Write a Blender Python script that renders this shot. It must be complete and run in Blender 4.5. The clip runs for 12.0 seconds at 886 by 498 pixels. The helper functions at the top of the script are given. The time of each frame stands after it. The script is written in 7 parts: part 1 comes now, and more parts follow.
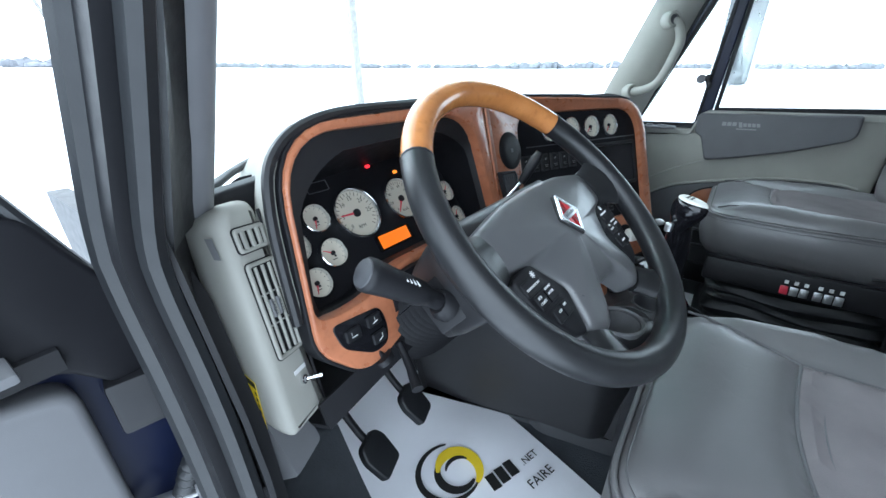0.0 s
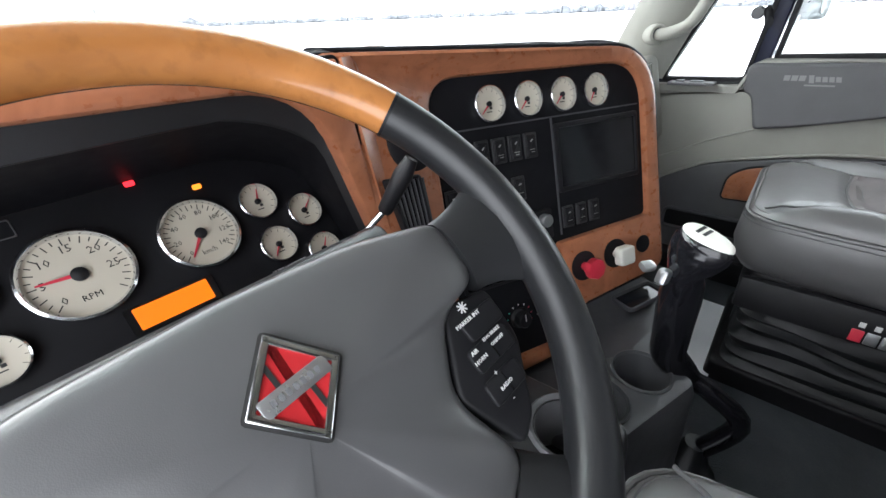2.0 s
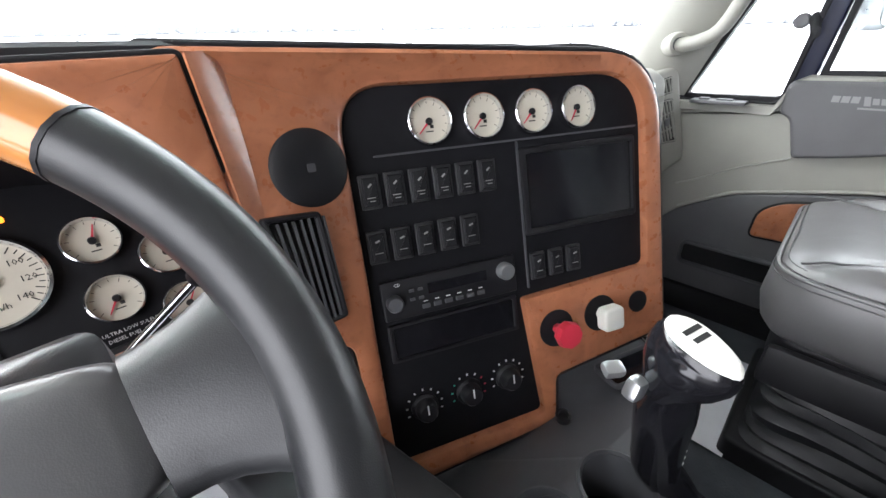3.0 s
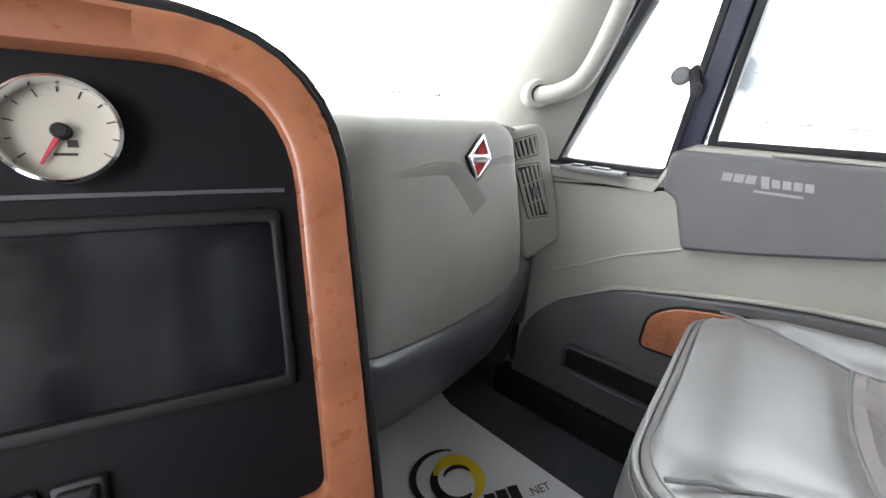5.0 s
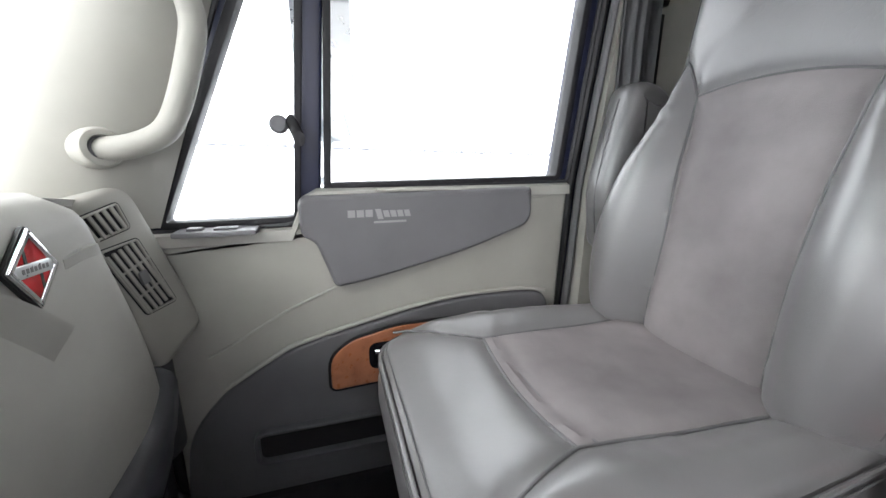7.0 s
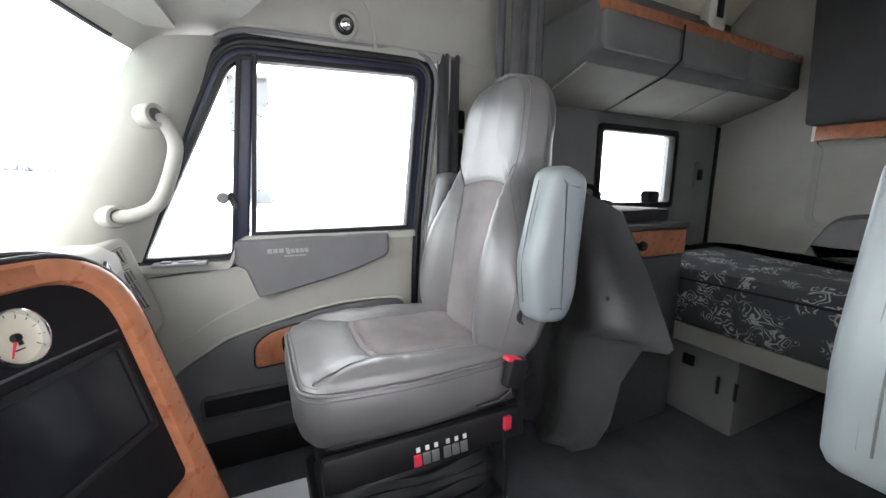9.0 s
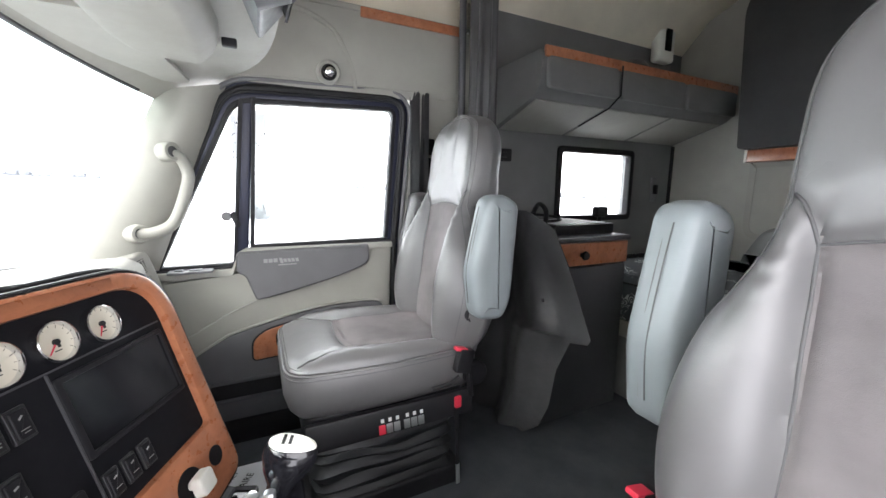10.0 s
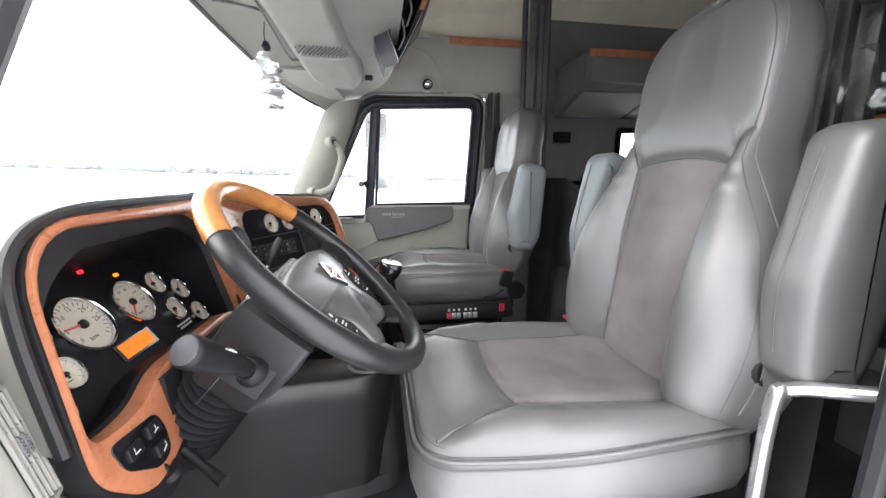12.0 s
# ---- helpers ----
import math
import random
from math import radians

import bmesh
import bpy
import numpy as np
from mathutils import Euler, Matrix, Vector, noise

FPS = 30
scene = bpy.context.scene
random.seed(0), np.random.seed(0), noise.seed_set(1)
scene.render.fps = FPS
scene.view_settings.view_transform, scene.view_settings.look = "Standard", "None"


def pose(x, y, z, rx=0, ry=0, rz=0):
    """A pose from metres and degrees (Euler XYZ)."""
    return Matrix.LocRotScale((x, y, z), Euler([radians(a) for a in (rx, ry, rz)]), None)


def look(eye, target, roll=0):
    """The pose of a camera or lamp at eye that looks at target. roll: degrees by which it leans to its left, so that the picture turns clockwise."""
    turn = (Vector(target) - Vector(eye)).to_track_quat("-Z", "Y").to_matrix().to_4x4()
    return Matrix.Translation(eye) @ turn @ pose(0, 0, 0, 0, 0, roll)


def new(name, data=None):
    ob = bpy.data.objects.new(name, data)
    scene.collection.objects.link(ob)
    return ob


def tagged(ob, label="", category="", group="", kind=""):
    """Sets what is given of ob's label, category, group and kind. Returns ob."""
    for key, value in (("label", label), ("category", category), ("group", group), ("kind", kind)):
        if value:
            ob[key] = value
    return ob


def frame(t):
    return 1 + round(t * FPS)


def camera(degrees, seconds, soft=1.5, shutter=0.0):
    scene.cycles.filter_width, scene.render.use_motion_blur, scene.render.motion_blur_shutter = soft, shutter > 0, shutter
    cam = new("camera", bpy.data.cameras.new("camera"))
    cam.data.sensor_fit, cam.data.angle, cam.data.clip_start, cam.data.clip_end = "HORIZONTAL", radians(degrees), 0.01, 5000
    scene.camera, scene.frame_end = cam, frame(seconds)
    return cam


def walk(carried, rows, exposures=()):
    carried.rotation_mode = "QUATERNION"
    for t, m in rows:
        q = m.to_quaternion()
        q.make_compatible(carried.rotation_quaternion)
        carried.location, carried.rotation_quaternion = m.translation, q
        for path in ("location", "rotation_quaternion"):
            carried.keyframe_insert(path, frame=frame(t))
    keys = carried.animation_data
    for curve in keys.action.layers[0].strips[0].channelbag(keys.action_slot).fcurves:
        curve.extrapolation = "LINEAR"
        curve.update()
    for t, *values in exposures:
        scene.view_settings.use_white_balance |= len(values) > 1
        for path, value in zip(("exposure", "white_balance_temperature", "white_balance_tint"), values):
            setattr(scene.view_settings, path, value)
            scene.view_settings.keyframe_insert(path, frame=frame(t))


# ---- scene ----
cam = camera(98.5, 12.0)
PATH = [
    (0, (-1.056, -0.095, 0.885), (0.407, 0.999, 0.071), -1.0),
    (0.5, (-0.962, -0.093, 0.887), (0.414, 1.045, -0.012), -2.3),
    (1, (-0.865, -0.113, 0.878), (0.449, 1.051, -0.081), -3.7),
    (1.5, (-0.75, -0.111, 0.874), (0.541, 1.068, -0.098), -4.3),
    (2, (-0.633, -0.087, 0.868), (0.65, 1.082, -0.125), -3.2),
    (2.5, (-0.532, -0.078, 0.857), (0.724, 1.139, -0.114), -2.4),
    (3, (-0.431, -0.078, 0.847), (0.792, 1.187, -0.104), -1.9),
    (3.2, (-0.393, -0.082, 0.844), (0.821, 1.201, -0.094), -1.7),
    (4.8, (0.021, -0.117, 0.797), (1.397, 1.142, 0.075), 3.4),
    (5, (0.067, -0.102, 0.786), (1.522, 1.083, 0.094), 3.6),
    (5.5, (0.139, -0.071, 0.769), (1.807, 0.835, 0.14), 2.5),
    (6, (0.183, -0.044, 0.766), (2.044, 0.381, 0.172), 0.5),
    (6.5, (0.193, -0.017, 0.777), (2.113, -0.165, 0.237), -0.3),
    (7, (0.154, -0.012, 0.818), (2.013, -0.562, 0.328), -0.0),
    (7.5, (0.065, -0.018, 0.852), (1.869, -0.781, 0.446), -0.5),
    (7.7, (0.022, -0.024, 0.874), (1.82, -0.82, 0.511), -0.4),
    (9.3, (-0.462, -0.029, 0.934), (1.31, -0.901, 0.617), 0.7),
    (9.5, (-0.496, -0.034, 0.959), (1.273, -0.914, 0.65), 0.7),
    (10, (-0.635, -0.035, 0.971), (1.144, -0.897, 0.664), 0.6),
    (10.5, (-0.8, -0.045, 0.988), (1.015, -0.843, 0.731), 0.5),
    (11, (-0.985, -0.057, 0.976), (0.894, -0.702, 0.748), 0.3),
    (11.5, (-1.126, -0.048, 0.921), (0.804, -0.5, 0.652), -0.0),
    (12, (-1.248, -0.027, 0.88), (0.695, -0.35, 0.534), 0.1),
]
EXPOSURES = [(0.0, 1.12, 5500, 3), (1.0, 1.34, 5900, 7), (2.0, 1.52, 6300, 10), (3.0, 2.04, 6400, 13), (5.0, 2.19, 6500, 13), (5.5, 2.24, 6500, 13), (6.5, 1.90, 6500, 14),
             (7.5, 1.90, 6550, 15), (9.5, 2.10, 6550, 14), (10.0, 2.09, 6580, 14), (11.0, 1.93, 6600, 14), (12.0, 1.49, 6600, 14)]
walk(cam, [(t, look(eye, target, roll)) for t, eye, target, roll in PATH], EXPOSURES)

# ---- world and light ----
world = bpy.data.worlds.new("overcast")
scene.world = world
world.use_nodes = True
wn, wl = world.node_tree.nodes, world.node_tree.links
bg = wn["Background"]
sky = wn.new("ShaderNodeTexSky")
sky.sky_type = "NISHITA"
sky.sun_disc = False
sky.sun_elevation = radians(38)
sky.sun_rotation = radians(-23)
sky.air_density, sky.dust_density, sky.ozone_density = 1.0, 4.0, 1.0
hsv = wn.new("ShaderNodeHueSaturation")
hsv.inputs["Saturation"].default_value = 0.12
cloud = wn.new("ShaderNodeMixRGB")
cloud.inputs["Fac"].default_value = 0.72
cloud.inputs["Color2"].default_value = (17.4, 17.8, 18.4, 1)
wl.new(sky.outputs["Color"], hsv.inputs["Color"])
wl.new(hsv.outputs["Color"], cloud.inputs["Color1"])
wl.new(cloud.outputs["Color"], bg.inputs["Color"])
bg.inputs["Strength"].default_value = 0.15

sun_data = bpy.data.lights.new("sun", "SUN")
sun_data.energy, sun_data.angle, sun_data.color = 0.5, radians(40), (1.0, 0.97, 0.93)
sun = new("sun", sun_data)
sun.matrix_world = look((-5, 12, 11), (0, 0, 0))


# ---- materials ----
def material(name, color, rough=0.5, metal=0.0, vary=0.12, scale=8.0, grain=0.0, grain_scale=900.0,
             relief=0.0, relief_scale=40.0, spec=0.5, coat=0.0, spread=0.1):
    """Two scales of variation in colour and roughness, fine grain and coarse relief as bump."""
    m = bpy.data.materials.new(name)
    m.use_nodes = True
    n, l = m.node_tree.nodes, m.node_tree.links
    b = n["Principled BSDF"]
    b.inputs["Roughness"].default_value = rough
    b.inputs["Metallic"].default_value = metal
    b.inputs["Specular IOR Level"].default_value = spec
    b.inputs["Coat Weight"].default_value = coat
    b.inputs["Coat Roughness"].default_value = 0.12 if rough < 0.34 else 0.28
    co = n.new("ShaderNodeTexCoord")
    big = n.new("ShaderNodeTexNoise")
    big.inputs["Scale"].default_value, big.inputs["Detail"].default_value = scale, 6
    l.new(co.outputs["Object"], big.inputs["Vector"])
    ramp = n.new("ShaderNodeValToRGB")
    lo = [c * (1 - vary) for c in color]
    hi = [min(1, c * (1 + vary)) for c in color]
    ramp.color_ramp.elements[0].position, ramp.color_ramp.elements[1].position = 0.3, 0.7
    ramp.color_ramp.elements[0].color, ramp.color_ramp.elements[1].color = (*lo, 1), (*hi, 1)
    l.new(big.outputs["Fac"], ramp.inputs["Fac"])
    l.new(ramp.outputs["Color"], b.inputs["Base Color"])
    rr = n.new("ShaderNodeMapRange")
    rr.inputs["To Min"].default_value, rr.inputs["To Max"].default_value = max(0.03, rough - spread), min(1, rough + spread)
    fine = n.new("ShaderNodeTexNoise")
    fine.inputs["Scale"].default_value, fine.inputs["Detail"].default_value = scale * 7, 5
    l.new(co.outputs["Object"], fine.inputs["Vector"])
    l.new(fine.outputs["Fac"], rr.inputs["Value"])
    l.new(rr.outputs["Result"], b.inputs["Roughness"])
    last = None
    if grain:
        g = n.new("ShaderNodeTexVoronoi")
        g.inputs["Scale"].default_value = grain_scale
        l.new(co.outputs["Object"], g.inputs["Vector"])
        bump = n.new("ShaderNodeBump")
        bump.inputs["Strength"].default_value, bump.inputs["Distance"].default_value = grain, 0.0006
        l.new(g.outputs["Distance"], bump.inputs["Height"])
        last = bump
    if relief:
        g = n.new("ShaderNodeTexNoise")
        g.inputs["Scale"].default_value, g.inputs["Detail"].default_value = relief_scale, 4
        l.new(co.outputs["Object"], g.inputs["Vector"])
        bump = n.new("ShaderNodeBump")
        bump.inputs["Strength"].default_value, bump.inputs["Distance"].default_value = relief, 0.006
        l.new(g.outputs["Fac"], bump.inputs["Height"])
        if last:
            l.new(last.outputs["Normal"], bump.inputs["Normal"])
        last = bump
    if last:
        l.new(last.outputs["Normal"], b.inputs["Normal"])
    return m


def wood_material(name, dark, light, rough=0.3):
    """Copper-brown burl trim: blotches, fine pores and a thin clear coat."""
    m = material(name, light, rough, vary=0.05, scale=10, coat=0.35)
    n, l = m.node_tree.nodes, m.node_tree.links
    b = n["Principled BSDF"]
    co = n.new("ShaderNodeTexCoord")
    warp = n.new("ShaderNodeTexNoise")
    warp.inputs["Scale"].default_value, warp.inputs["Detail"].default_value = 14, 8
    warp.inputs["Distortion"].default_value = 1.4
    l.new(co.outputs["Object"], warp.inputs["Vector"])
    ramp = n.new("ShaderNodeValToRGB")
    ramp.color_ramp.elements[0].position, ramp.color_ramp.elements[1].position = 0.25, 0.62
    ramp.color_ramp.elements[0].color, ramp.color_ramp.elements[1].color = (*dark, 1), (*light, 1)
    l.new(warp.outputs["Fac"], ramp.inputs["Fac"])
    spots = n.new("ShaderNodeTexNoise")
    spots.inputs["Scale"].default_value, spots.inputs["Detail"].default_value = 90, 3
    l.new(co.outputs["Object"], spots.inputs["Vector"])
    sr = n.new("ShaderNodeMapRange")
    sr.inputs["From Min"].default_value, sr.inputs["From Max"].default_value = 0.3, 0.45
    sr.inputs["To Min"].default_value, sr.inputs["To Max"].default_value = 0.86, 1.0
    l.new(spots.outputs["Fac"], sr.inputs["Value"])
    mul = n.new("ShaderNodeMixRGB")
    mul.blend_type = "MULTIPLY"
    mul.inputs["Fac"].default_value = 1.0
    l.new(ramp.outputs["Color"], mul.inputs["Color1"])
    l.new(sr.outputs["Result"], mul.inputs["Color2"])
    l.new(mul.outputs["Color"], b.inputs["Base Color"])
    return m


def creased(m):
    """Adds the thin wandering creases of worn leather, in patches, to a material's relief."""
    n, l = m.node_tree.nodes, m.node_tree.links
    b = n["Principled BSDF"]
    co = n.new("ShaderNodeTexCoord")
    line = n.new("ShaderNodeTexNoise")
    line.inputs["Scale"].default_value, line.inputs["Detail"].default_value, line.inputs["Distortion"].default_value = 34, 2, 0.5
    l.new(co.outputs["Object"], line.inputs["Vector"])
    fold = n.new("ShaderNodeMath")
    fold.operation = "SUBTRACT"
    fold.inputs[1].default_value = 0.5
    l.new(line.outputs["Fac"], fold.inputs[0])
    edge = n.new("ShaderNodeMath")
    edge.operation = "ABSOLUTE"
    l.new(fold.outputs["Value"], edge.inputs[0])
    thin = n.new("ShaderNodeMapRange")
    thin.inputs["From Max"].default_value = 0.022
    thin.inputs["To Min"].default_value, thin.inputs["To Max"].default_value = -1.0, 0.0
    l.new(edge.outputs["Value"], thin.inputs["Value"])
    patch = n.new("ShaderNodeTexNoise")
    patch.inputs["Scale"].default_value = 6.5
    l.new(co.outputs["Object"], patch.inputs["Vector"])
    where = n.new("ShaderNodeMapRange")
    where.inputs["From Min"].default_value, where.inputs["From Max"].default_value = 0.50, 0.66
    l.new(patch.outputs["Fac"], where.inputs["Value"])
    mul = n.new("ShaderNodeMath")
    mul.operation = "MULTIPLY"
    l.new(thin.outputs["Result"], mul.inputs[0])
    l.new(where.outputs["Result"], mul.inputs[1])
    bump = n.new("ShaderNodeBump")
    bump.inputs["Strength"].default_value, bump.inputs["Distance"].default_value = 0.10, 0.0012
    l.new(mul.outputs["Value"], bump.inputs["Height"])
    if b.inputs["Normal"].links:
        l.new(b.inputs["Normal"].links[0].from_socket, bump.inputs["Normal"])
    l.new(bump.outputs["Normal"], b.inputs["Normal"])
    return m


def glow(name, color, strength):
    m = bpy.data.materials.new(name)
    m.use_nodes = True
    b = m.node_tree.nodes["Principled BSDF"]
    b.inputs["Base Color"].default_value = (*[c * 0.3 for c in color], 1)
    b.inputs["Emission Color"].default_value = (*color, 1)
    b.inputs["Emission Strength"].default_value = strength
    return m


def glass_material(name, tint=(1, 1, 1), rough=0.0):
    m = bpy.data.materials.new(name)
    m.use_nodes = True
    b = m.node_tree.nodes["Principled BSDF"]
    b.inputs["Base Color"].default_value = (*tint, 1)
    b.inputs["Roughness"].default_value = rough
    b.inputs["IOR"].default_value = 1.45
    b.inputs["Transmission Weight"].default_value = 1.0
    return m


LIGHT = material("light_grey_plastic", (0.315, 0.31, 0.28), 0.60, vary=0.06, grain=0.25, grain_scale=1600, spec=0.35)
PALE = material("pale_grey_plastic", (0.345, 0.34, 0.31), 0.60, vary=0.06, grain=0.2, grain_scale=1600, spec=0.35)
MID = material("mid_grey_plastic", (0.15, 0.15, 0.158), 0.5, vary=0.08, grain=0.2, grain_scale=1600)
DOORPAD = material("door_pad_vinyl", (0.122, 0.121, 0.127), 0.55, vary=0.08, grain=0.3, grain_scale=1200, spec=0.35)
DARK = material("charcoal_plastic", (0.065, 0.066, 0.072), 0.45, vary=0.1, grain=0.2, grain_scale=1600)
BLACK = material("black_plastic", (0.010, 0.010, 0.012), 0.5, vary=0.15, grain=0.12, grain_scale=1800, spec=0.3)
COLUMN = material("column_charcoal", (0.021, 0.021, 0.023), 0.36, vary=0.12, grain=0.12, grain_scale=1500)
MATT = material("matt_black", (0.007, 0.007, 0.009), 0.6, vary=0.2, spec=0.18)
# lifted above the face frame's charcoal to paint windshield light on the pod
PODLIT = material("pod_charcoal_lit", (0.052, 0.052, 0.057), 0.5, vary=0.1, grain=0.2, grain_scale=1500)
HOOD = material("hood_charcoal", (0.012, 0.012, 0.014), 0.5, vary=0.15, grain=0.2, grain_scale=1500)
GLOSS = material("gloss_black", (0.008, 0.008, 0.01), 0.12, vary=0.1)
RUBBER = material("black_rubber", (0.011, 0.012, 0.014), 0.48, vary=0.2, relief=0.08, relief_scale=90)
CARPET = material("floor_rubber", (0.06, 0.066, 0.076), 0.75, vary=0.25, relief=0.4, relief_scale=200)
LEATHER = creased(material("grey_leather", (0.122, 0.119, 0.122), 0.40, vary=0.10, scale=5, grain=0.10, grain_scale=1100, relief=0.16, relief_scale=12, spread=0.06, spec=0.7, coat=0.38))
LEATHER.node_tree.nodes["Principled BSDF"].inputs["Coat Roughness"].default_value = 0.42
BLUELEATHER = material("blue_grey_vinyl", (0.228, 0.254, 0.266), 0.38, vary=0.05, scale=6, relief=0.10, relief_scale=22, spread=0.03)
LOWGREY = material("dark_grey_door_plastic", (0.095, 0.095, 0.101), 0.45, vary=0.1, grain=0.2, grain_scale=1600)
SUEDE = material("grey_suede", (0.190, 0.174, 0.178), 0.8, vary=0.32, scale=5, grain=0.35, grain_scale=900, relief=0.3, relief_scale=22, spec=0.25)
RIM = material("black_leather_rim", (0.014, 0.0145, 0.016), 0.36, vary=0.15, grain=0.08, spread=0.08, grain_scale=1500)
PAD = material("wheel_pad_grey", (0.086, 0.086, 0.089), 0.32, vary=0.08, grain=0.07, grain_scale=1500, coat=0.5)
PAD.node_tree.nodes["Principled BSDF"].inputs["Coat Roughness"].default_value = 0.34
WOOD = wood_material("copper_burl", (0.29, 0.104, 0.050), (0.42, 0.160, 0.080), 0.30)
RIMWOOD = wood_material("amber_wood", (0.37, 0.140, 0.038), (0.50, 0.205, 0.062), 0.22)
CHROME = material("chrome", (0.75, 0.76, 0.78), 0.12, 1.0, vary=0.03)
SILVER = material("satin_silver", (0.55, 0.56, 0.57), 0.3, 0.9, vary=0.04)
CREAM = material("gauge_cream", (0.56, 0.52, 0.43), 0.5, vary=0.03)
RED = material("red_plastic", (0.60, 0.035, 0.065), 0.35, vary=0.05)
REDGLOSS = material("badge_red", (0.5, 0.025, 0.03), 0.2, vary=0.05)
WHITE = material("white_plastic", (0.75, 0.74, 0.68), 0.4, vary=0.04)
BLUE = material("blue_paint", (0.005, 0.008, 0.028), 0.40, 0.0, vary=0.2, coat=0.1, spec=0.35)
PAPER = material("white_paper", (0.84, 0.84, 0.88), 0.8, vary=0.03, relief=0.3, relief_scale=12)
YELLOW = material("yellow_print", (0.85, 0.62, 0.02), 0.6, vary=0.04)
INK = material("black_print", (0.012, 0.012, 0.012), 0.6, vary=0.05)
DIMPRINT = material("dim_print", (0.32, 0.32, 0.31), 0.6, vary=0.1)
PRINT = material("white_print", (0.7, 0.7, 0.7), 0.6, vary=0.03)
SNOW = material("snow", (0.82, 0.83, 0.85), 0.9, vary=0.04, scale=0.2, relief=0.5, relief_scale=1.5)
TREES = material("winter_trees", (0.16, 0.165, 0.18), 1.0, vary=0.3, scale=0.05)
CEILING = material("ceiling_vinyl", (0.76, 0.71, 0.59), 0.8, vary=0.06, relief=0.2, relief_scale=8)
PANEL = material("sleeper_panel_grey", (0.15, 0.153, 0.153), 0.55, vary=0.08, grain=0.2, grain_scale=1500)
BUNKVINYL = material("dark_vinyl", (0.03, 0.031, 0.034), 0.6, vary=0.15, relief=0.2, relief_scale=12)
COAT = material("charcoal_vinyl", (0.060, 0.060, 0.063), 0.45, vary=0.2, grain=0.4, grain_scale=300, relief=0.6, relief_scale=18)
GLASS = glass_material("window_glass", (0.95, 1.0, 0.99))
TINT = glass_material("tinted_glass", (0.50, 0.66, 0.62))
CLEAR = glass_material("clear_film", (1, 1, 1), 0.05)
AMBER = glow("amber_display", (1.0, 0.17, 0.0), 0.5)
WARNRED = glow("warning_red", (1.0, 0.02, 0.03), 1.2)
WARNAMBER = glow("warning_amber", (1.0, 0.25, 0.02), 0.8)
GREEN = material("green_print", (0.05, 0.5, 0.35), 0.6, vary=0.05)
FOIL = material("silver_foil", (0.75, 0.76, 0.78), 0.22, 0.85, vary=0.1, relief=0.8, relief_scale=60)
SATIN = material("satin_charcoal", (0.070, 0.073, 0.082), 0.30, vary=0.1, spread=0.03)
POLE = material("weathered_wood", (0.22, 0.21, 0.20), 0.85, vary=0.25)
STEEL = material("worn_steel", (0.35, 0.35, 0.36), 0.4, 0.8, vary=0.2)
GALV = material("pole_grey", (0.3, 0.3, 0.31), 0.7, vary=0.15)


# ---- mesh helpers ----
def link(name, bm, mat, parent=None, label="", smooth=True, at=None):
    me = bpy.data.meshes.new(name)
    bmesh.ops.recalc_face_normals(bm, faces=bm.faces)
    bm.to_mesh(me)
    bm.free()
    me.materials.append(mat)
    if smooth:
        me.polygons.foreach_set("use_smooth", [True] * len(me.polygons))
        me.set_sharp_from_angle(angle=radians(38))
    ob = new(name, me)
    if parent is not None:
        ob.parent = parent
    if at is not None:
        ob.matrix_basis = at
    if label:
        tagged(ob, label=label)
    return ob


def part(name, bm, mat, parent, label="", at=None):
    return link(name, bm, mat, parent, label, at=at)


def thing(name, m, label, category, group="", kind=""):
    ob = new(name)
    ob.empty_display_size = 0.05
    ob.matrix_basis = m
    return tagged(ob, label, category, group, kind)


def solid(name, bm, mat, label, category="", kind="structure", at=None, group=""):
    return tagged(link(name, bm, mat, at=at), label, category, group, kind)


def axes(origin, u, v):
    """A pose whose x is u, y is v and z faces out of the surface."""
    u, v = Vector(u).normalized(), Vector(v)
    n = u.cross(v).normalized()
    v = n.cross(u)
    m = Matrix((u, v, n)).transposed().to_4x4()
    m.translation = origin
    return m


def box(bm, size, loc=(0, 0, 0), rot=(0, 0, 0), bevel=0.0, seg=2, m=None):
    t = (m if m is not None else Matrix()) @ pose(*loc, *rot) @ Matrix.Diagonal((*size, 1))
    r = bmesh.ops.create_cube(bm, size=1.0, matrix=t)
    if bevel:
        es = list({e for v in r["verts"] for e in v.link_edges})
        bmesh.ops.bevel(bm, geom=es, offset=bevel, segments=seg, profile=0.6, affect="EDGES", clamp_overlap=True)
    return bm


def BOX(size, loc=(0, 0, 0), rot=(0, 0, 0), bevel=0.0, seg=2, m=None):
    return box(bmesh.new(), size, loc, rot, bevel, seg, m)


def rounded(pts, r=0.02, seg=4):
    """A polygon with rounded corners; r may be a list, one for each corner. The same number of points for each corner."""
    out, n = [], len(pts)
    for i, p in enumerate(pts):
        p = Vector(p)
        a, b = Vector(pts[i - 1]) - p, Vector(pts[(i + 1) % n]) - p
        ri = r[i] if isinstance(r, (list, tuple)) else r
        k = min(ri, a.length * 0.45, b.length * 0.45)
        s, e = p + a.normalized() * k, p + b.normalized() * k
        for j in range(seg + 1):
            t = j / seg
            out.append(s * (1 - t) ** 2 + p * 2 * t * (1 - t) + e * t * t)
    return out


def rect(w, h, cx=0, cy=0):
    return [(cx - w / 2, cy - h / 2), (cx + w / 2, cy - h / 2), (cx + w / 2, cy + h / 2), (cx - w / 2, cy + h / 2)]


def circle(r, n=24, cx=0, cy=0):
    return [Vector((cx + r * math.cos(2 * math.pi * i / n), cy + r * math.sin(2 * math.pi * i / n))) for i in range(n)]


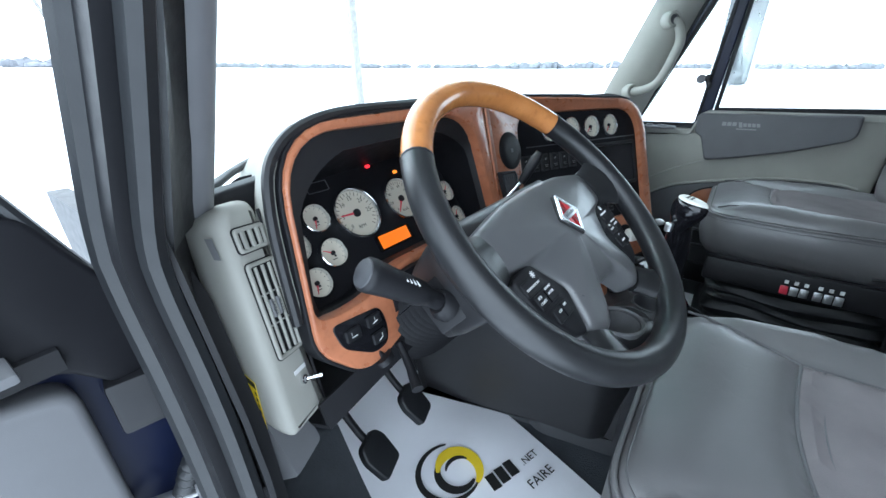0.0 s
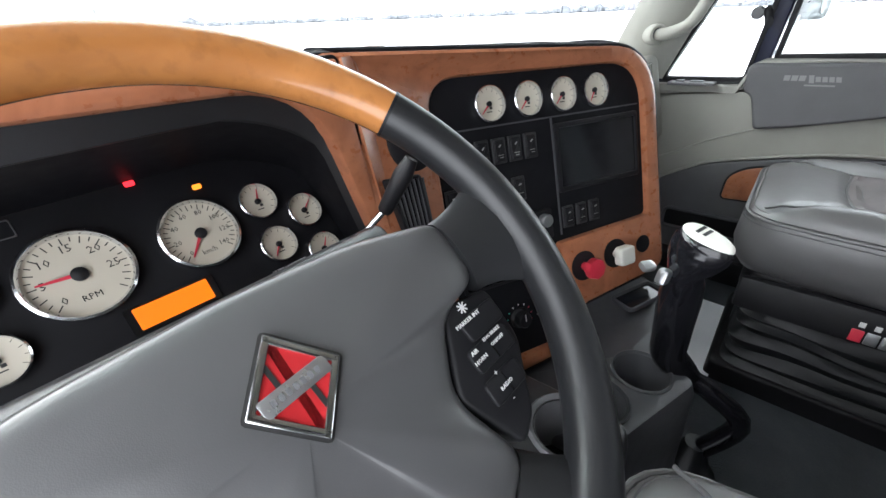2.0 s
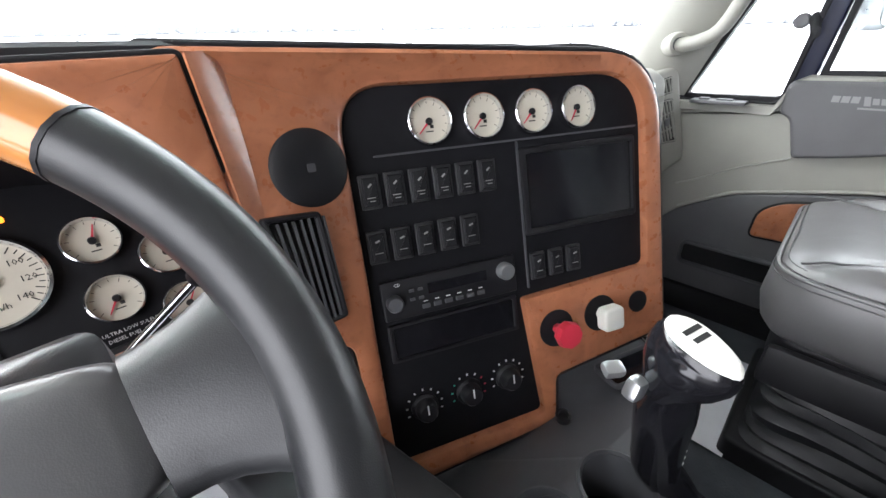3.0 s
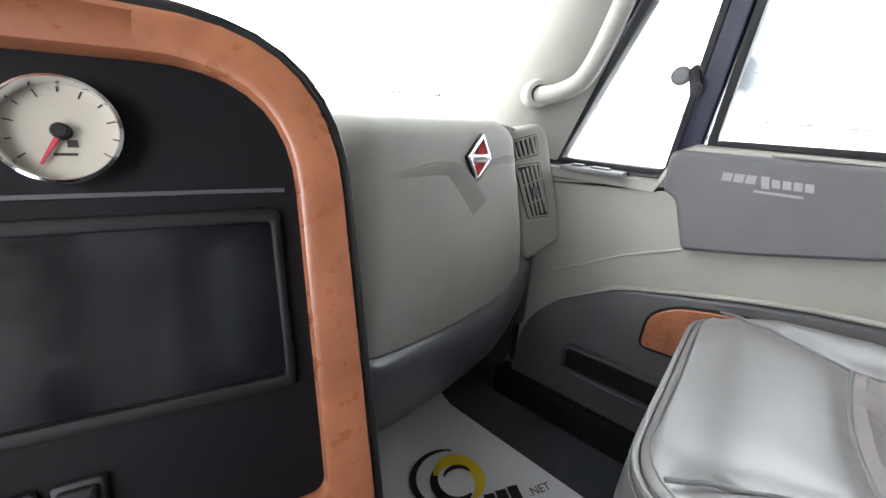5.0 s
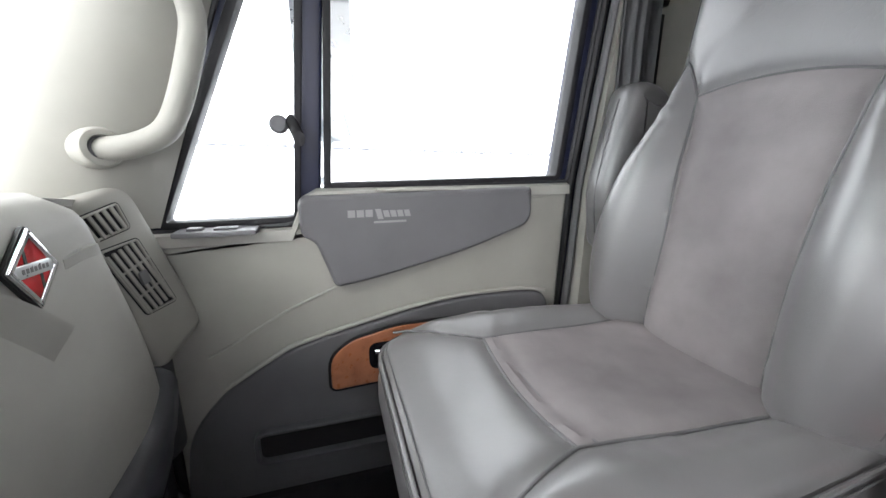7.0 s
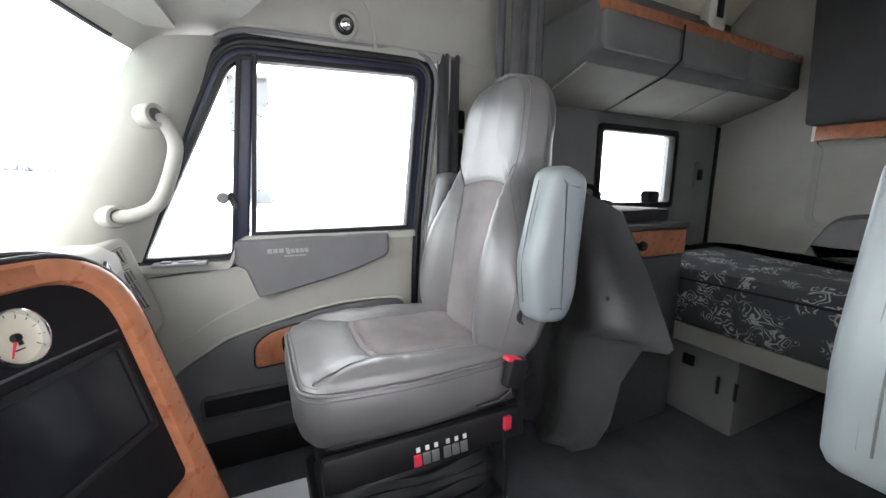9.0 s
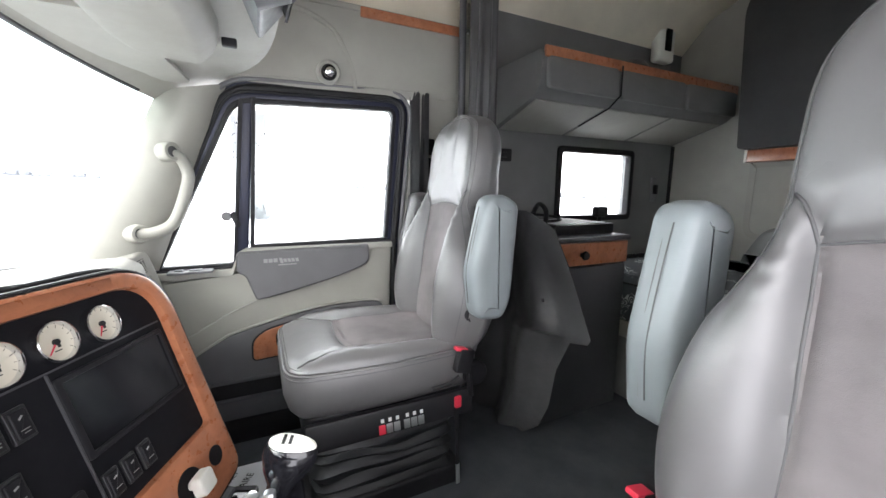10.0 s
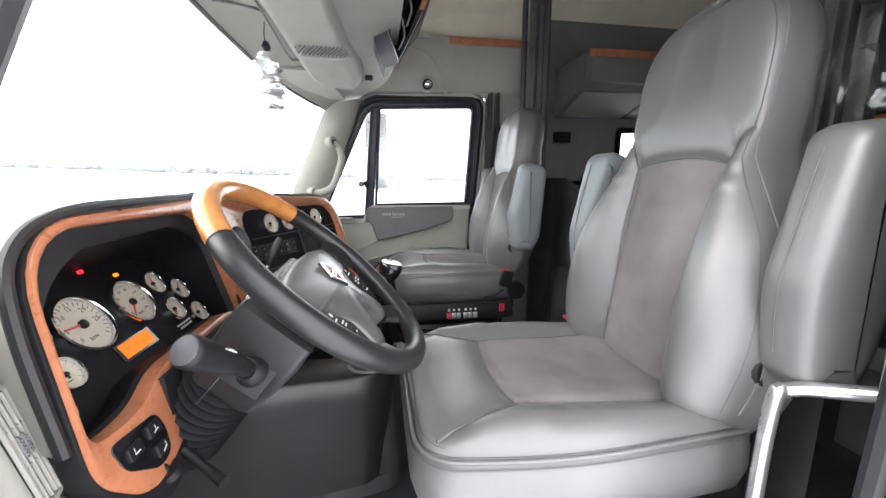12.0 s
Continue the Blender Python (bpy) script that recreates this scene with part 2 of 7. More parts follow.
def loft(bm, rings, closed=True, cap=(True, True)):
    """Quads between rings of equally many 3D points."""
    vs = [[bm.verts.new(p) for p in ring] for ring in rings]
    n = len(vs[0])
    for a, b in zip(vs, vs[1:]):
        for i in range(n if closed else n - 1):
            j = (i + 1) % n
            bm.faces.new((a[i], a[j], b[j], b[i]))
    if closed and cap[0]:
        bm.faces.new(vs[0])
    if closed and cap[1]:
        bm.faces.new(vs[-1])
    return bm


def inset2(pts, d):
    """The closed outline moved inwards by d."""
    n = len(pts)
    area = sum(pts[i - 1][0] * pts[i][1] - pts[i][0] * pts[i - 1][1] for i in range(n))
    s = 1 if area > 0 else -1
    out = []
    for i in range(n):
        e = Vector(pts[(i + 1) % n]) - Vector(pts[i - 1])
        e = e.normalized() if e.length > 1e-9 else Vector((1, 0))
        out.append(Vector(pts[i]) + Vector((-e.y, e.x)) * d * s)
    return out


def even(pts, n):
    """n points evenly spaced along a closed outline."""
    P = [Vector((p[0], p[1])) for p in pts]
    run = [0.0]
    for a, b in zip(P, P[1:] + P[:1]):
        run.append(run[-1] + (b - a).length)
    out, k = [], 0
    for i in range(n):
        d = run[-1] * i / n
        while run[k + 1] < d:
            k += 1
        a, b = P[k], P[(k + 1) % len(P)]
        out.append(a.lerp(b, (d - run[k]) / max(1e-9, run[k + 1] - run[k])))
    return out


def prism(pts, z0, z1, edge=0.0, m=None, bm=None):
    """An outline pushed from z0 to z1, with its front edge rounded."""
    bm = bm or bmesh.new()
    rings = [[Vector((p[0], p[1], z0)) for p in pts]]
    if edge:
        s = 1 if z1 > z0 else -1
        for k in range(4):
            a = k / 3 * math.pi / 2
            q = inset2(pts, edge * (1 - math.cos(a)))
            rings.append([Vector((p[0], p[1], z1 - s * edge * (1 - math.sin(a)))) for p in q])
    else:
        rings.append([Vector((p[0], p[1], z1)) for p in pts])
    if m is not None:
        rings = [[m @ p for p in r] for r in rings]
    return loft(bm, rings)


def ringplate(outer, inner, z0, z1, edge=0.004, m=None, bm=None):
    """A plate with an opening: outer and inner have equally many points."""
    bm = bm or bmesh.new()
    rows = []
    e = edge * 0.3
    for pts, d, z in ((outer, 0, z0), (outer, 0, z1 - edge), (outer, e, z1 - e), (outer, edge, z1),
                      (inner, -edge, z1), (inner, -e, z1 - e), (inner, 0, z1 - edge), (inner, 0, z0)):
        q = inset2(pts, d) if d else pts
        rows.append([Vector((p[0], p[1], z)) for p in q])
    rows.append(rows[0])
    if m is not None:
        rows = [[m @ p for p in r] for r in rows]
    vs = [[bm.verts.new(p) for p in r] for r in rows[:-1]]
    vs.append(vs[0])
    n = len(outer)
    for a, b in zip(vs, vs[1:]):
        for i in range(n):
            j = (i + 1) % n
            bm.faces.new((a[i], a[j], b[j], b[i]))
    return bm


def lathe(profile, n=24, m=None, bm=None, cap=(True, True)):
    """Turns (radius, height) round z; ends at radius 0 are closed."""
    bm = bm or bmesh.new()
    rings = []
    for r, z in profile:
        rings.append([Vector((max(r, 1e-5) * math.cos(2 * math.pi * i / n), max(r, 1e-5) * math.sin(2 * math.pi * i / n), z)) for i in range(n)])
    if m is not None:
        rings = [[m @ p for p in r] for r in rings]
    return loft(bm, rings, cap=cap)


def pierce(bm, cups, rad, height):
    """Cuts round holes into the lid of a lofted block; height(y) is the lid's height."""
    lid = max(bm.faces, key=lambda f: (len(f.verts), f.calc_center_median().z))
    rim_ = list(lid.edges)
    bmesh.ops.delete(bm, geom=[lid], context="FACES_ONLY")
    for x, y in cups:
        vs = [bm.verts.new((x + rad * math.cos(a), y + rad * math.sin(a), height(y + rad * math.sin(a)))) for a in [2 * math.pi * j / 28 for j in range(28)]]
        rim_ += [bm.edges.new((vs[j], vs[j - 1])) for j in range(28)]
    new_ = [f for f in bmesh.ops.triangle_fill(bm, use_beauty=True, use_dissolve=False, edges=rim_)["geom"] if isinstance(f, bmesh.types.BMFace)]
    gone = [f for f in new_ if any((f.calc_center_median().xy - Vector(c)).length < rad * 0.97 for c in cups)]
    bmesh.ops.delete(bm, geom=gone, context="FACES_ONLY")
    bmesh.ops.recalc_face_normals(bm, faces=bm.faces)
    return bm


def smooth_path(pts, n=8, closed=False):
    """Points along a Catmull-Rom curve."""
    P = [Vector(p) for p in pts]
    k = len(P)
    out = []
    for i in range(k if closed else k - 1):
        a, b, c, d = (P[(i - 1) % k] if closed or i > 0 else P[0]), P[i], P[(i + 1) % k], (P[(i + 2) % k] if closed or i + 2 < k else P[-1])
        for j in range(n):
            t = j / n
            out.append(0.5 * ((2 * b) + (c - a) * t + (2 * a - 5 * b + 4 * c - d) * t * t + (3 * b - a - 3 * c + d) * t ** 3))
    if not closed:
        out.append(P[-1])
    return out


def tube(pts, r, n=12, closed=False, flat=1.0, bm=None, up=(0, 0, 1)):
    """A round or flattened bar along points; r may be a list."""
    bm = bm or bmesh.new()
    P = [Vector(p) for p in pts]
    rings = []
    k = len(P)
    last = Vector(up)
    for i, p in enumerate(P):
        a = P[i - 1] if (closed or i > 0) else p
        b = P[(i + 1) % k] if (closed or i < k - 1) else p
        t = (b - a).normalized()
        s = t.cross(last)
        if s.length < 1e-4:
            s = t.cross(Vector((0, 1, 0.1)))
        s.normalize()
        w = s.cross(t).normalized()
        last = w
        ri = r[i] if isinstance(r, (list, tuple)) else r
        rings.append([p + (s * math.cos(2 * math.pi * j / n) + w * flat * math.sin(2 * math.pi * j / n)) * ri for j in range(n)])
    if closed:
        rings.append(rings[0])
        vs = [[bm.verts.new(q) for q in ring] for ring in rings[:-1]]
        vs.append(vs[0])
        for a, b in zip(vs, vs[1:]):
            for i in range(n):
                j = (i + 1) % n
                bm.faces.new((a[i], a[j], b[j], b[i]))
        return bm
    return loft(bm, rings)


def sheet(rows, thick=0.0, bm=None):
    """A surface through rows of 3D points; with a thickness it becomes a shell."""
    bm = bm or bmesh.new()
    loft(bm, [[Vector(p) for p in r] for r in rows], closed=False)
    if thick:
        bmesh.ops.recalc_face_normals(bm, faces=bm.faces)
        bmesh.ops.solidify(bm, geom=bm.faces[:], thickness=thick)
    return bm


def words(text, size, mat, parent, m, name="lettering", label="", depth=0.0006):
    c = bpy.data.curves.new(name, "FONT")
    c.body, c.size, c.align_x, c.align_y, c.extrude, c.resolution_u = text, size, "CENTER", "CENTER", depth, 1
    tmp = bpy.data.objects.new("tmp", c)
    me = bpy.data.meshes.new_from_object(tmp)
    bpy.data.objects.remove(tmp)
    me.materials.clear()
    me.materials.append(mat)
    ob = new(name, me)
    ob.parent = parent
    ob.matrix_basis = m
    if label:
        tagged(ob, label=label)
    return ob


# ---- outside ----
GROUND_Z = -1.3


def ground_z(x, y):
    """The truck stands a little nose-down against the field."""
    return GROUND_Z + 0.010 * x + 0.030 * y


bm = bmesh.new()
loft(bm, [[Vector((d * math.cos(a * math.pi / 24), d * math.sin(a * math.pi / 24), ground_z(d * math.cos(a * math.pi / 24), d * math.sin(a * math.pi / 24)))) for a in range(48)] for d in (3000, 60)], cap=(False, True))
solid("ground", bm, SNOW, "flat snow-covered field reaching the horizon", "ground")

rng = random.Random(4)
bm = bmesh.new()
for i in range(900):
    a = radians(rng.uniform(-75, 130))
    d = rng.uniform(880, 1100)
    dense = 14 < math.degrees(a) < 27 or 70 < math.degrees(a) < 84
    h = rng.uniform(7, 11) * (1.5 if dense else 1.0) * (0.6 if rng.random() < 0.3 else 1)
    bmesh.ops.create_icosphere(bm, subdivisions=1, radius=1.0, matrix=pose(d * math.cos(a), d * math.sin(a), ground_z(d * math.cos(a), d * math.sin(a)) + h * 0.45, 0, 0, rng.uniform(0, 90)) @ Matrix.Diagonal((rng.uniform(4, 14), rng.uniform(4, 14), h * 0.6, 1)))
tagged(link("far_woods", bm, TREES), "grey leafless treeline along the snowy horizon", "trees", kind="stuff")


def utility_pole(x, y, h, r, cross):
    t = thing("utility_pole", pose(x, y, ground_z(x, y)), "grey utility pole standing in the snowy field", "pole", "poles in the field")
    part("shaft", tube([(0, 0, -0.3), (0, 0, h)], [r, r * 0.7], 10), GALV, t)
    if cross:
        part("crossarm", BOX((1.6, 0.1, 0.12), (0, 0, h - 0.5), bevel=0.01), GALV, t)
    part("base", lathe([(r * 3, -0.1), (r * 2.6, 0.12), (r * 1.2, 0.3)], 10), GALV, t)


utility_pole(12.9, 15.6, 9.0, 0.14, False)
utility_pole(8.2, 43.0, 10.0, 0.16, True)
utility_pole(5.2, 66.0, 10.0, 0.16, True)
utility_pole(9.0, 150.0, 10.0, 0.18, True)

# ---- the cab shell ----
def yz(x):
    return axes((x, 0, 0), (0, 1, 0), (0, 0, 1))


def mirror(bm, s):
    """Right-hand geometry for s = 1, its mirror image for s = -1."""
    if s < 0:
        bmesh.ops.transform(bm, matrix=Matrix.Diagonal((-1, 1, 1, 1)), verts=bm.verts)
    return bm


# floor with the sloping toe boards
bm = bmesh.new()
prof = [(-2.40, 0.0), (0.40, 0.0), (0.62, 0.12), (0.80, 0.50), (0.80, 0.40), (0.60, -0.06), (0.36, -0.06), (-2.40, -0.06)]
loft(bm, [[Vector((x, y, z)) for y, z in prof] for x in (-0.95, 0.95)])
solid("floor", bm, CARPET, "black rubber cab floor with sloping toe board", "floor")
# the engine hump ahead of the seats
bm = bmesh.new()
rows = []
for k in range(9):
    y = 0.08 + 0.09 * k
    w = 0.20 + 0.02 * k
    h = 0.26 + 0.03 * k if k else 0.02
    rows.append([Vector((-0.06 + w * math.cos(a) * (1.0 if abs(math.cos(a)) < 0.9 else 1.06), y, max(0.0, h * math.sin(a) ** 0.6))) for a in [math.pi * j / 10 for j in range(11)]])
sheet(rows, 0.01, bm)
solid("engine_cover", bm, DARK, "charcoal moulded engine cover below the dashboard", "engine cover")



def glass_foot(x):
    """How far ahead the windshield's foot stands at x."""
    x = abs(x)
    return 0.82 - 0.25 * x * x if x < 0.60 else 0.73 - 1.08 * (x - 0.60)


xs = [-0.94 + 0.0494 * k for k in range(39)]
bm = sheet([[(x, 0.85, -0.415), (x, 0.85, 0.44), (x, glass_foot(x) + 0.01, 0.690), (x, glass_foot(x) + 0.012, 0.715)] for x in xs], 0.012)
solid("wall_front", bm, BLACK, "black firewall ahead of the footwells", "wall")
bm = sheet([[(x, glass_foot(x) + 0.035, 0.700), (x, glass_foot(x) + 0.16, 0.640), (x, glass_foot(x) + 0.24, 0.560)] for x in xs[2:-2]], 0.01)
solid("cowl", bm, DARK, "dark plastic cowl below the windshield", "cowl")


def shield(k, top):
    """A point of the windshield's edge: k from -1 to 1 across."""
    c = abs(k) ** 3.0
    if top:
        return Vector((0.885 * k, 0.43 - 0.205 * c, 1.335 - 0.08 * c))
    return Vector((0.872 * k, 0.80 - 0.35 * c, 0.760 - 0.025 * c))


ks = [-1 + 2 * i / 32 for i in range(33)]
bm = sheet([[shield(k, False).lerp(shield(k, True), j / 8) + Vector((0, 0.05 * math.sin(math.pi * j / 8), 0.01 * math.sin(math.pi * j / 8))) for j in range(9)] for k in ks], 0.005)
ws = solid("window_1", bm, GLASS, "curved clear windshield", "windshield")
ws.visible_shadow = False
bm = sheet([[shield(k, False).lerp(shield(k, True), j / 16) + Vector((0, 0.05 * math.sin(math.pi * j / 16) - 0.004, 0.01 * math.sin(math.pi * j / 16) - 0.004)) for j in (13, 14, 15, 16)] for k in ks], 0.001)
band = solid("shade_band", bm, TINT, "green tinted shade band along the top of the windshield", "tint band")
band.visible_shadow = False
for top in (True, False):
    bm = tube([shield(k, top) + Vector((0, 0, 0.004)) for k in ks], 0.011, 8, flat=0.6)
    solid("trim", bm, BLACK, "black rubber windshield seal", "seal")

DOOR_OUT = [(0.335, 0.10), (0.325, 0.66), (0.045, 1.312), (-0.60, 1.335), (-0.565, 0.75), (-0.535, 0.10)]
DOOR_R = [0.05, 0.03, 0.10, 0.09, 0.05, 0.06]


LOW_FRONT = {1: 0.335, -1: 0.240}  # the driver's opening ends a little nearer


def skin(y, z, d=0.0):
    """The door's inner skin leans in above the sill; d metres further in."""
    x = 0.962 - d
    if z > 0.74:
        x -= 0.10 * (z - 0.74)
    return Vector((x, y, z))


def skinplate(outer, inner, d0, d1, edge=0.003):
    """A frame that follows the leaning skin."""
    bm = ringplate(outer, inner, d0, d1, edge)
    for v in bm.verts:
        v.co = skin(v.co.x, v.co.y, v.co.z)
    return bm


def skinslab(outer, d0, d1, edge=0.0):
    bm = prism(outer, d0, d1, edge)
    for v in bm.verts:
        v.co = skin(v.co.x, v.co.y, v.co.z)
    return bm


def skingrid(outer, d, cols=44, rows=9):
    """A finely divided sheet over the door's skin inside an outline."""
    ys = [p[0] for p in outer]
    grid = []
    for k in range(cols + 1):
        y = min(ys) + 0.0005 + (max(ys) - min(ys) - 0.001) * k / cols
        cut = []
        for a, b in zip(outer, list(outer[1:]) + [outer[0]]):
            if (a[0] - y) * (b[0] - y) <= 0 and abs(b[0] - a[0]) > 1e-9:
                cut.append(a[1] + (b[1] - a[1]) * (y - a[0]) / (b[0] - a[0]))
        grid.append([skin(y, min(cut) + (max(cut) - min(cut)) * j / rows, d) for j in range(rows + 1)])
    return sheet(grid, 0.001)


def side(s):
    """Pillar trim, door opening, seals and lower walls of one side: s is 1 for the passenger's."""
    rows = []
    for k in range(13):
        t = k / 12
        f = Vector((0.868 + 0.022 * t, 0.452 - 0.227 * t, 0.735 + 0.527 * t))
        r = Vector((0.945 - 0.030 * t, 0.290 - 0.245 * t, 0.690 + 0.625 * t))
        if s < 0:
            f = Vector((0.873 - 0.012 * t, 0.408 - 0.280 * t, 0.735 + 0.527 * t))
            r = Vector((0.888 - 0.004 * t, 0.405 - 0.290 * t, 0.735 + 0.545 * t))
        row = []
        for j in range(9):
            q = j / 8
            p = f.lerp(r, q)
            p.x -= (0.040 if s > 0 else 0.002) * math.sin(math.pi * q) ** 0.7
            p.y -= (0.012 if s > 0 else 0.004) * math.sin(math.pi * q)
            row.append(p)
        rows.append(row)
    # the driver's trim takes a darker grey to paint the shade it stands in
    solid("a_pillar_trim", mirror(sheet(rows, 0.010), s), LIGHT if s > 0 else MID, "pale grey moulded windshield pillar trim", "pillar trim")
    outline = list(DOOR_OUT)
    if s < 0:
        outline[:3] = [(0.236, 0.10), (0.262, 0.58), (0.318, 0.735), (0.078, 1.312)]
        bm = sheet([[Vector((0.886 - 0.003 * k, 0.408 - 0.052 * k, 0.735 + 0.099 * k)), Vector((0.915, 0.372 - 0.046 * k, 0.735 + 0.099 * k)), Vector((0.946 - 0.008 * k, 0.320 - 0.041 * k, 0.735 + 0.099 * k))] for k in range(6)], 0.006)
        solid("trim", mirror(bm, s), RUBBER, "black rubber channel between pillar trim and door seal", "seal")
        bm = sheet([[Vector((0.895, 0.420, z)), Vector((0.932, 0.330 + 0.12 * (z - 0.5), z)), Vector((0.950, 0.235 + 0.34 * max(0.0, z - 0.52), z))] for z in (0.12, 0.30, 0.48, 0.56, 0.64, 0.70, 0.76, 0.80)], 0.006)
        solid("trim", mirror(bm, s), BLACK, "black inner skin of the door pillar", "pillar trim")
    outer = rounded(outline, (DOOR_R if s > 0 else [0.05, 0.08, 0.06] + DOOR_R[2:]), 6)
    bm = tube([skin(p.x, p.y, 0.002) for p in outer], 0.012, 8, closed=True, up=(1, 0, 0))
    solid("trim", mirror(bm, s), RUBBER, "black rubber door seal round the opening", "seal")
    bm = skinplate(inset2(outer, -0.035), inset2(outer, 0.0), -0.06 if s > 0 else -0.022, -0.008, 0.004)
    solid("trim", mirror(bm, s), BLUE if s > 0 else BLACK, "dark painted door opening flange", "door frame")
    bm = tube([skin(p.x, p.y, 0.008) for p in inset2(outer, -0.026)], 0.009, 8, closed=True, up=(1, 0, 0))
    solid("trim", mirror(bm, s), MID if s > 0 else DARK, "grey moulded trim round the door opening", "trim")
    if s < 0:
        # seals and painted edge that the open door leaves bare
        for d, r, off, mat, lab in ((0.006, 0.012, 0.000, RUBBER, "black bulb seal beside the open door"), (0.022, 0.008, -0.010, DARK, "grey pinch-weld strip of the door opening"), (0.044, 0.012, -0.022, RUBBER, "black outer door seal")):
            bm = tube([skin(p.x, p.y, off) for p in inset2(outer, -d)], r, 8, closed=True, up=(1, 0, 0))
            solid("trim", mirror(bm, s), mat, lab, "seal")
    bm = prism([(-0.59, 0.0), (-0.60, 0.75), (-0.64, 1.37), (-0.92, 1.38), (-0.92, 0.0)], 0, 0.10)
    for v in bm.verts:
        v.co = Vector((0.925 + v.co.z - 0.06 * max(0, v.co.y - 0.75), v.co.x, v.co.y))
    solid("b_pillar_trim", mirror(bm, s), LIGHT, "light grey trim behind the door opening", "pillar trim")
    bm = prism([(LOW_FRONT[s] + 0.01, 0.0), (LOW_FRONT[s], 0.66), (0.46, 0.72), (0.86, 0.72), (0.86, 0.0)], 0, 0.09, m=yz(0.915)) if s > 0 else prism([(0.26, 0.0), (0.285, 0.50), (0.335, 0.66), (0.40, 0.715), (0.86, 0.715), (0.86, 0.0)], 0, 0.03, m=yz(0.915))
    solid("kick_panel", mirror(bm, s), DARK if s > 0 else BLACK, "charcoal kick panel at the side of the footwell", "panel")
    bm = BOX((0.09, 0.92, 0.12), (0.95, -0.10, 0.03), bevel=0.015)
    solid("door_sill", mirror(bm, s), BLACK, "black door sill", "sill")


side(1)
side(-1)

# ---- sleeper shell ----
SW, BACK, TOP = 0.93, -2.36, 2.05
WIN = (-1.985, -1.465, 0.835, 1.178)


def sleeper_wall(window):
    o = [(-0.90, -0.05), (-0.90, TOP), (BACK - 0.06, TOP), (BACK - 0.06, -0.05)]
    if window:
        y0, y1, z0, z1 = WIN
        cut = rounded([(y1, z0), (y1, z1), (y0, z1), (y0, z0)], 0.03, 4)
        return ringplate(rounded(o, 0.001, 4), cut, 0.05, 0.0, 0.001, m=yz(SW))
    return prism(o, 0, 0.05, m=yz(SW))


solid("wall_right", sleeper_wall(True), PANEL, "grey moulded sleeper side wall with a small window", "wall")
# unseen wall; its window is mirrored from the right one to let in light
solid("wall_left", mirror(sleeper_wall(True), -1), PANEL, "grey moulded sleeper side wall with a small window", "wall")
solid("wall_rear", BOX((1.86, 0.05, 2.12), (0, BACK - 0.025, 1.01)), PALE, "light grey sleeper rear wall", "wall")
bm = bmesh.new()
rows = []
for k in range(11):
    y = BACK - 0.03 + (2.75 * k / 10)
    z = 2.02 - 0.09 * max(0, k - 7) ** 1.4
    rows.append([Vector((0.97 * (-1 + 2 * j / 12), y, z - 0.25 * abs(-1 + 2 * j / 12) ** 6)) for j in range(13)])
sheet(rows, 0.03, bm)
solid("ceiling", bm, CEILING, "cream vinyl high-roof ceiling", "ceiling")
bm = BOX((1.92, 0.04, 0.56), (0, 0.34, 1.66), (-10, 0, 0))
solid("wall_header", bm, CEILING, "cream vinyl wall above the windshield header", "wall")
for s in (1, -1):
    bm = prism([(0.42, 1.36), (0.42, 2.05), (-0.92, 2.05), (-0.92, 1.39), (-0.64, 1.39), (0.05, 1.36)], 0, 0.03, m=yz(0.93))
    solid("upper_side_wall", mirror(bm, s), CEILING, "cream vinyl side wall above the door", "wall")


# ---- dashboard ----
CENTRE = axes((0.062, 0.25, 0.758), (0.858, -0.514, 0), (0.514 * 0.292, 0.858 * 0.292, 0.956))

A = pose(-0.068, 0, 0, 0, 0, 6.4)  # the driver's side of the dash is turned towards the driver


dash = thing("dashboard", A @ pose(0, 0.4, 0), "truck dashboard with copper burl trim and cream gauges", "dashboard")
CLUSTER = A.inverted() @ axes((-0.58, 0.412, 0.672), (1, 0, 0), (0, 0.55, 0.835))
BEZEL = A.inverted() @ axes((-0.569, 0.316, 0.70), (1, 0, 0), (0, 0.21, 0.978))
OFF = pose(0, -0.4, 0)
CAB = OFF @ A.inverted()


def dpart(name, bm, mat, m=None, label="", cab=False):
    """A part of the dashboard given in the driver's axes, in the axes m, or in those of the cab."""
    return part(name, bm, mat, dash, label, at=(CAB if cab else OFF) @ (m if m is not None else Matrix()))


# centre stack
W_OUT = [(-0.338, 0.080), (0.291, 0.072), (0.297, -0.368), (0.080, -0.390), (0.074, -0.468), (-0.205, -0.480), (-0.210, -0.248), (-0.280, -0.238)]
W_IN = [(-0.178, 0.049), (0.262, 0.045), (0.262, -0.248), (0.034, -0.254), (0.054, -0.446), (-0.182, -0.450), (-0.181, -0.26), (-0.179, -0.18)]
wo = rounded(W_OUT, [0.004, 0.105, 0.03, 0.012, 0.015, 0.012, 0.02, 0.01], 9)
wi = rounded(W_IN, [0.06, 0.078, 0.012, 0.008, 0.01, 0.01, 0.01, 0.01], 9)


def bend(bm):
    """The trim beside the column comes forward to meet the cluster."""
    for v in bm.verts:
        v.co.z += 0.050 * max(0.0, (-0.168 - v.co.x) / 0.150)
    return bm


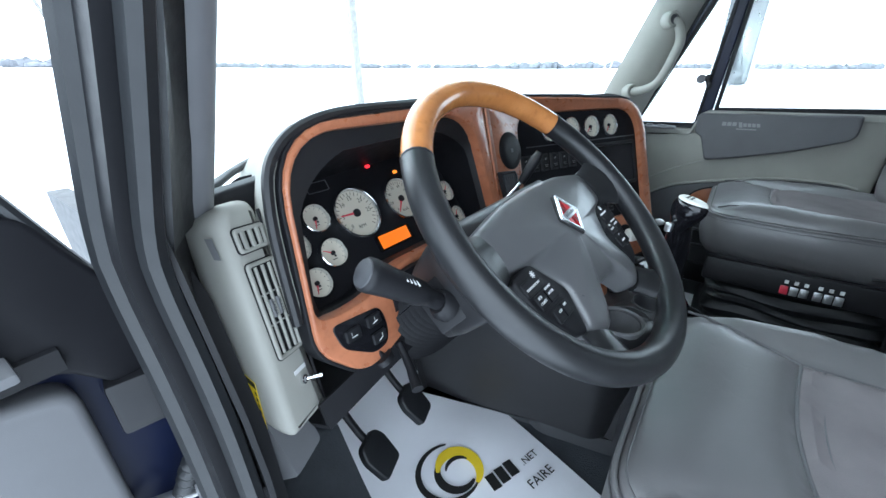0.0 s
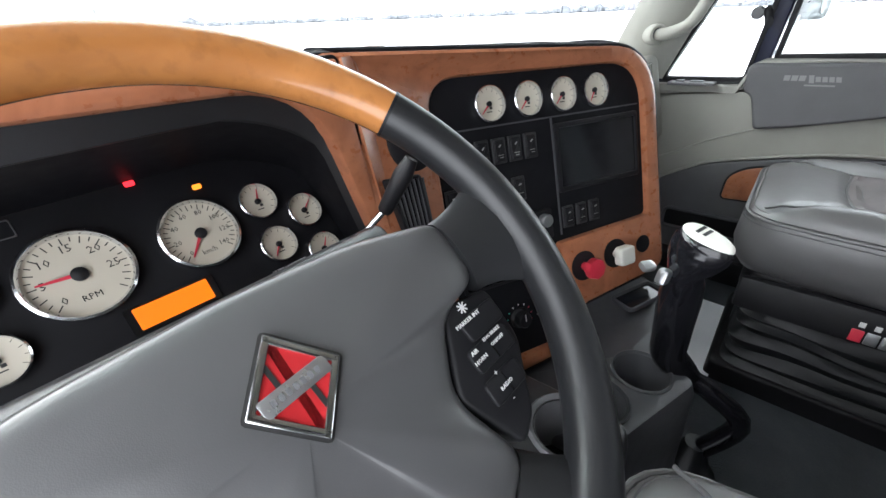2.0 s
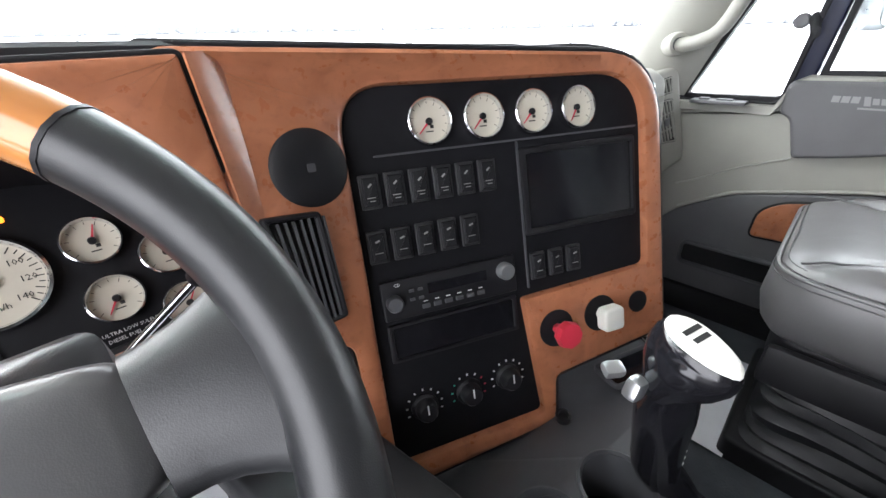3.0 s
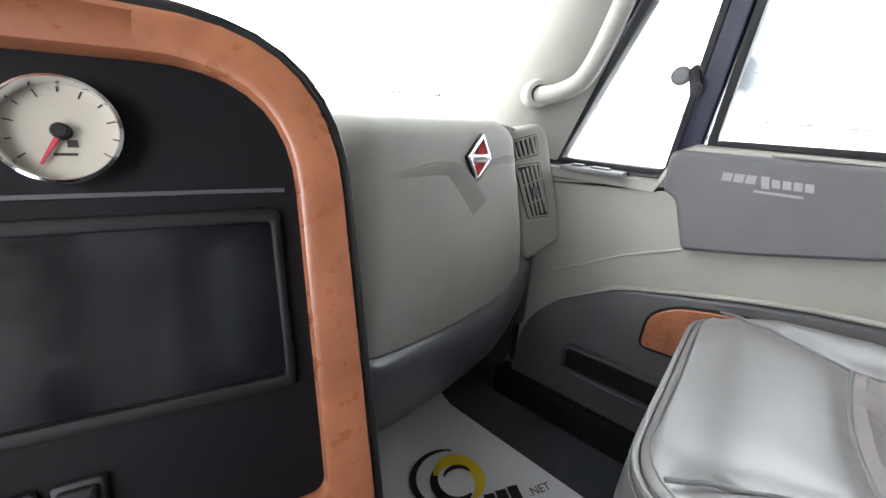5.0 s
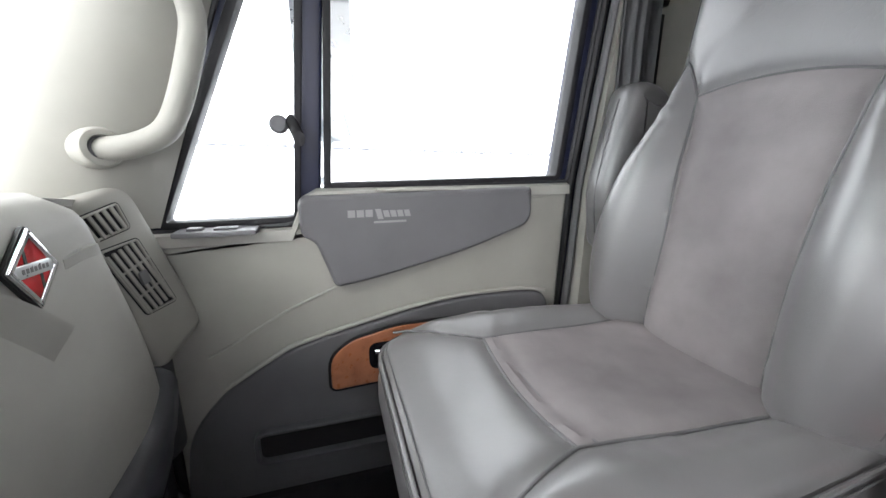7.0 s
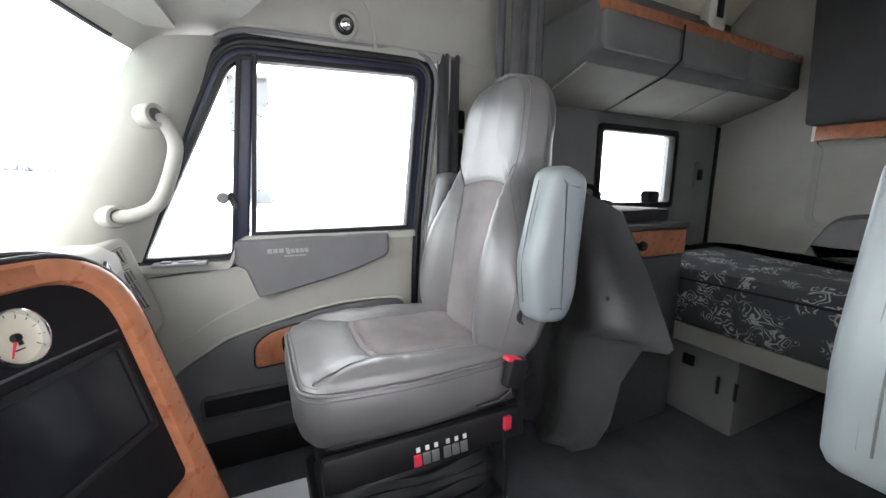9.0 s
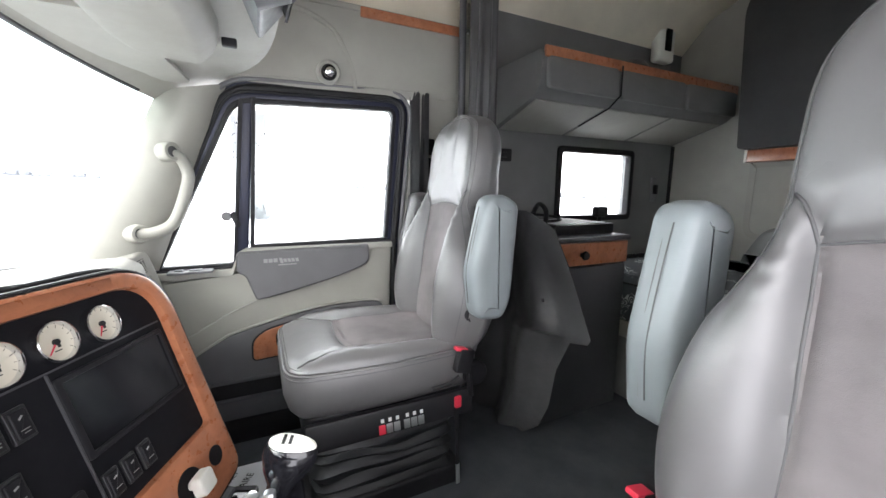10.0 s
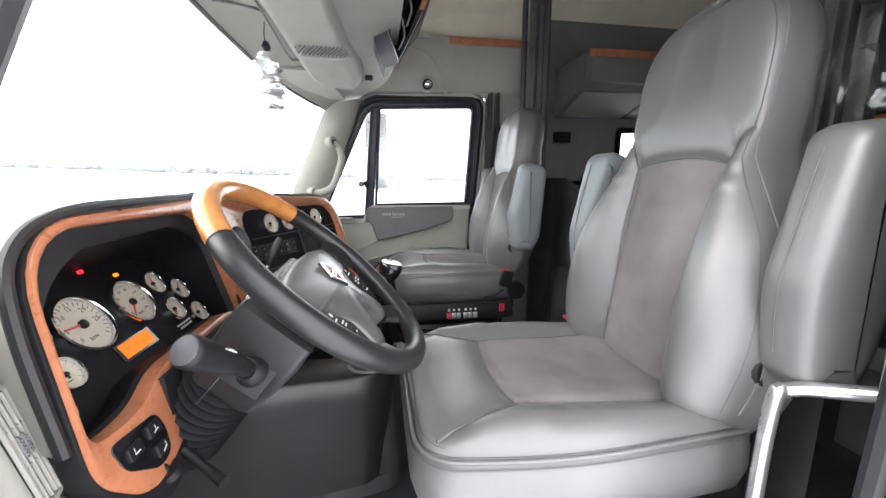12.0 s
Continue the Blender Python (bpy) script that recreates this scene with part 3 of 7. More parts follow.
dpart("centre_bezel", bend(ringplate(wo, wi, -0.02, 0.012, 0.006)), WOOD, CENTRE, "copper burl centre bezel")
dpart("bezel_border", bend(ringplate(inset2(wo, -0.007), inset2(wo, 0.001), -0.03, 0.007, 0.004)), BLACK, CENTRE)
dpart("switch_panel", prism(inset2(wi, -0.004), -0.018, -0.002, 0.0), MATT, CENTRE, "matt black switch panel")
dpart("gauge_row_rib", prism(rounded(rect(0.40, 0.0025, 0.055, -0.031), 0.001, 2), -0.004, 0.0), DARK, CENTRE)
dpart("panel_rib", prism(rounded(rect(0.0025, 0.21, 0.050, -0.138), 0.001, 2), -0.004, 0.001), DARK, CENTRE)
# open cubby, its shaded inside painted as a flat black plate
so = rounded(rect(0.198, 0.122, 0.151, -0.104), 0.006, 4)
si = rounded(rect(0.182, 0.104, 0.153, -0.104), 0.003, 4)
dpart("cubby_frame", ringplate(so, si, -0.004, 0.003, 0.002), BLACK, CENTRE)
dpart("cubby_shade", prism(si, -0.010, -0.0012), GLOSS, CENTRE, "flat black plate for a cubby's shaded inside")


def rocker(u, v, w=0.024, h=0.040, bars=1):
    m = CENTRE @ Matrix.Translation((u, v, -0.002))
    b = dpart("rocker_switch", prism(rounded(rect(w, h), 0.002, 3), 0, 0.004, 0.001), COLUMN, m)
    part("rocker", prism(rounded(rect(w * 0.78, h * 0.84), 0.002, 3), 0.004, 0.007, 0.002), BLACK, b)
    for k in range(bars):
        part("marking", BOX((w * (0.42 - 0.14 * k), 0.0010, 0.0004), (0.001 * k, -0.007 - 0.0040 * k, 0.0073)), DIMPRINT, b)
    part("symbol", BOX((w * 0.24, 0.0022, 0.0004), (0, 0.008, 0.0073), (0, 0, 20 * bars)), DIMPRINT, b)


for k in range(6):
    rocker(-0.156 + 0.0315 * k, -0.072, 0.025, 0.042, 2)
for k in range(5):
    rocker(-0.158 + 0.0316 * k, -0.141, 0.025, 0.042, 1)
for k in range(3):
    rocker(0.068 + 0.031 * k, -0.212, 0.024, 0.040, 1)

# radio
radio = dpart("radio", prism(rounded(rect(0.194, 0.054, -0.068, -0.214), 0.004, 3), -0.003, 0.004, 0.002), BLACK, CENTRE, "black radio with small buttons")
part("radio_display", BOX((0.085, 0.014, 0.001), (-0.06, -0.207, 0.0045)), GLOSS, radio)
part("volume_knob", lathe([(0.011, 0.003), (0.011, 0.014), (0.009, 0.017), (0, 0.017)], 20, m=Matrix.Translation((-0.150, -0.216, 0))), DARK, radio)
part("tuning_knob", lathe([(0.012, 0.003), (0.012, 0.015), (0.010, 0.018), (0, 0.018)], 20, m=Matrix.Translation((0.010, -0.206, 0))), SILVER, radio)
for k in range(6):
    part("button", BOX((0.011, 0.006, 0.003), (-0.108 + 0.016 * k, -0.230, 0.0045), bevel=0.001), DARK, radio)
    part("button_marking", BOX((0.006, 0.0012, 0.0004), (-0.108 + 0.016 * k, -0.223, 0.0044)), PRINT, radio)
for k in range(4):
    part("button", BOX((0.007, 0.004, 0.003), (-0.125 + 0.012 * (k % 2), -0.205 - 0.012 * (k // 2), 0.0045), bevel=0.001), DARK, radio)
words("CD", 0.006, PRINT, radio, Matrix.Translation((-0.143, -0.194, 0.0045)))
# storage slot
ro = rounded(rect(0.192, 0.054, -0.068, -0.275), 0.004, 3)
ri = rounded(rect(0.178, 0.044, -0.068, -0.275), 0.003, 3)
dpart("pocket_frame", ringplate(ro, ri, -0.004, 0.002, 0.002), BLACK, CENTRE)
dpart("pocket", prism(ri, -0.006, -0.0014), GLOSS, CENTRE)
# heater controls
for k, (u, v, r) in enumerate(((-0.130, -0.378, 0.020), (-0.062, -0.376, 0.020), (0.002, -0.373, 0.020))):
    m = CENTRE @ Matrix.Translation((u, v, -0.002))
    kn = dpart("heater_knob", lathe([(r, 0), (r, 0.003), (r * 0.8, 0.006), (r * 0.72, 0.018), (r * 0.6, 0.021), (0, 0.021)], 24), BLACK, m, "round black heater knob")
    part("pointer", BOX((0.002, r * 0.7, 0.0006), (0, r * 0.3, 0.0214)), PRINT, kn)
    for j in range(9):
        a = radians(-20 + 27.5 * j)
        mat = PRINT if k != 1 else (GREEN if j > 5 else (RED if j < 3 else PRINT))
        part("mark", BOX((0.0032, 0.0022, 0.0004), ((r + 0.006) * math.cos(a), (r + 0.006) * math.sin(a), 0.0006), (0, 0, math.degrees(a))), mat, kn)
# brake valves in the wood at the lower corner
for nm, u, v, mat, lab in (("parking_brake_knob", 0.084, -0.311, RED, "red octagonal brake valve knob"), ("trailer_brake_knob", 0.164, -0.307, WHITE, "pale square brake valve knob")):
    m = CENTRE @ Matrix.Translation((u, v, 0))
    cup = dpart("valve_cup", prism(circle(0.029, 24), 0.0, 0.0135, 0.0), BLACK, m)
    if mat is RED:
        kb = part(nm, lathe([(0.008, 0.013), (0.009, 0.028), (0.019, 0.033), (0.021, 0.040), (0.019, 0.048), (0.006, 0.050), (0, 0.050)], 8), mat, cup, lab)
    else:
        bmk = lathe([(0.008, 0.013), (0.010, 0.028)], 12)
        prism(rounded(rect(0.036, 0.036), 0.008, 3), 0.028, 0.046, 0.004, bm=bmk)
        kb = part(nm, bmk, mat, cup, lab)
    part("stem", lathe([(0.0075, 0.005), (0.0075, 0.03)], 12), CHROME, cup)
dpart("outlet_hole", prism(circle(0.018, 20), 0.0, 0.0135), BLACK, CENTRE @ Matrix.Translation((0.239, -0.306, 0)), "black accessory outlet")
# round speaker disc and slatted vent beside the column
disc = dpart("round_vent_cover", lathe([(0.042, 0), (0.042, 0.016), (0.038, 0.019), (0.02, 0.0195), (0, 0.0195)], 36), BLACK, CENTRE @ pose(-0.224, -0.036, 0.016, 0, 18, 0), "flat black round disc")
part("centre_mark", prism(rounded(rect(0.009, 0.009), 0.002, 3), 0.0195, 0.0205), DARK, disc)
V_OUT = rounded([(-0.284, -0.080), (-0.222, -0.082), (-0.212, -0.207), (-0.254, -0.212)], 0.006, 4)
cv = dpart("air_vent", ringplate(V_OUT, inset2(V_OUT, 0.006), 0.0, 0.018, 0.003), BLACK, CENTRE @ pose(-0.245, 0, 0.031, 0, 18, 0) @ pose(0.245, 0, 0), "black slatted air vent")
part("vent_back", prism(inset2(V_OUT, 0.004), -0.002, 0.0125), GLOSS, cv)
for k in range(7):
    t = (k + 0.5) / 7
    part("slat", BOX((0.0026, 0.116, 0.004), (-0.276 + 0.052 * t + 0.011, -0.146, 0.0145), (0, 0, 7 - 5 * t)), DARK, cv)

# the driver's cluster
B_OUT = [(-0.238, 0.139), (0.236, 0.148), (0.240, -0.150), (0.16, -0.105), (-0.10, -0.098), (-0.118, -0.216), (-0.205, -0.216), (-0.264, -0.150)]
B_IN = [(-0.230, 0.128), (0.190, 0.124), (0.230, -0.125), (0.15, -0.088), (-0.10, -0.086), (-0.16, -0.112), (-0.21, -0.114), (-0.252, -0.107)]
bo = rounded(B_OUT, [0.10, 0.004, 0.02, 0.05, 0.03, 0.02, 0.03, 0.03], 7)
bi = rounded(B_IN, [0.092, 0.085, 0.03, 0.05, 0.03, 0.02, 0.02, 0.02], 7)
dpart("cluster_bezel", ringplate(bo, bi, -0.016, 0.008, 0.005), WOOD, BEZEL, "copper burl surround of the gauge cluster")
dpart("bezel_border", ringplate(inset2(bo, -0.005), inset2(bo, 0.001), -0.03, 0.003, 0.002), BLACK, BEZEL)
# curved wing of the centre trim that reaches over to the cluster
rows = []
for k in range(11):
    t = k / 10
    xl, yl = -0.338 + 0.058 * t, 0.079 - 0.312 * t
    c0, c1 = [CENTRE @ Vector((xl + d, yl, 0.0135 + 0.050 * (-0.168 - xl - d) / 0.150)) for d in (0.040, 0.006)]
    c3 = A @ (BEZEL @ Vector((0.2385 + 0.003 * t, 0.147 - 0.297 * t, 0.0078)))
    d1_, d3_ = (c1 - c0).normalized(), A.to_3x3() @ (BEZEL.to_3x3() @ Vector((1, 0, 0)))
    ln = (c3 - c1).length
    rows.append([c0, c1] + [c1 * (1 - q) ** 3 + (c1 + d1_ * ln * 0.33) * 3 * q * (1 - q) ** 2 + (c3 - d3_ * -ln * 0.33) * 3 * q * q * (1 - q) + c3 * q ** 3 for q in (0.2, 0.4, 0.6, 0.8, 1.0)])
dpart("bezel_wing", sheet(rows, 0.004), WOOD, label="copper burl wing beside the gauge cluster", cab=True)
# black pad at the dash's outer end, under the corner of the windshield
dpart("end_pad", prism(rounded([(-0.900, 0.660), (-0.765, 0.660), (-0.765, 0.765), (-0.840, 0.757), (-0.900, 0.748)], 0.008, 3), -0.444, -0.420, 0.004, m=axes((0, 0, 0), (1, 0, 0), (0, 0, 1))), BLACK, cab=True)
# charcoal hood inside the surround, arched over the gauges, and the funnel down to the gauge plate


def arch(p):
    """Where a point of the surround's opening lands on the arched edge of the hood."""
    c = Vector((0.0, -0.062))
    d = Vector((p[0], p[1])) - c
    k = ((abs(d.x) / 0.233) ** 2.6 + (abs(d.y) / 0.174) ** 2.6) ** (-1 / 2.6)
    return c + d * min(0.985, k)


near = [BEZEL @ Vector((p[0], p[1], -0.008)) for p in inset2(bi, -0.003)]
edge_ = [BEZEL @ Vector((*arch(p), -0.020)) for p in bi]
lip_ = [BEZEL @ Vector((*(arch(p) * 0.992), -0.026)) for p in bi]
cinv = CLUSTER.inverted()
plate = []
for p in lip_:
    q = cinv @ p
    plate.append(CLUSTER @ Vector((max(-0.235, min(0.232, q.x * 1.03)), max(-0.125, min(0.115, q.y * 1.03)), -0.004)))
dpart("cluster_hood", loft(bmesh.new(), [near, edge_, lip_], cap=(False, False)), HOOD, label="charcoal hood arched over the gauges")
bm = bmesh.new()
loft(bm, [lip_, [a.lerp(b, 0.6) + Vector((0, 0.010, 0.0)) for a, b in zip(lip_, plate)], plate], cap=(False, True))
dpart("cluster_shroud", bm, MATT, label="black recessed gauge shroud")
dpart("gauge_plate", prism(rounded(rect(0.47, 0.235, 0.0, -0.012), 0.03, 5), -0.006, -0.001), MATT, CLUSTER, "matt black gauge plate")


def gauge(m, r, start, sweep, needle, nums=(), numsize=0.2, ticks=10, word=""):
    """A cream dial with a chrome rim; angles in degrees, counter-clockwise from the right."""
    g = dpart("gauge", lathe([(r, -0.002), (r, 0.008), (r * 0.985, 0.0105), (r * 0.93, 0.0115), (r * 0.89, 0.009), (r * 0.88, 0.004), (r * 0.88, 0.0)], 36), CHROME, m, "cream-faced gauge with a chrome rim")
    part("face", prism(circle(r * 0.885, 36), 0.0, 0.0032), CREAM, g)
    bm = bmesh.new()
    for k in range(ticks + 1):
        a = radians(start + sweep * k / ticks)
        ln = r * (0.10 if k % 2 else 0.15)
        rr = r * 0.84 - ln / 2
        box(bm, (ln, r * 0.022, 0.0003), (rr * math.cos(a), rr * math.sin(a), 0.0035), (0, 0, math.degrees(a)))
    part("ticks", bm, INK, g)
    a = radians(needle)
    bm = bmesh.new()
    loft(bm, [[Vector((-r * 0.12, y, z)) for y, z in ((-r * .05, .0048), (r * .05, .0048), (r * .05, .0062), (-r * .05, .0062))],
              [Vector((r * 0.70, y, z)) for y, z in ((-r * .018, .0048), (r * .018, .0048), (r * .018, .0058), (-r * .018, .0058))]])
    part("needle", bm, RED, g, "red needle", at=pose(0, 0, 0, 0, 0, needle))
    part("hub", lathe([(r * 0.15, 0.0036), (r * 0.15, 0.0072), (r * 0.11, 0.0085), (0, 0.0085)], 20), BLACK, g)
    for k, t in enumerate(nums):
        a = radians(start + sweep * k / (len(nums) - 1))
        words(t, r * numsize, INK, g, Matrix.Translation((r * 0.60 * math.cos(a), r * 0.60 * math.sin(a), 0.0036)), "numeral", depth=0.0001)
    if word:
        words(word, r * 0.19, INK, g, Matrix.Translation((0, -r * 0.52, 0.0036)), "dial_word", depth=0.0001)
    elif not nums:
        part("dial_mark", BOX((r * 0.35, r * 0.05, 0.0003), (0, -r * 0.42, 0.0036)), INK, g)
        part("dial_symbol", BOX((r * 0.16, r * 0.14, 0.0003), (r * 0.12, -r * 0.22, 0.0036)), INK, g)
    return g


def on_cluster(u, v, z=0.0, turn=0):
    return CLUSTER @ pose(u, v, z, 0, turn, 0)


gauge(on_cluster(-0.055, -0.002), 0.0475, 225, -270, 176, ("0", "5", "10", "15", "20", "25", ""), 0.24, 24, "RPM")
gauge(on_cluster(0.059, -0.004), 0.0435, 225, -270, 232, ("0", "20", "40", "60", "80", "100", "120", "140"), 0.19, 28, "km/h")
for u, v, nd in ((-0.135, 0.011, 250), (-0.189, -0.022, 110), (-0.135, -0.050, 150), (-0.184, -0.083, 250), (0.137, 0.010, 70), (0.189, -0.022, 40), (0.134, -0.052, 235), (0.188, -0.083, 55)):
    gauge(on_cluster(u, v), 0.0245, 215, -250, nd)
for u, nd in ((-0.071, 225), (0.002, 228), (0.075, 226), (0.147, 240)):
    gauge(CENTRE @ Matrix.Translation((u, 0.003, 0.0)), 0.0285, 215, -250, nd)
# amber message display, warning lamps and small notes
dpart("display_frame", prism(rounded(rect(0.090, 0.031, 0.002, -0.068), 0.003, 3), -0.001, 0.001), GLOSS, CLUSTER)
dpart("message_display", prism(rounded(rect(0.075, 0.0245, 0.002, -0.0675), 0.001, 2), 0.001, 0.0018), AMBER, CLUSTER, "glowing amber message display")
dpart("warning_lamp", prism(rounded(rect(0.010, 0.006, 0.022, 0.076), 0.002, 3), -0.001, 0.0012), WARNRED, CLUSTER, "lit red warning lamp")
dpart("warning_lamp", prism(rounded(rect(0.010, 0.006, 0.082, 0.052), 0.002, 3), -0.001, 0.0012), WARNAMBER, CLUSTER, "lit amber warning lamp")
dpart("warning_strip", ringplate(rounded(rect(0.042, 0.018, -0.10, 0.062), 0.002, 3), rounded(rect(0.040, 0.016, -0.10, 0.062), 0.002, 3), -0.001, 0.0006, 0.0003), DARK, CLUSTER)
words("ULTRA LOW SULFUR", 0.0052, PRINT, dash, OFF @ CLUSTER @ pose(0.135, -0.084, 0.001))
words("DIESEL FUEL ONLY", 0.0052, PRINT, dash, OFF @ CLUSTER @ pose(0.135, -0.091, 0.001))
# switch pad in the lower lobe of the surround
lobe = rounded([(-0.238, -0.122), (-0.151, -0.132), (-0.143, -0.160), (-0.148, -0.194), (-0.178, -0.198), (-0.228, -0.162)], 0.013, 4)
lp = dpart("light_switch_panel", prism(lobe, 0.0, 0.0095, 0.001), GLOSS, BEZEL, "black light switch panel")
for k, (u, v) in enumerate(((-0.208, -0.148), (-0.168, -0.146), (-0.165, -0.176))):
    part("switch", prism(rounded(rect(0.026, 0.018, u, v), 0.003, 3), 0.0095, 0.0135, 0.0015), BLACK, lp)
    part("marking", BOX((0.010, 0.0013, 0.0004), (u, v - 0.003, 0.0137), (0, 0, 12 * k)), PRINT, lp)
    part("marking", BOX((0.0012, 0.006, 0.0004), (u - 0.004 + 0.004 * k, v + 0.002, 0.0137)), DIMPRINT, lp)
# lower edge of the dash and knee panel
bm = bmesh.new()
rows = []
for k in range(7):
    t = k / 6
    x = -0.85 + 0.56 * t
    z = 0.485 + 0.02 * math.sin(t * math.pi) + 0.04 * t
    rows.append([Vector((x, 0.275, z)), Vector((x, 0.262, z - 0.030)), Vector((x, 0.30, z - 0.050)), Vector((x, 0.48, z - 0.05))])
sheet(rows, 0.006, bm)
dpart("knee_panel", bm, BLACK, cab=True)
bm = sheet([[(x, 0.290, 0.605), (x, 0.280, 0.49)] for x in (-0.69, -0.6, -0.5, -0.4, -0.31)], 0.01)
dpart("lower_cover", bm, BLACK, cab=True)

# padded top, from the trim to the glass
AC = A @ CENTRE
corner = [AC @ Vector((u, v, -0.012)) for u, v in ((-0.10, 0.090), (0.08, 0.085), (0.17, 0.084), (0.232, 0.072), (0.272, 0.040), (0.287, -0.010), (0.291, -0.18), (0.291, -0.37))]
rear = smooth_path([Vector(p) for p in ((-0.842, 0.302, 0.60), (-0.833, 0.330, 0.74), (-0.803, 0.346, 0.808), (-0.72, 0.353, 0.842), (-0.55, 0.355, 0.848), (-0.335, 0.364, 0.848))] + corner, 6)
front = smooth_path([(-0.805, 0.44, 0.60), (-0.795, 0.46, 0.655), (-0.778, 0.49, 0.695), (-0.735, 0.60, 0.725), (-0.62, 0.72, 0.75), (-0.30, 0.79, 0.757), (-0.12, 0.80, 0.757), (0.08, 0.80, 0.757), (0.20, 0.79, 0.757), (0.28, 0.70, 0.756), (0.325, 0.50, 0.756), (0.335, 0.335, 0.735), (0.340, 0.318, 0.60), (0.352, 0.312, 0.42)], 6)


def padded(rear, front, drop=0.0, hollow=0.0):
    rows = []
    for k, (a, b) in enumerate(zip(rear, front)):
        row = []
        deep = hollow * max(0.0, min(1.0, (k / len(rear) - 0.82) / 0.08))
        for j in range(8):
            t = j / 7
            p = a.lerp(b, t)
            p.z = a.z + (b.z - a.z) * t ** 1.5 + 0.006 * math.sin(math.pi * t) - drop
            p += Vector((-0.8, 0.6, 0)) * deep * math.sin(math.pi * t)
            row.append(p)
        rows.append(row)
    return sheet(rows, 0.010)


dpart("dash_top", padded(rear, front, 0.0, 0.030), LIGHT, label="pale grey padded dash top", cab=True)
right_rear = smooth_path([Vector(p) for p in ((0.27, 0.345, 0.770), (0.34, 0.320, 0.775), (0.52, 0.316, 0.776), (0.68, 0.318, 0.774), (0.84, 0.335, 0.755))], 6)
right_front = smooth_path([(0.15, 0.795, 0.757), (0.36, 0.785, 0.755), (0.60, 0.725, 0.75), (0.78, 0.60, 0.742), (0.87, 0.45, 0.732)], 6)
dpart("passenger_dash_top", padded(right_rear, right_front, 0.004), LIGHT, label="pale grey padded dash top", cab=True)
# black hood strip between trim and pad
dpart("hood_edge", tube([p + Vector((0, -0.004, 0.001)) for p in rear], [0.007] * 42 + [0.005] * (len(rear) - 42), 8), HOOD, cab=True)

# passenger's side: glove box with crease and badge
GLOVE_Y = 0.262


def glove_y(x, z):
    """The face bulges a little and rolls back at both ends."""
    q = (x - 0.59) / 0.25
    left = max(0.0, (0.395 - x) / 0.055)
    right = max(0.0, (x - glove_right(z) + 0.045) / 0.045)
    return GLOVE_Y + 0.006 * q * q + 0.030 * left ** 2.2 + 0.020 * right ** 2.5 + 0.018 * ((0.60 - z) / 0.2) ** 2 * (1 if z < 0.60 else 0.15)


def glove_right(z):
    """The end beside the vent leans outwards towards its foot."""
    return 0.722 + 0.42 * (0.745 - z) if z < 0.745 else 0.722 - 1.3 * (z - 0.745)


def glove_low(x):
    t = max(0.0, min(1.0, (x - 0.34) / 0.50))
    return 0.432 - 0.036 * math.sin(math.pi * min(1.0, t * 0.80)) + 0.058 * max(0.0, (t - 0.78) / 0.22) ** 2


rows = []
for k in range(37):
    q = k / 36
    row = []
    for j in range(-2, 23):
        f = max(0.0, j / 21)
        z = 0.768 - (0.768 - glove_low(0.34 + 0.5 * q)) * min(1.0, f)
        x = 0.312 + (glove_right(z) - 0.312) * q
        y = glove_y(x, z) + 0.014 * max(0.0, 1 - f / 0.07) ** 2
        if j == -2:
            z, y = z + 0.006, y + 0.055
        elif j == -1:
            z, y = z + 0.007, y + 0.014
        elif j == 22:
            z, y = z - 0.004, y + 0.02
        row.append(Vector((x, y, z)))
    rows.append(row)
# glove box and its ridges use the paler grey to paint in extra light
glove = dpart("glove_box", sheet(rows, 0.008), PALE, label="light grey moulded glove box door", cab=True)
# step pressed into the door: sharp above, fading below and towards the driver
rows = []
ridge = smooth_path([Vector((x, z, 0)) for x, z in ((0.385, 0.700), (0.44, 0.706), (0.50, 0.710), (0.532, 0.706), (0.566, 0.682), (0.612, 0.640))], 6)
for i, p in enumerate(ridge):
    g = i / (len(ridge) - 1)
    w, h = 0.004 + 0.010 * g, 0.0105 * min(1, 1.5 * g) - 0.0006
    d = (ridge[min(i + 1, len(ridge) - 1)] - ridge[max(i - 1, 0)]).normalized()
    nrm = Vector((-d.y, d.x, 0))
    row = []
    for o, lift in ((0.36, -0.001), (0.30, h), (-0.1, h * 0.95), (-1.4, 0.35 * h), (-2.6, -0.001)):
        c = p + nrm * w * o
        row.append(Vector((c.x, glove_y(c.x, c.y) - lift, c.y)))
    rows.append(row)
dpart("ridge", sheet(rows, 0.001), PALE, cab=True)
rows = []
for i in range(9):
    x, z = 0.640 + 0.010 * i, 0.706 + 0.004 * math.sin(math.pi * i / 8)
    h = 0.004 * math.sin(math.pi * (i + 0.5) / 9)
    rows.append([Vector((x, glove_y(x, z + o) - l, z + o)) for o, l in ((0.004, -0.001), (0.002, h), (-0.008, 0.4 * h), (-0.014, -0.001))])
dpart("ridge", sheet(rows, 0.001), PALE, cab=True)
# rolled pad under the door
rows = []
for k in range(31):
    q = k / 30
    x = 0.335 + 0.512 * q
    zl = glove_low(x)
    y = glove_y(min(x, glove_right(zl) - 0.02), zl)
    rows.append([Vector((x, y + dy, zl - dz)) for dy, dz in ((0.020, 0.002), (0.004, 0.006), (-0.010, 0.016), (-0.016, 0.032), (-0.015, 0.052), (-0.010, 0.085), (-0.002, 0.125), (0.012, 0.165), (0.036, 0.200), (0.10, 0.228), (0.3, 0.25))])
dpart("lower_pad", sheet(rows, 0.008), SATIN, label="charcoal padded lower edge under the glove box", cab=True)


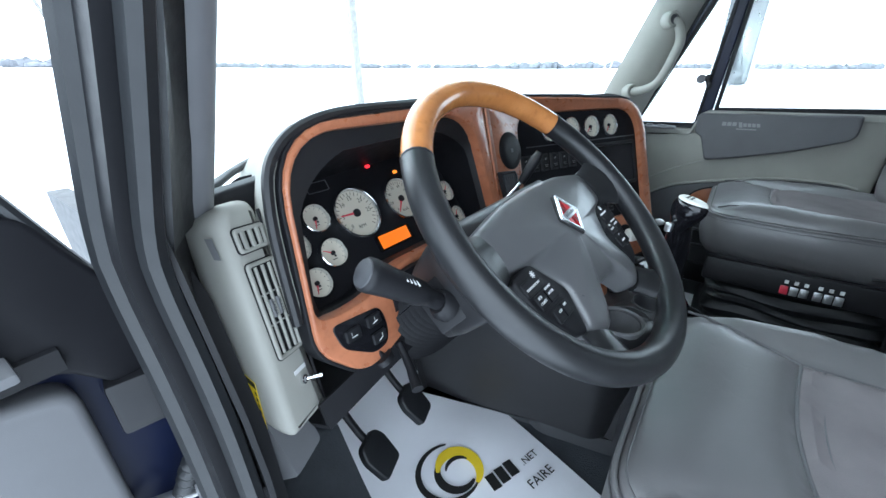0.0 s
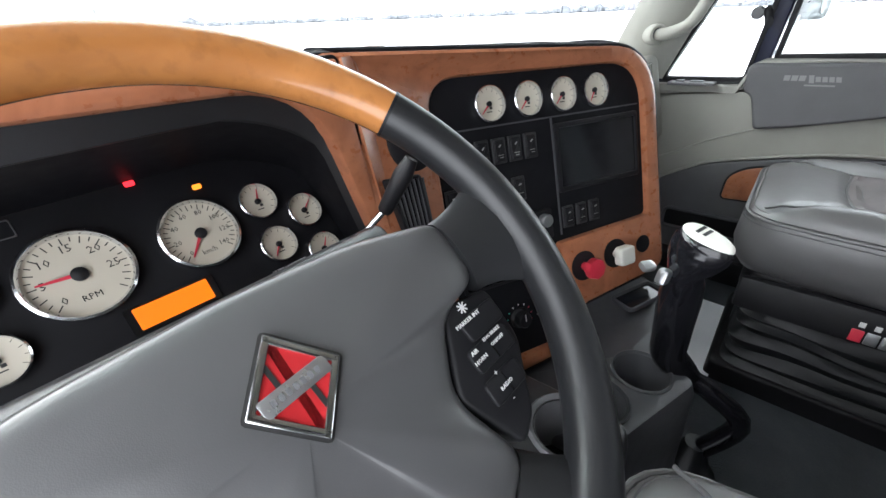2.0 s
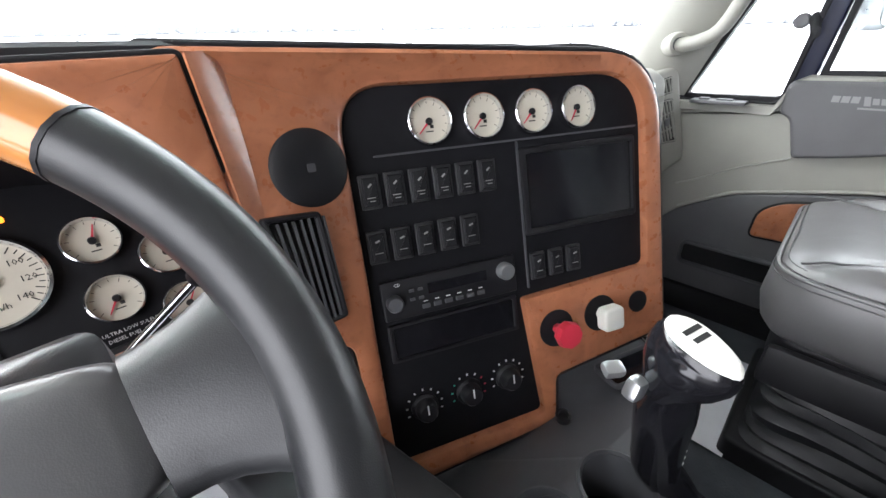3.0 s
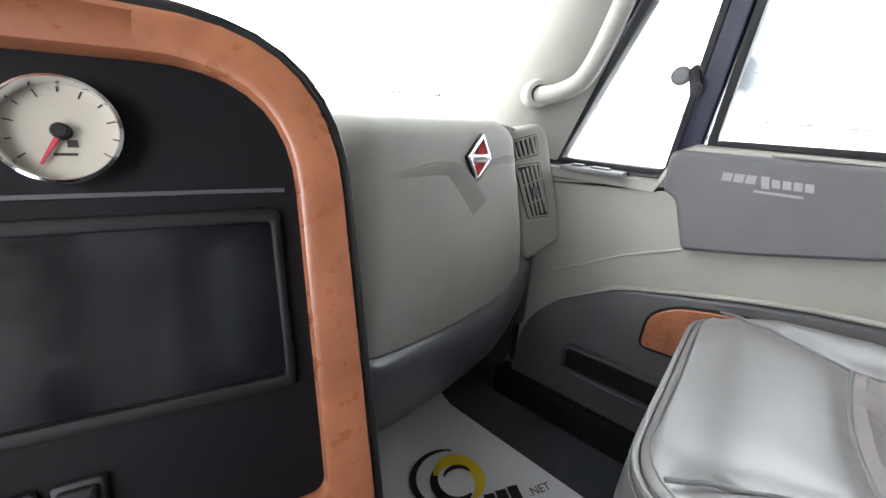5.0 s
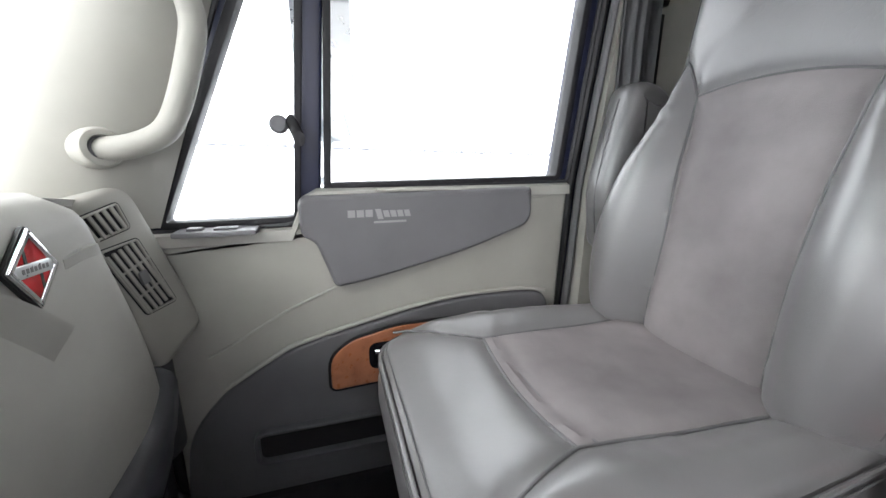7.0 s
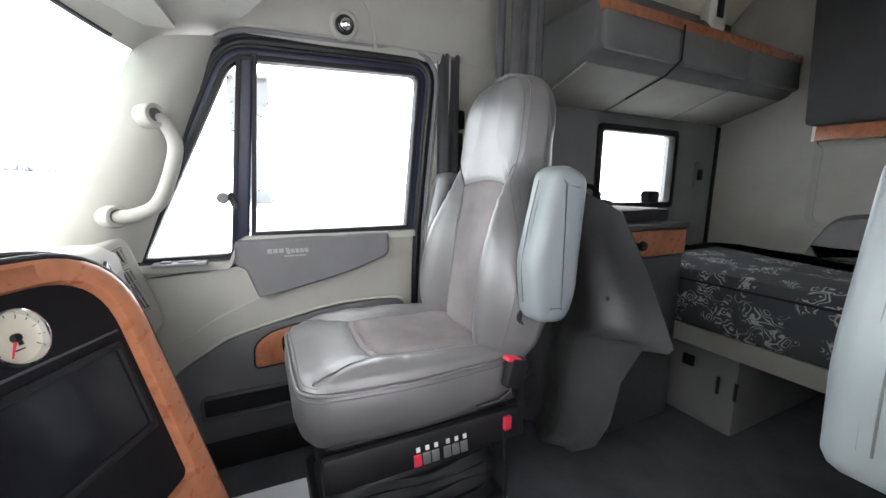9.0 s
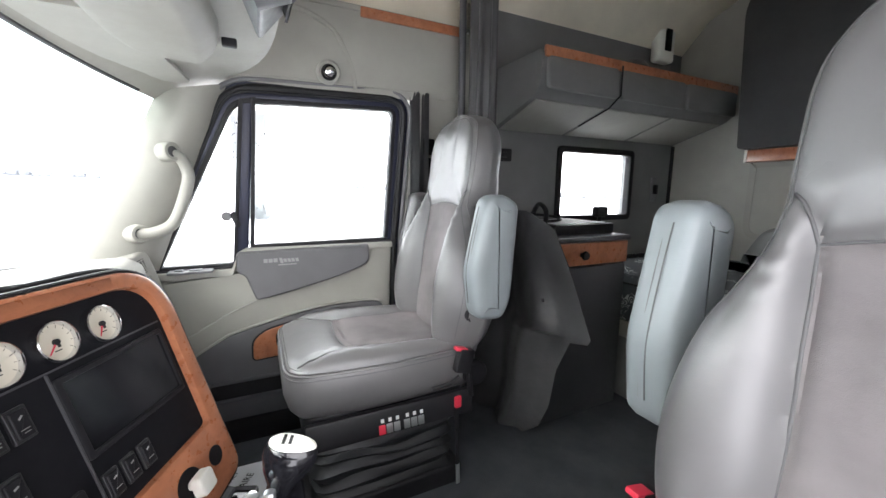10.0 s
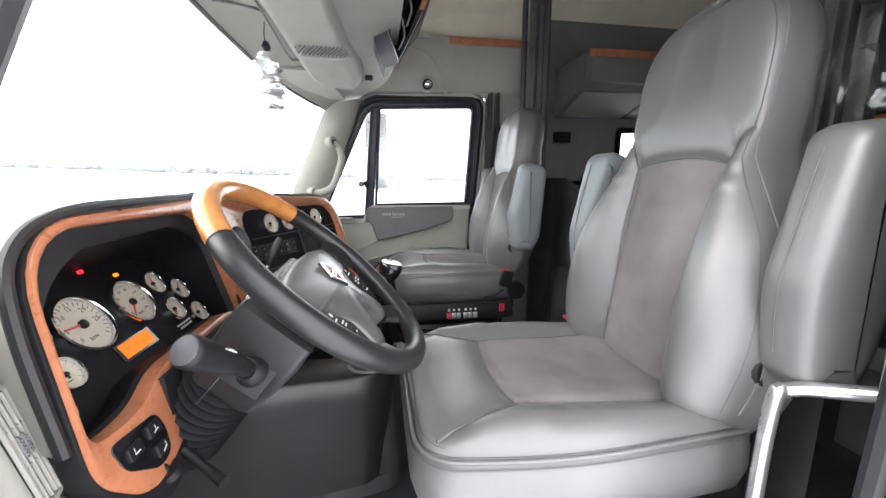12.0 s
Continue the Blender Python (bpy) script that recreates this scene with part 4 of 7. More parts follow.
def diamond_badge(name, parent, m, w, h):
    """A chrome-framed red lozenge with a slanted band."""
    o = rounded([(0, -h / 2), (w / 2, 0), (0, h / 2), (-w / 2, 0)], 0.001, 2)
    tilt = 4
    b = part(name, ringplate(o, inset2(o, w * 0.085), 0, 0.004, 0.001), CHROME, parent, "red and chrome diamond badge", at=m)
    part("backing", prism(inset2(o, -w * 0.03), -0.003, 0.0012), INK, b)
    part("field", prism(inset2(o, w * 0.075), 0, 0.0022), REDGLOSS, b)
    part("band", BOX((w * 0.72, h * 0.16, 0.002), (0, 0, 0.003), (0, 0, tilt), bevel=0.0006), SILVER, b)
    for k in range(7):
        part("name_bar", BOX((w * 0.050, h * 0.060, 0.0004), (w * 0.078 * (k - 3) * math.cos(radians(tilt)), w * 0.078 * (k - 3) * math.sin(radians(tilt)), 0.0041), (0, 0, tilt)), MID, b)
    for q in (1, -1):
        part("ray", BOX((w * 0.05, h * 0.24, 0.001), (-q * w * 0.13, q * h * 0.15, 0.0024), (0, 0, tilt)), INK, b)
    return b


diamond_badge("badge", dash, CAB @ axes((0.589, glove_y(0.589, 0.713) - 0.003, 0.713), (1, 0.02, -0.12), (0.12, 0.02, 1)), 0.068, 0.076)

# vent towers at both ends
def vent_tower(m, s, label, cab=False):
    """Leaning panel with two grilles; the side away from s is the outer one."""
    t = dpart("vent_tower", prism(rounded([(-0.044, -0.150), (0.050, -0.135), (0.052, 0.150), (-0.040, 0.155)], [0.02, 0.008, 0.03, 0.03], 5), -0.06, 0.008, 0.012), LIGHT, m, label, cab)
    for nm, pts in (("small_grille", [(-0.022, 0.085), (0.034, 0.092), (0.032, 0.132), (-0.024, 0.128)]), ("large_grille", [(-0.024, -0.062), (0.022, -0.048), (0.030, 0.078), (-0.022, 0.066)])):
        o = rounded([(s * x, y) for x, y in pts], 0.005, 3)
        i = inset2(o, 0.004)
        g = part(nm, ringplate(o, i, 0.004, 0.0115, 0.002), LIGHT, t)
        # flat black plate on the face paints the dark depth of the slots
        part("recess", prism(i, 0.004, 0.0092), BLACK, g)
        part("gap", ringplate(inset2(o, -0.0016), inset2(o, 0.0002), 0.004, 0.0088, 0.0), BLACK, g)
        xs = [p[0] for p in o]
        ys = [p[1] for p in o]
        y0, y1 = min(ys), max(ys)
        n = 6
        for k in range(1, n):
            x = min(xs) + (max(xs) - min(xs)) * k / n
            part("slat", BOX((0.0050, (y1 - y0) * 0.84, 0.004), (x, (y0 + y1) / 2, 0.0105), (0, 0, -4 * s), bevel=0.0012, seg=1), LIGHT, g)
        if nm == "large_grille":
            for f in (0.33, 0.66):
                part("cross_slat", BOX(((max(xs) - min(xs)) * 0.88, 0.003, 0.003), (0, y0 + (y1 - y0) * f, 0.0102)), LIGHT, g)
            part("thumb_tab", BOX((0.012, 0.022, 0.006), (0, (y0 + y1) / 2, 0.0125), (0, 0, -6), bevel=0.002), MID, g)
    return t


# the driver's vent panel leans and turns its pale flank to the door
VENT = axes((-0.8577, 0.3286, 0.6526), (0.8903, 0.4553, 0), (-0.1165, 0.2278, 0.9667))


def flank_u(v, d):
    return -0.0385 + 0.19 * v + 0.13 * d


def vent_outline(d, grow=0.0):
    """The panel's outline at the depth d behind its face."""
    low = -0.186 + 0.75 * d
    pts = [(flank_u(low, d), low), (0.008, -0.200 + 0.45 * d), (0.052, 0.090), (0.046, 0.106), (flank_u(0.106, d) + 0.004, 0.110 - 0.15 * d)]
    return inset2(rounded(pts, [0.016, 0.006, 0.012, 0.012, 0.022], 5), -grow)


rings = [[Vector((p[0], p[1], -d)) for p in vent_outline(d, -g)] for d, g in ((0.066, 0.004), (0.062, 0.0), (0.045, -0.001), (0.026, -0.001), (0.016, 0.0), (0.009, 0.0022), (0.004, 0.006), (0.001, 0.0115), (0.0, 0.017))]
lt = dpart("vent_panel", loft(bmesh.new(), rings), LIGHT, VENT, "pale grey side vent panel", cab=True)


def between(q, a, b):
    """The point at the shares a across and b down of a four-cornered panel."""
    tl, tr, br, bl = [Vector(p) for p in q]
    return tl.lerp(tr, a).lerp(bl.lerp(br, a), b)


def strip_on(q, a0, a1, b0, b1, z0, z1, edge=0.0008):
    return prism([between(q, a, b) for a, b in ((a0, b1), (a1, b1), (a1, b0), (a0, b0))], z0, z1, edge)


for nm, q, n in (("small_grille", [(-0.008, 0.081), (0.043, 0.073), (0.037, 0.043), (-0.012, 0.051)], 4), ("large_grille", [(-0.014, 0.038), (0.036, 0.029), (0.012, -0.096), (-0.034, -0.086)], 4)):
    o = rounded([q[3], q[2], q[1], q[0]], 0.006, 4)
    g = part(nm, ringplate(o, inset2(o, 0.0050), 0.0002, 0.0042, 0.0015), LIGHT, lt)
    part("gap", ringplate(inset2(o, -0.0016), inset2(o, 0.0002), -0.001, 0.0006, 0.0), BLACK, g)
    # no hollow is cut: a matt black plate stands for the shade between slats
    part("recess", prism(inset2(o, 0.003), -0.002, 0.0008), MATT, g)
    fat = 0.055 if nm == "small_grille" else 0.036
    for k in range(1, n):
        part("slat", strip_on(q, k / n - fat, k / n + fat, 0.05, 0.95, 0.001, 0.0040), LIGHT, g)
    if nm == "large_grille":
        for b in (0.33, 0.64):
            part("cross_slat", strip_on(q, 0.06, 0.94, b - 0.008, b + 0.008, 0.001, 0.0030, 0.0004), LIGHT, g)
        for a in (0.375, 0.625):
            part("thumb_tab", strip_on(q, a - 0.05, a + 0.05, 0.40, 0.58, 0.001, 0.0046, 0.0010), MID, g)
            for b in (0.43, 0.46, 0.49, 0.52, 0.55):
                part("thumb_rib", strip_on(q, a - 0.055, a + 0.055, b - 0.006, b + 0.006, 0.0044, 0.0058, 0.0004), MID, g)
part("toggle_nut", lathe([(0.0062, -0.001), (0.0062, 0.003), (0.004, 0.0042), (0.0036, 0.006), (0, 0.006)], 12, m=pose(-0.012, -0.134, 0)), CHROME, lt, "chrome toggle nut")
part("toggle", tube([(-0.012, -0.134, 0.004), (-0.006, -0.136, 0.012), (0.000, -0.139, 0.020)], [0.0022, 0.0026, 0.0036], 10), CHROME, lt, "chrome toggle switch")
part("toggle_tag", BOX((0.024, 0.0055, 0.0008), (-0.010, -0.1185, 0.0006), (0, 0, -9)), PRINT, lt)
part("edge_gasket", tube([(0.0100, -0.202, -0.004), (0.0305, -0.065, -0.003), (0.0535, 0.088, -0.004)], 0.0022, 6), BLACK, lt)


def on_flank(d, v, out=0.0006):
    return Vector((flank_u(v, d) - 0.0010 - out, v, -d))


def flank_patch(corners, out, thick):
    """A thin patch on the flank between four corners given by depth and height."""
    rows = []
    for a in (0, 0.33, 0.67, 1):
        rows.append([on_flank(*between(corners, a, b), out) for b in (0, 0.25, 0.5, 0.75, 1)])
    return sheet(rows, thick)


ST = [(0.054, -0.070), (0.028, -0.098), (0.034, -0.161), (0.057, -0.127)]
st = part("sticker", flank_patch(ST, 0.0006, 0.0006), YELLOW, lt, "yellow warning label")
part("label_header", flank_patch([between(ST, a, b) for a, b in ((0, 0), (1, 0), (1, 0.12), (0, 0.12))], 0.0014, 0.0004), INK, st)
for k in range(6):
    for a in (0.04, 0.90):
        b = 0.20 + 0.13 * k
        part("label_dash", flank_patch([between(ST, x, y) for x, y in ((a, b), (a + 0.06, b + 0.02), (a + 0.06, b + 0.09), (a, b + 0.07))], 0.0014, 0.0004), INK, st)
PL = [(0.026, 0.081), (0.015, 0.079), (0.012, 0.054), (0.022, 0.056)]
part("plug", flank_patch(PL, 0.0004, 0.0006), MID, lt, "grey blanking plug")
part("foot", loft(bmesh.new(), [[Vector((x, y, z)) for x, y in rounded([(-0.060, v), (0.004, v - 0.004), (0.0, w), (-0.064, w)], 0.008, 3)] for z, v, w in ((-0.085, -0.27, -0.10), (-0.045, -0.262, -0.12), (-0.036, -0.255, -0.13))]), MID, lt, "grey foot of the vent panel")
right_m = axes((0.862, 0.302, 0.612), (0.90, -0.42, 0), (0.02, 0.10, 0.97))
vent_tower(right_m @ pose(0.006, 0, 0.004, 0, 0, 17) @ Matrix.Diagonal((1.25, 1, 1, 1)), -1, "pale grey side vent panel", True)
dpart("tower_foot", BOX((0.085, 0.10, 0.24), (0.888, 0.345, 0.375), (0, 0, -20), bevel=0.02), DARK, cab=True)


# ---- steering wheel ----
WM = axes((-0.5925, 0.0660, 0.7295), (0.9994, -0.0223, 0.0247), (0.0, 0.742, 0.67))
wheel = thing("steering_wheel", WM, "four-spoke steering wheel in black leather and amber wood", "steering wheel")
R, r = 0.2038, 0.0176
A0, A1 = 35.7, 142.5


def arc(a0, a1, n):
    return [Vector((R * math.cos(radians(a0 + (a1 - a0) * k / n)), R * math.sin(radians(a0 + (a1 - a0) * k / n)), 0)) for k in range(n + 1)]


part("wood_rim", tube(arc(A0, A1, 40), r, 16), RIMWOOD, wheel, "amber wood upper rim")
part("leather_rim", tube(arc(A1, A0 + 360, 80), r * 1.02, 16), RIM, wheel, "black leather rim")
for a in (A0, A1):
    p = Vector((R * math.cos(radians(a)), R * math.sin(radians(a)), 0))
    d = Vector((-math.sin(radians(a)), math.cos(radians(a)), 0)) * 0.0012
    part("seam", tube([p - d, p + d], r * 1.045, 16), BLACK, wheel)
half = [(0.152, 0.030), (0.152, -0.022), (0.106, -0.032), (0.078, -0.076), (0.096, -0.132), (0.058, -0.150), (0.032, -0.106)]
PADO = [(-0.08, 0.045), (0.0, 0.049), (0.08, 0.045)] + half + [(-x, y) for x, y in reversed(half)]
po = rounded(PADO[::-1], 0.016, 5)
bm = bmesh.new()
rings = []
for z, f in ((-0.042, 0.98), (-0.034, 1.0), (-0.022, 1.0), (-0.0145, 0.985), (-0.0105, 0.955), (-0.0080, 0.90), (-0.0055, 0.80), (-0.0020, 0.62), (0.0012, 0.40), (0.0028, 0.2), (0.0032, 0.05)):
    rings.append([Vector((p[0] * f, -0.030 + (p[1] + 0.030) * f, z)) for p in po])
loft(bm, rings)
part("airbag_pad", bm, PAD, wheel, "grey horn pad")
diamond_badge("badge", wheel, pose(0.004, -0.013, 0.0036), 0.050, 0.060)
for s in (1, -1):
    # upper spoke
    rings = []
    for t in range(7):
        q = t / 6
        x = s * (0.146 + 0.062 * q)
        top, low = 0.031 + 0.022 * q ** 2, -0.032 - 0.045 * q ** 2
        rings.append([Vector((x, (top + low) / 2 + (top - low) / 2 * math.cos(a), -0.020 * (1 - q) + (0.014 - 0.002 * q) * math.sin(a))) for a in [2 * math.pi * j / 14 for j in range(14)]])
    part("spoke", loft(bmesh.new(), rings), RIM, wheel)
    # lower leg
    rings = []
    for t in range(6):
        q = t / 5
        c = Vector((s * (0.076 + 0.030 * q), -0.138 - 0.046 * q, -0.022 * (1 - q)))
        w = 0.024 + 0.014 * q ** 2
        e = Vector((0.82, s * 0.5, 0))
        rings.append([c + e * w * math.cos(a) + Vector((0, 0, 0.012 * math.sin(a))) for a in [2 * math.pi * j / 12 for j in range(12)]])
    part("lower_spoke", loft(bmesh.new(), rings), RIM, wheel)
    pod = rounded([(s * 0.108, -0.026), (s * 0.150, -0.033), (s * 0.148, -0.075), (s * 0.120, -0.118), (s * 0.099, -0.128), (s * 0.078, -0.078)], 0.008, 4)
    pd = part("switch_pod", prism(pod, -0.034, -0.012, 0.004), BLACK, wheel, "black switch pod with white legends")
    for k, (y, x, w) in enumerate(((-0.049, 0.128, 0.036), (-0.068, 0.121, 0.040), (-0.090, 0.114, 0.034))):
        part("key", prism(rounded(rect(w, 0.017, s * x, y), 0.004, 3), -0.012, -0.0095, 0.0015), BLACK, pd)
        if k:
            part("key_gap", BOX((0.0012, 0.015, 0.0012), (s * x, y, -0.0098)), GLOSS, pd)
for x, y, t, sz in ((-0.130, -0.050, "HEADLIGHT INT", 0.0052), (-0.134, -0.0635, "SET/", 0.0058), (-0.133, -0.0695, "COAST", 0.0058), (-0.112, -0.0605, "RESUME/", 0.0048), (-0.112, -0.0665, "ACCEL", 0.0052), (-0.120, -0.088, "OFF", 0.0058), (-0.107, -0.086, "ON", 0.0058),
                    (0.117, -0.043, "MARKER INT", 0.0058), (0.106, -0.062, "AIR", 0.0058), (0.107, -0.0685, "HORN", 0.0058), (0.126, -0.060, "ENG BRAKE", 0.0048), (0.127, -0.066, "ON/OFF", 0.0052), (0.112, -0.091, "RADIO", 0.0055), (0.110, -0.081, "+", 0.008), (0.110, -0.100, "-", 0.008)):
    words(t, sz * 0.72, PRINT, wheel, Matrix.Translation((x, y, -0.0089)), depth=0.0003)
for s in (1, -1):
    for k in range(4):
        part("lamp_symbol", BOX((0.0085, 0.001, 0.0004), (s * 0.123 - 0.004 * s, -0.040 if s < 0 else -0.034, -0.0089), (0, 0, 45 * k)), PRINT, wheel)

# ---- steering column ----
col = thing("steering_column", WM, "charcoal steering column with rubber boot and stalks", "steering column")
rings = []
for z, w, top, low in ((-0.046, 0.098, 0.046, -0.038), (-0.054, 0.128, 0.058, -0.048), (-0.062, 0.140, 0.063, -0.053), (-0.100, 0.138, 0.064, -0.056), (-0.160, 0.121, 0.060, -0.055), (-0.214, 0.101, 0.054, -0.050), (-0.224, 0.092, 0.046, -0.043)):
    o = rounded(rect(2 * w, top - low, 0, (top + low) / 2), 0.012, 5)
    rings.append([Vector((p[0], p[1], z)) for p in o])
shr = part("shroud", loft(bmesh.new(), rings), COLUMN, col, "charcoal column shroud")
# raised panel round the stalk's root, and the joint between the two halves
part("stalk_plate", BOX((0.006, 0.066, 0.070), (-0.1335, -0.004, -0.126), (0, 19, 0), bevel=0.003), BLACK, shr)
part("joint", BOX((0.0012, 0.0016, 0.15), (-0.1335, 0.020, -0.130), (0, 15, 0)), GLOSS, shr)
part("hub", lathe([(0.055, -0.050), (0.052, -0.030), (0.045, -0.020)], 28), COLUMN, col)
prof = []
for k in range(11):
    z = -0.222 - 0.0125 * k
    prof += [(0.88, z), (0.96, z - 0.002), (1.02, z - 0.0055), (0.96, z - 0.009), (0.88, z - 0.011)]
bm = lathe(prof, 40)
for v in bm.verts:
    swell = 1 + 0.9 * (-0.222 - v.co.z)
    v.co = Vector((v.co.x * 0.104 * swell, 0.010 + v.co.y * 0.066 * swell, v.co.z))
part("boot", bm, BLACK, col, "ribbed black rubber boot")
# multifunction stalk
inv = WM.inverted() @ A
tip, root, mid = [WM.inverted() @ Vector(p) for p in ((-0.822, 0.184, 0.701), (-0.722, 0.150, 0.622), (-0.757, 0.161, 0.652))]
sb = part("stalk", tube([root, root.lerp(mid, 0.6), mid.lerp(root, 0.12), mid, mid.lerp(tip, 0.10), mid.lerp(tip, 0.5), tip.lerp(mid, 0.10), tip.lerp(mid, 0.03), tip], [0.0115, 0.0118, 0.0125, 0.0150, 0.0160, 0.0172, 0.0195, 0.0192, 0.0170], 24), BLACK, col, "thick black multifunction stalk")
part("stalk_cap", lathe([(0.0165, 0), (0.0160, 0.0016), (0.0120, 0.0030), (0, 0.0034)], 24, m=Matrix.Translation(tip) @ (tip - mid).to_track_quat("Z", "Y").to_matrix().to_4x4()), DARK, sb)
part("stalk_boot", lathe([(0.022, 0), (0.021, 0.010), (0.0150, 0.018)], 16, m=Matrix.Translation(root) @ (tip - root).to_track_quat("Z", "Y").to_matrix().to_4x4()), BLACK, col)
ax = (tip - mid).normalized()
for k in range(4):
    part("stalk_mark", BOX((0.0018, 0.008, 0.0006), bevel=0.0, m=Matrix.Translation(mid.lerp(tip, 0.2) + ax * 0.006 * k + Vector((0, 0, 0.0172)))), PRINT, col)
# trailer hand-brake lever
a, b = inv @ Vector((-0.36, 0.285, 0.645)), inv @ Vector((-0.302, 0.245, 0.705))
c = inv @ Vector((-0.278, 0.222, 0.757))
part("lever_rod", tube([a, b], 0.0035, 10), CHROME, col, "chrome lever rod")
part("lever_grip", tube([b.lerp(c, -0.05), b, b.lerp(c, 0.7), c], [0.006, 0.008, 0.0105, 0.007], 14), BLACK, col, "black lever grip")
part("tilt_lever", tube([inv @ Vector(p) for p in ((-0.60, 0.33, 0.50), (-0.615, 0.30, 0.475), (-0.64, 0.27, 0.465))], [0.006, 0.007, 0.009], 10), BLACK, col)
part("ignition", lathe([(0.016, 0), (0.016, 0.01), (0.006, 0.012), (0.006, 0.028)], 16, m=Matrix.Translation(inv @ Vector((-0.63, 0.335, 0.485))) @ pose(0, 0, 0, -60, -40, 0)), BLACK, col)

# moulded cover between column and floor console, with a cup holder
kc = rounded([(-0.245, -0.055), (-0.31, -0.062), (-0.372, -0.005), (-0.390, 0.12), (-0.44, 0.28), (-0.47, 0.50), (-0.33, 0.50), (-0.25, 0.08)], [0.03, 0.04, 0.05, 0.08, 0.08, 0.03, 0.03, 0.03], 6)
rings = []
for z, d in ((0.08, 0.050), (0.16, 0.040), (0.25, 0.022), (0.32, 0.008), (0.37, 0.0), (0.40, 0.003), (0.412, 0.007), (0.415, 0.011)):
    rings.append([Vector((p[0], p[1], z + (0.12 * max(0, p[1] - 0.08) if z > 0.3 else 0))) for p in (inset2(kc, d) if d else kc)])
knee = dpart("knee_cover", pierce(loft(bmesh.new(), rings), ((-0.305, 0.012),), 0.042, lambda y: 0.415), COLUMN, label="charcoal moulded cover below the column", cab=True)
part("cup_ring", lathe([(0.053, 0.408), (0.053, 0.418), (0.050, 0.421), (0.045, 0.418), (0.0425, 0.40), (0.040, 0.33), (0.036, 0.322)], 28, m=Matrix.Translation((-0.305, 0.012, 0)), cap=(False, True)), MID, knee, "round cup holder")
part("cup_well", prism(circle(0.0365, 24), 0.318, 0.324, m=Matrix.Translation((-0.305, 0.012, 0))), GLOSS, knee)

# ---- pedals ----
def pedal(name, x, y, z, w, h, label):
    t = thing(name, pose(x, y, z, 0, 0, 6.4), label, "pedal")
    part("pad", prism(rounded([(-w * 0.42, -h / 2), (w * 0.42, -h / 2), (w / 2, h * 0.2), (w * 0.35, h / 2), (-w * 0.35, h / 2), (-w / 2, h * 0.2)], 0.012, 4), -0.016, 0, 0.005, m=pose(0, 0, 0, 50, 0, 14)), RUBBER, t)
    part("arm", tube(smooth_path([(0, 0.02, -0.005), (-0.01, 0.07, 0.06), (-0.02, 0.13, 0.18), (-0.02, 0.16, 0.34)], 5), 0.008, 10), BLACK, t)


pedal("clutch_pedal", -0.692, 0.345, 0.175, 0.078, 0.088, "black rubber clutch pedal over the paper mat")
pedal("brake_pedal", -0.570, 0.350, 0.212, 0.074, 0.084, "black rubber brake pedal over the paper mat")
pedal("accelerator_pedal", -0.40, 0.50, 0.16, 0.05, 0.12, "black accelerator pedal beside the engine cover")


# ---- printed paper mats ----
def paper_mat(m, x0, x1, y0, y1, turn):
    """A sheet from x0 to x1 and y0 to y1 in axes turned against its print."""
    t = thing("paper_floor_mat", m, "white printed paper mat lying on the cab floor", "floor mat", "paper mats")
    tm = pose(0, 0, 0, 0, 0, turn)

    def lie(x, y):
        """Height of the paper: it follows the floor and the foot of the toe board."""
        w = m @ Vector((x, y, 0))
        return max(0.0, (w.y - 0.40) * 0.545) + 0.0025 * (1 + math.sin(17 * x + 9 * y)) + 0.002

    rows = []
    for k in range(17):
        row = [tm @ Vector((x0 + (x1 - x0) * j / 8, y0 + (y1 - y0) * k / 16, 0)) for j in range(9)]
        rows.append([Vector((p.x, p.y, lie(p.x, p.y))) for p in row])
    part("sheet", sheet(rows, 0.0015), PAPER, t)

    # round swoosh emblem, black and yellow
    def swoosh(a0, a1, r0, th, cx, cy, sq, lift=0.0):
        o, i = [], []
        for k in range(25):
            q = k / 24
            a = radians(a0 + (a1 - a0) * q)
            w = th * math.sin(math.pi * min(1, q * 0.9 + 0.05)) ** 0.7
            for lst, rr in ((o, r0 + w / 2), (i, r0 - w / 2)):
                x, y = cx + rr * math.cos(a), cy + sq * rr * math.sin(a)
                lst.append((x, y, 0.0105 + lift))
        return sheet([o, i], 0.0004)
    ex, ey = -0.030, -0.045
    part("emblem_arc", swoosh(62, 300, 0.078, 0.015, ex, ey, 0.92), INK, t)
    part("emblem_arc", swoosh(100, 300, 0.046, 0.020, ex + 0.012, ey - 0.012, 1.0), INK, t)
    part("emblem_arc", swoosh(-70, 150, 0.050, 0.030, ex + 0.018, ey - 0.014, 1.05, 0.0003), YELLOW, t)
    part("emblem_arc", swoosh(20, 150, 0.034, 0.012, ex + 0.022, ey - 0.012, 0.9, 0.0006), INK, t)
    for k in range(3):
        part("name_bar", BOX((0.024, 0.040, 0.0004), (0.036 + 0.029 * k, -0.130, 0.0105), (0, 0, -6)), INK, t)
    words(".NET", 0.026, INK, t, pose(0.150, -0.138, 0.0108), depth=0.0002)
    words("FAIRE", 0.032, INK, t, pose(0.135, -0.190, 0.0108), depth=0.0002)
    return t


paper_mat(pose(-0.507, 0.311, 0.004, 0, 0, -17), -0.21, 0.21, -0.34, 0.30, 0)
paper_mat(pose(0.625, 0.285, 0.004, 0, 0, -28), -0.24, 0.13, -0.42, 0.20, 26)

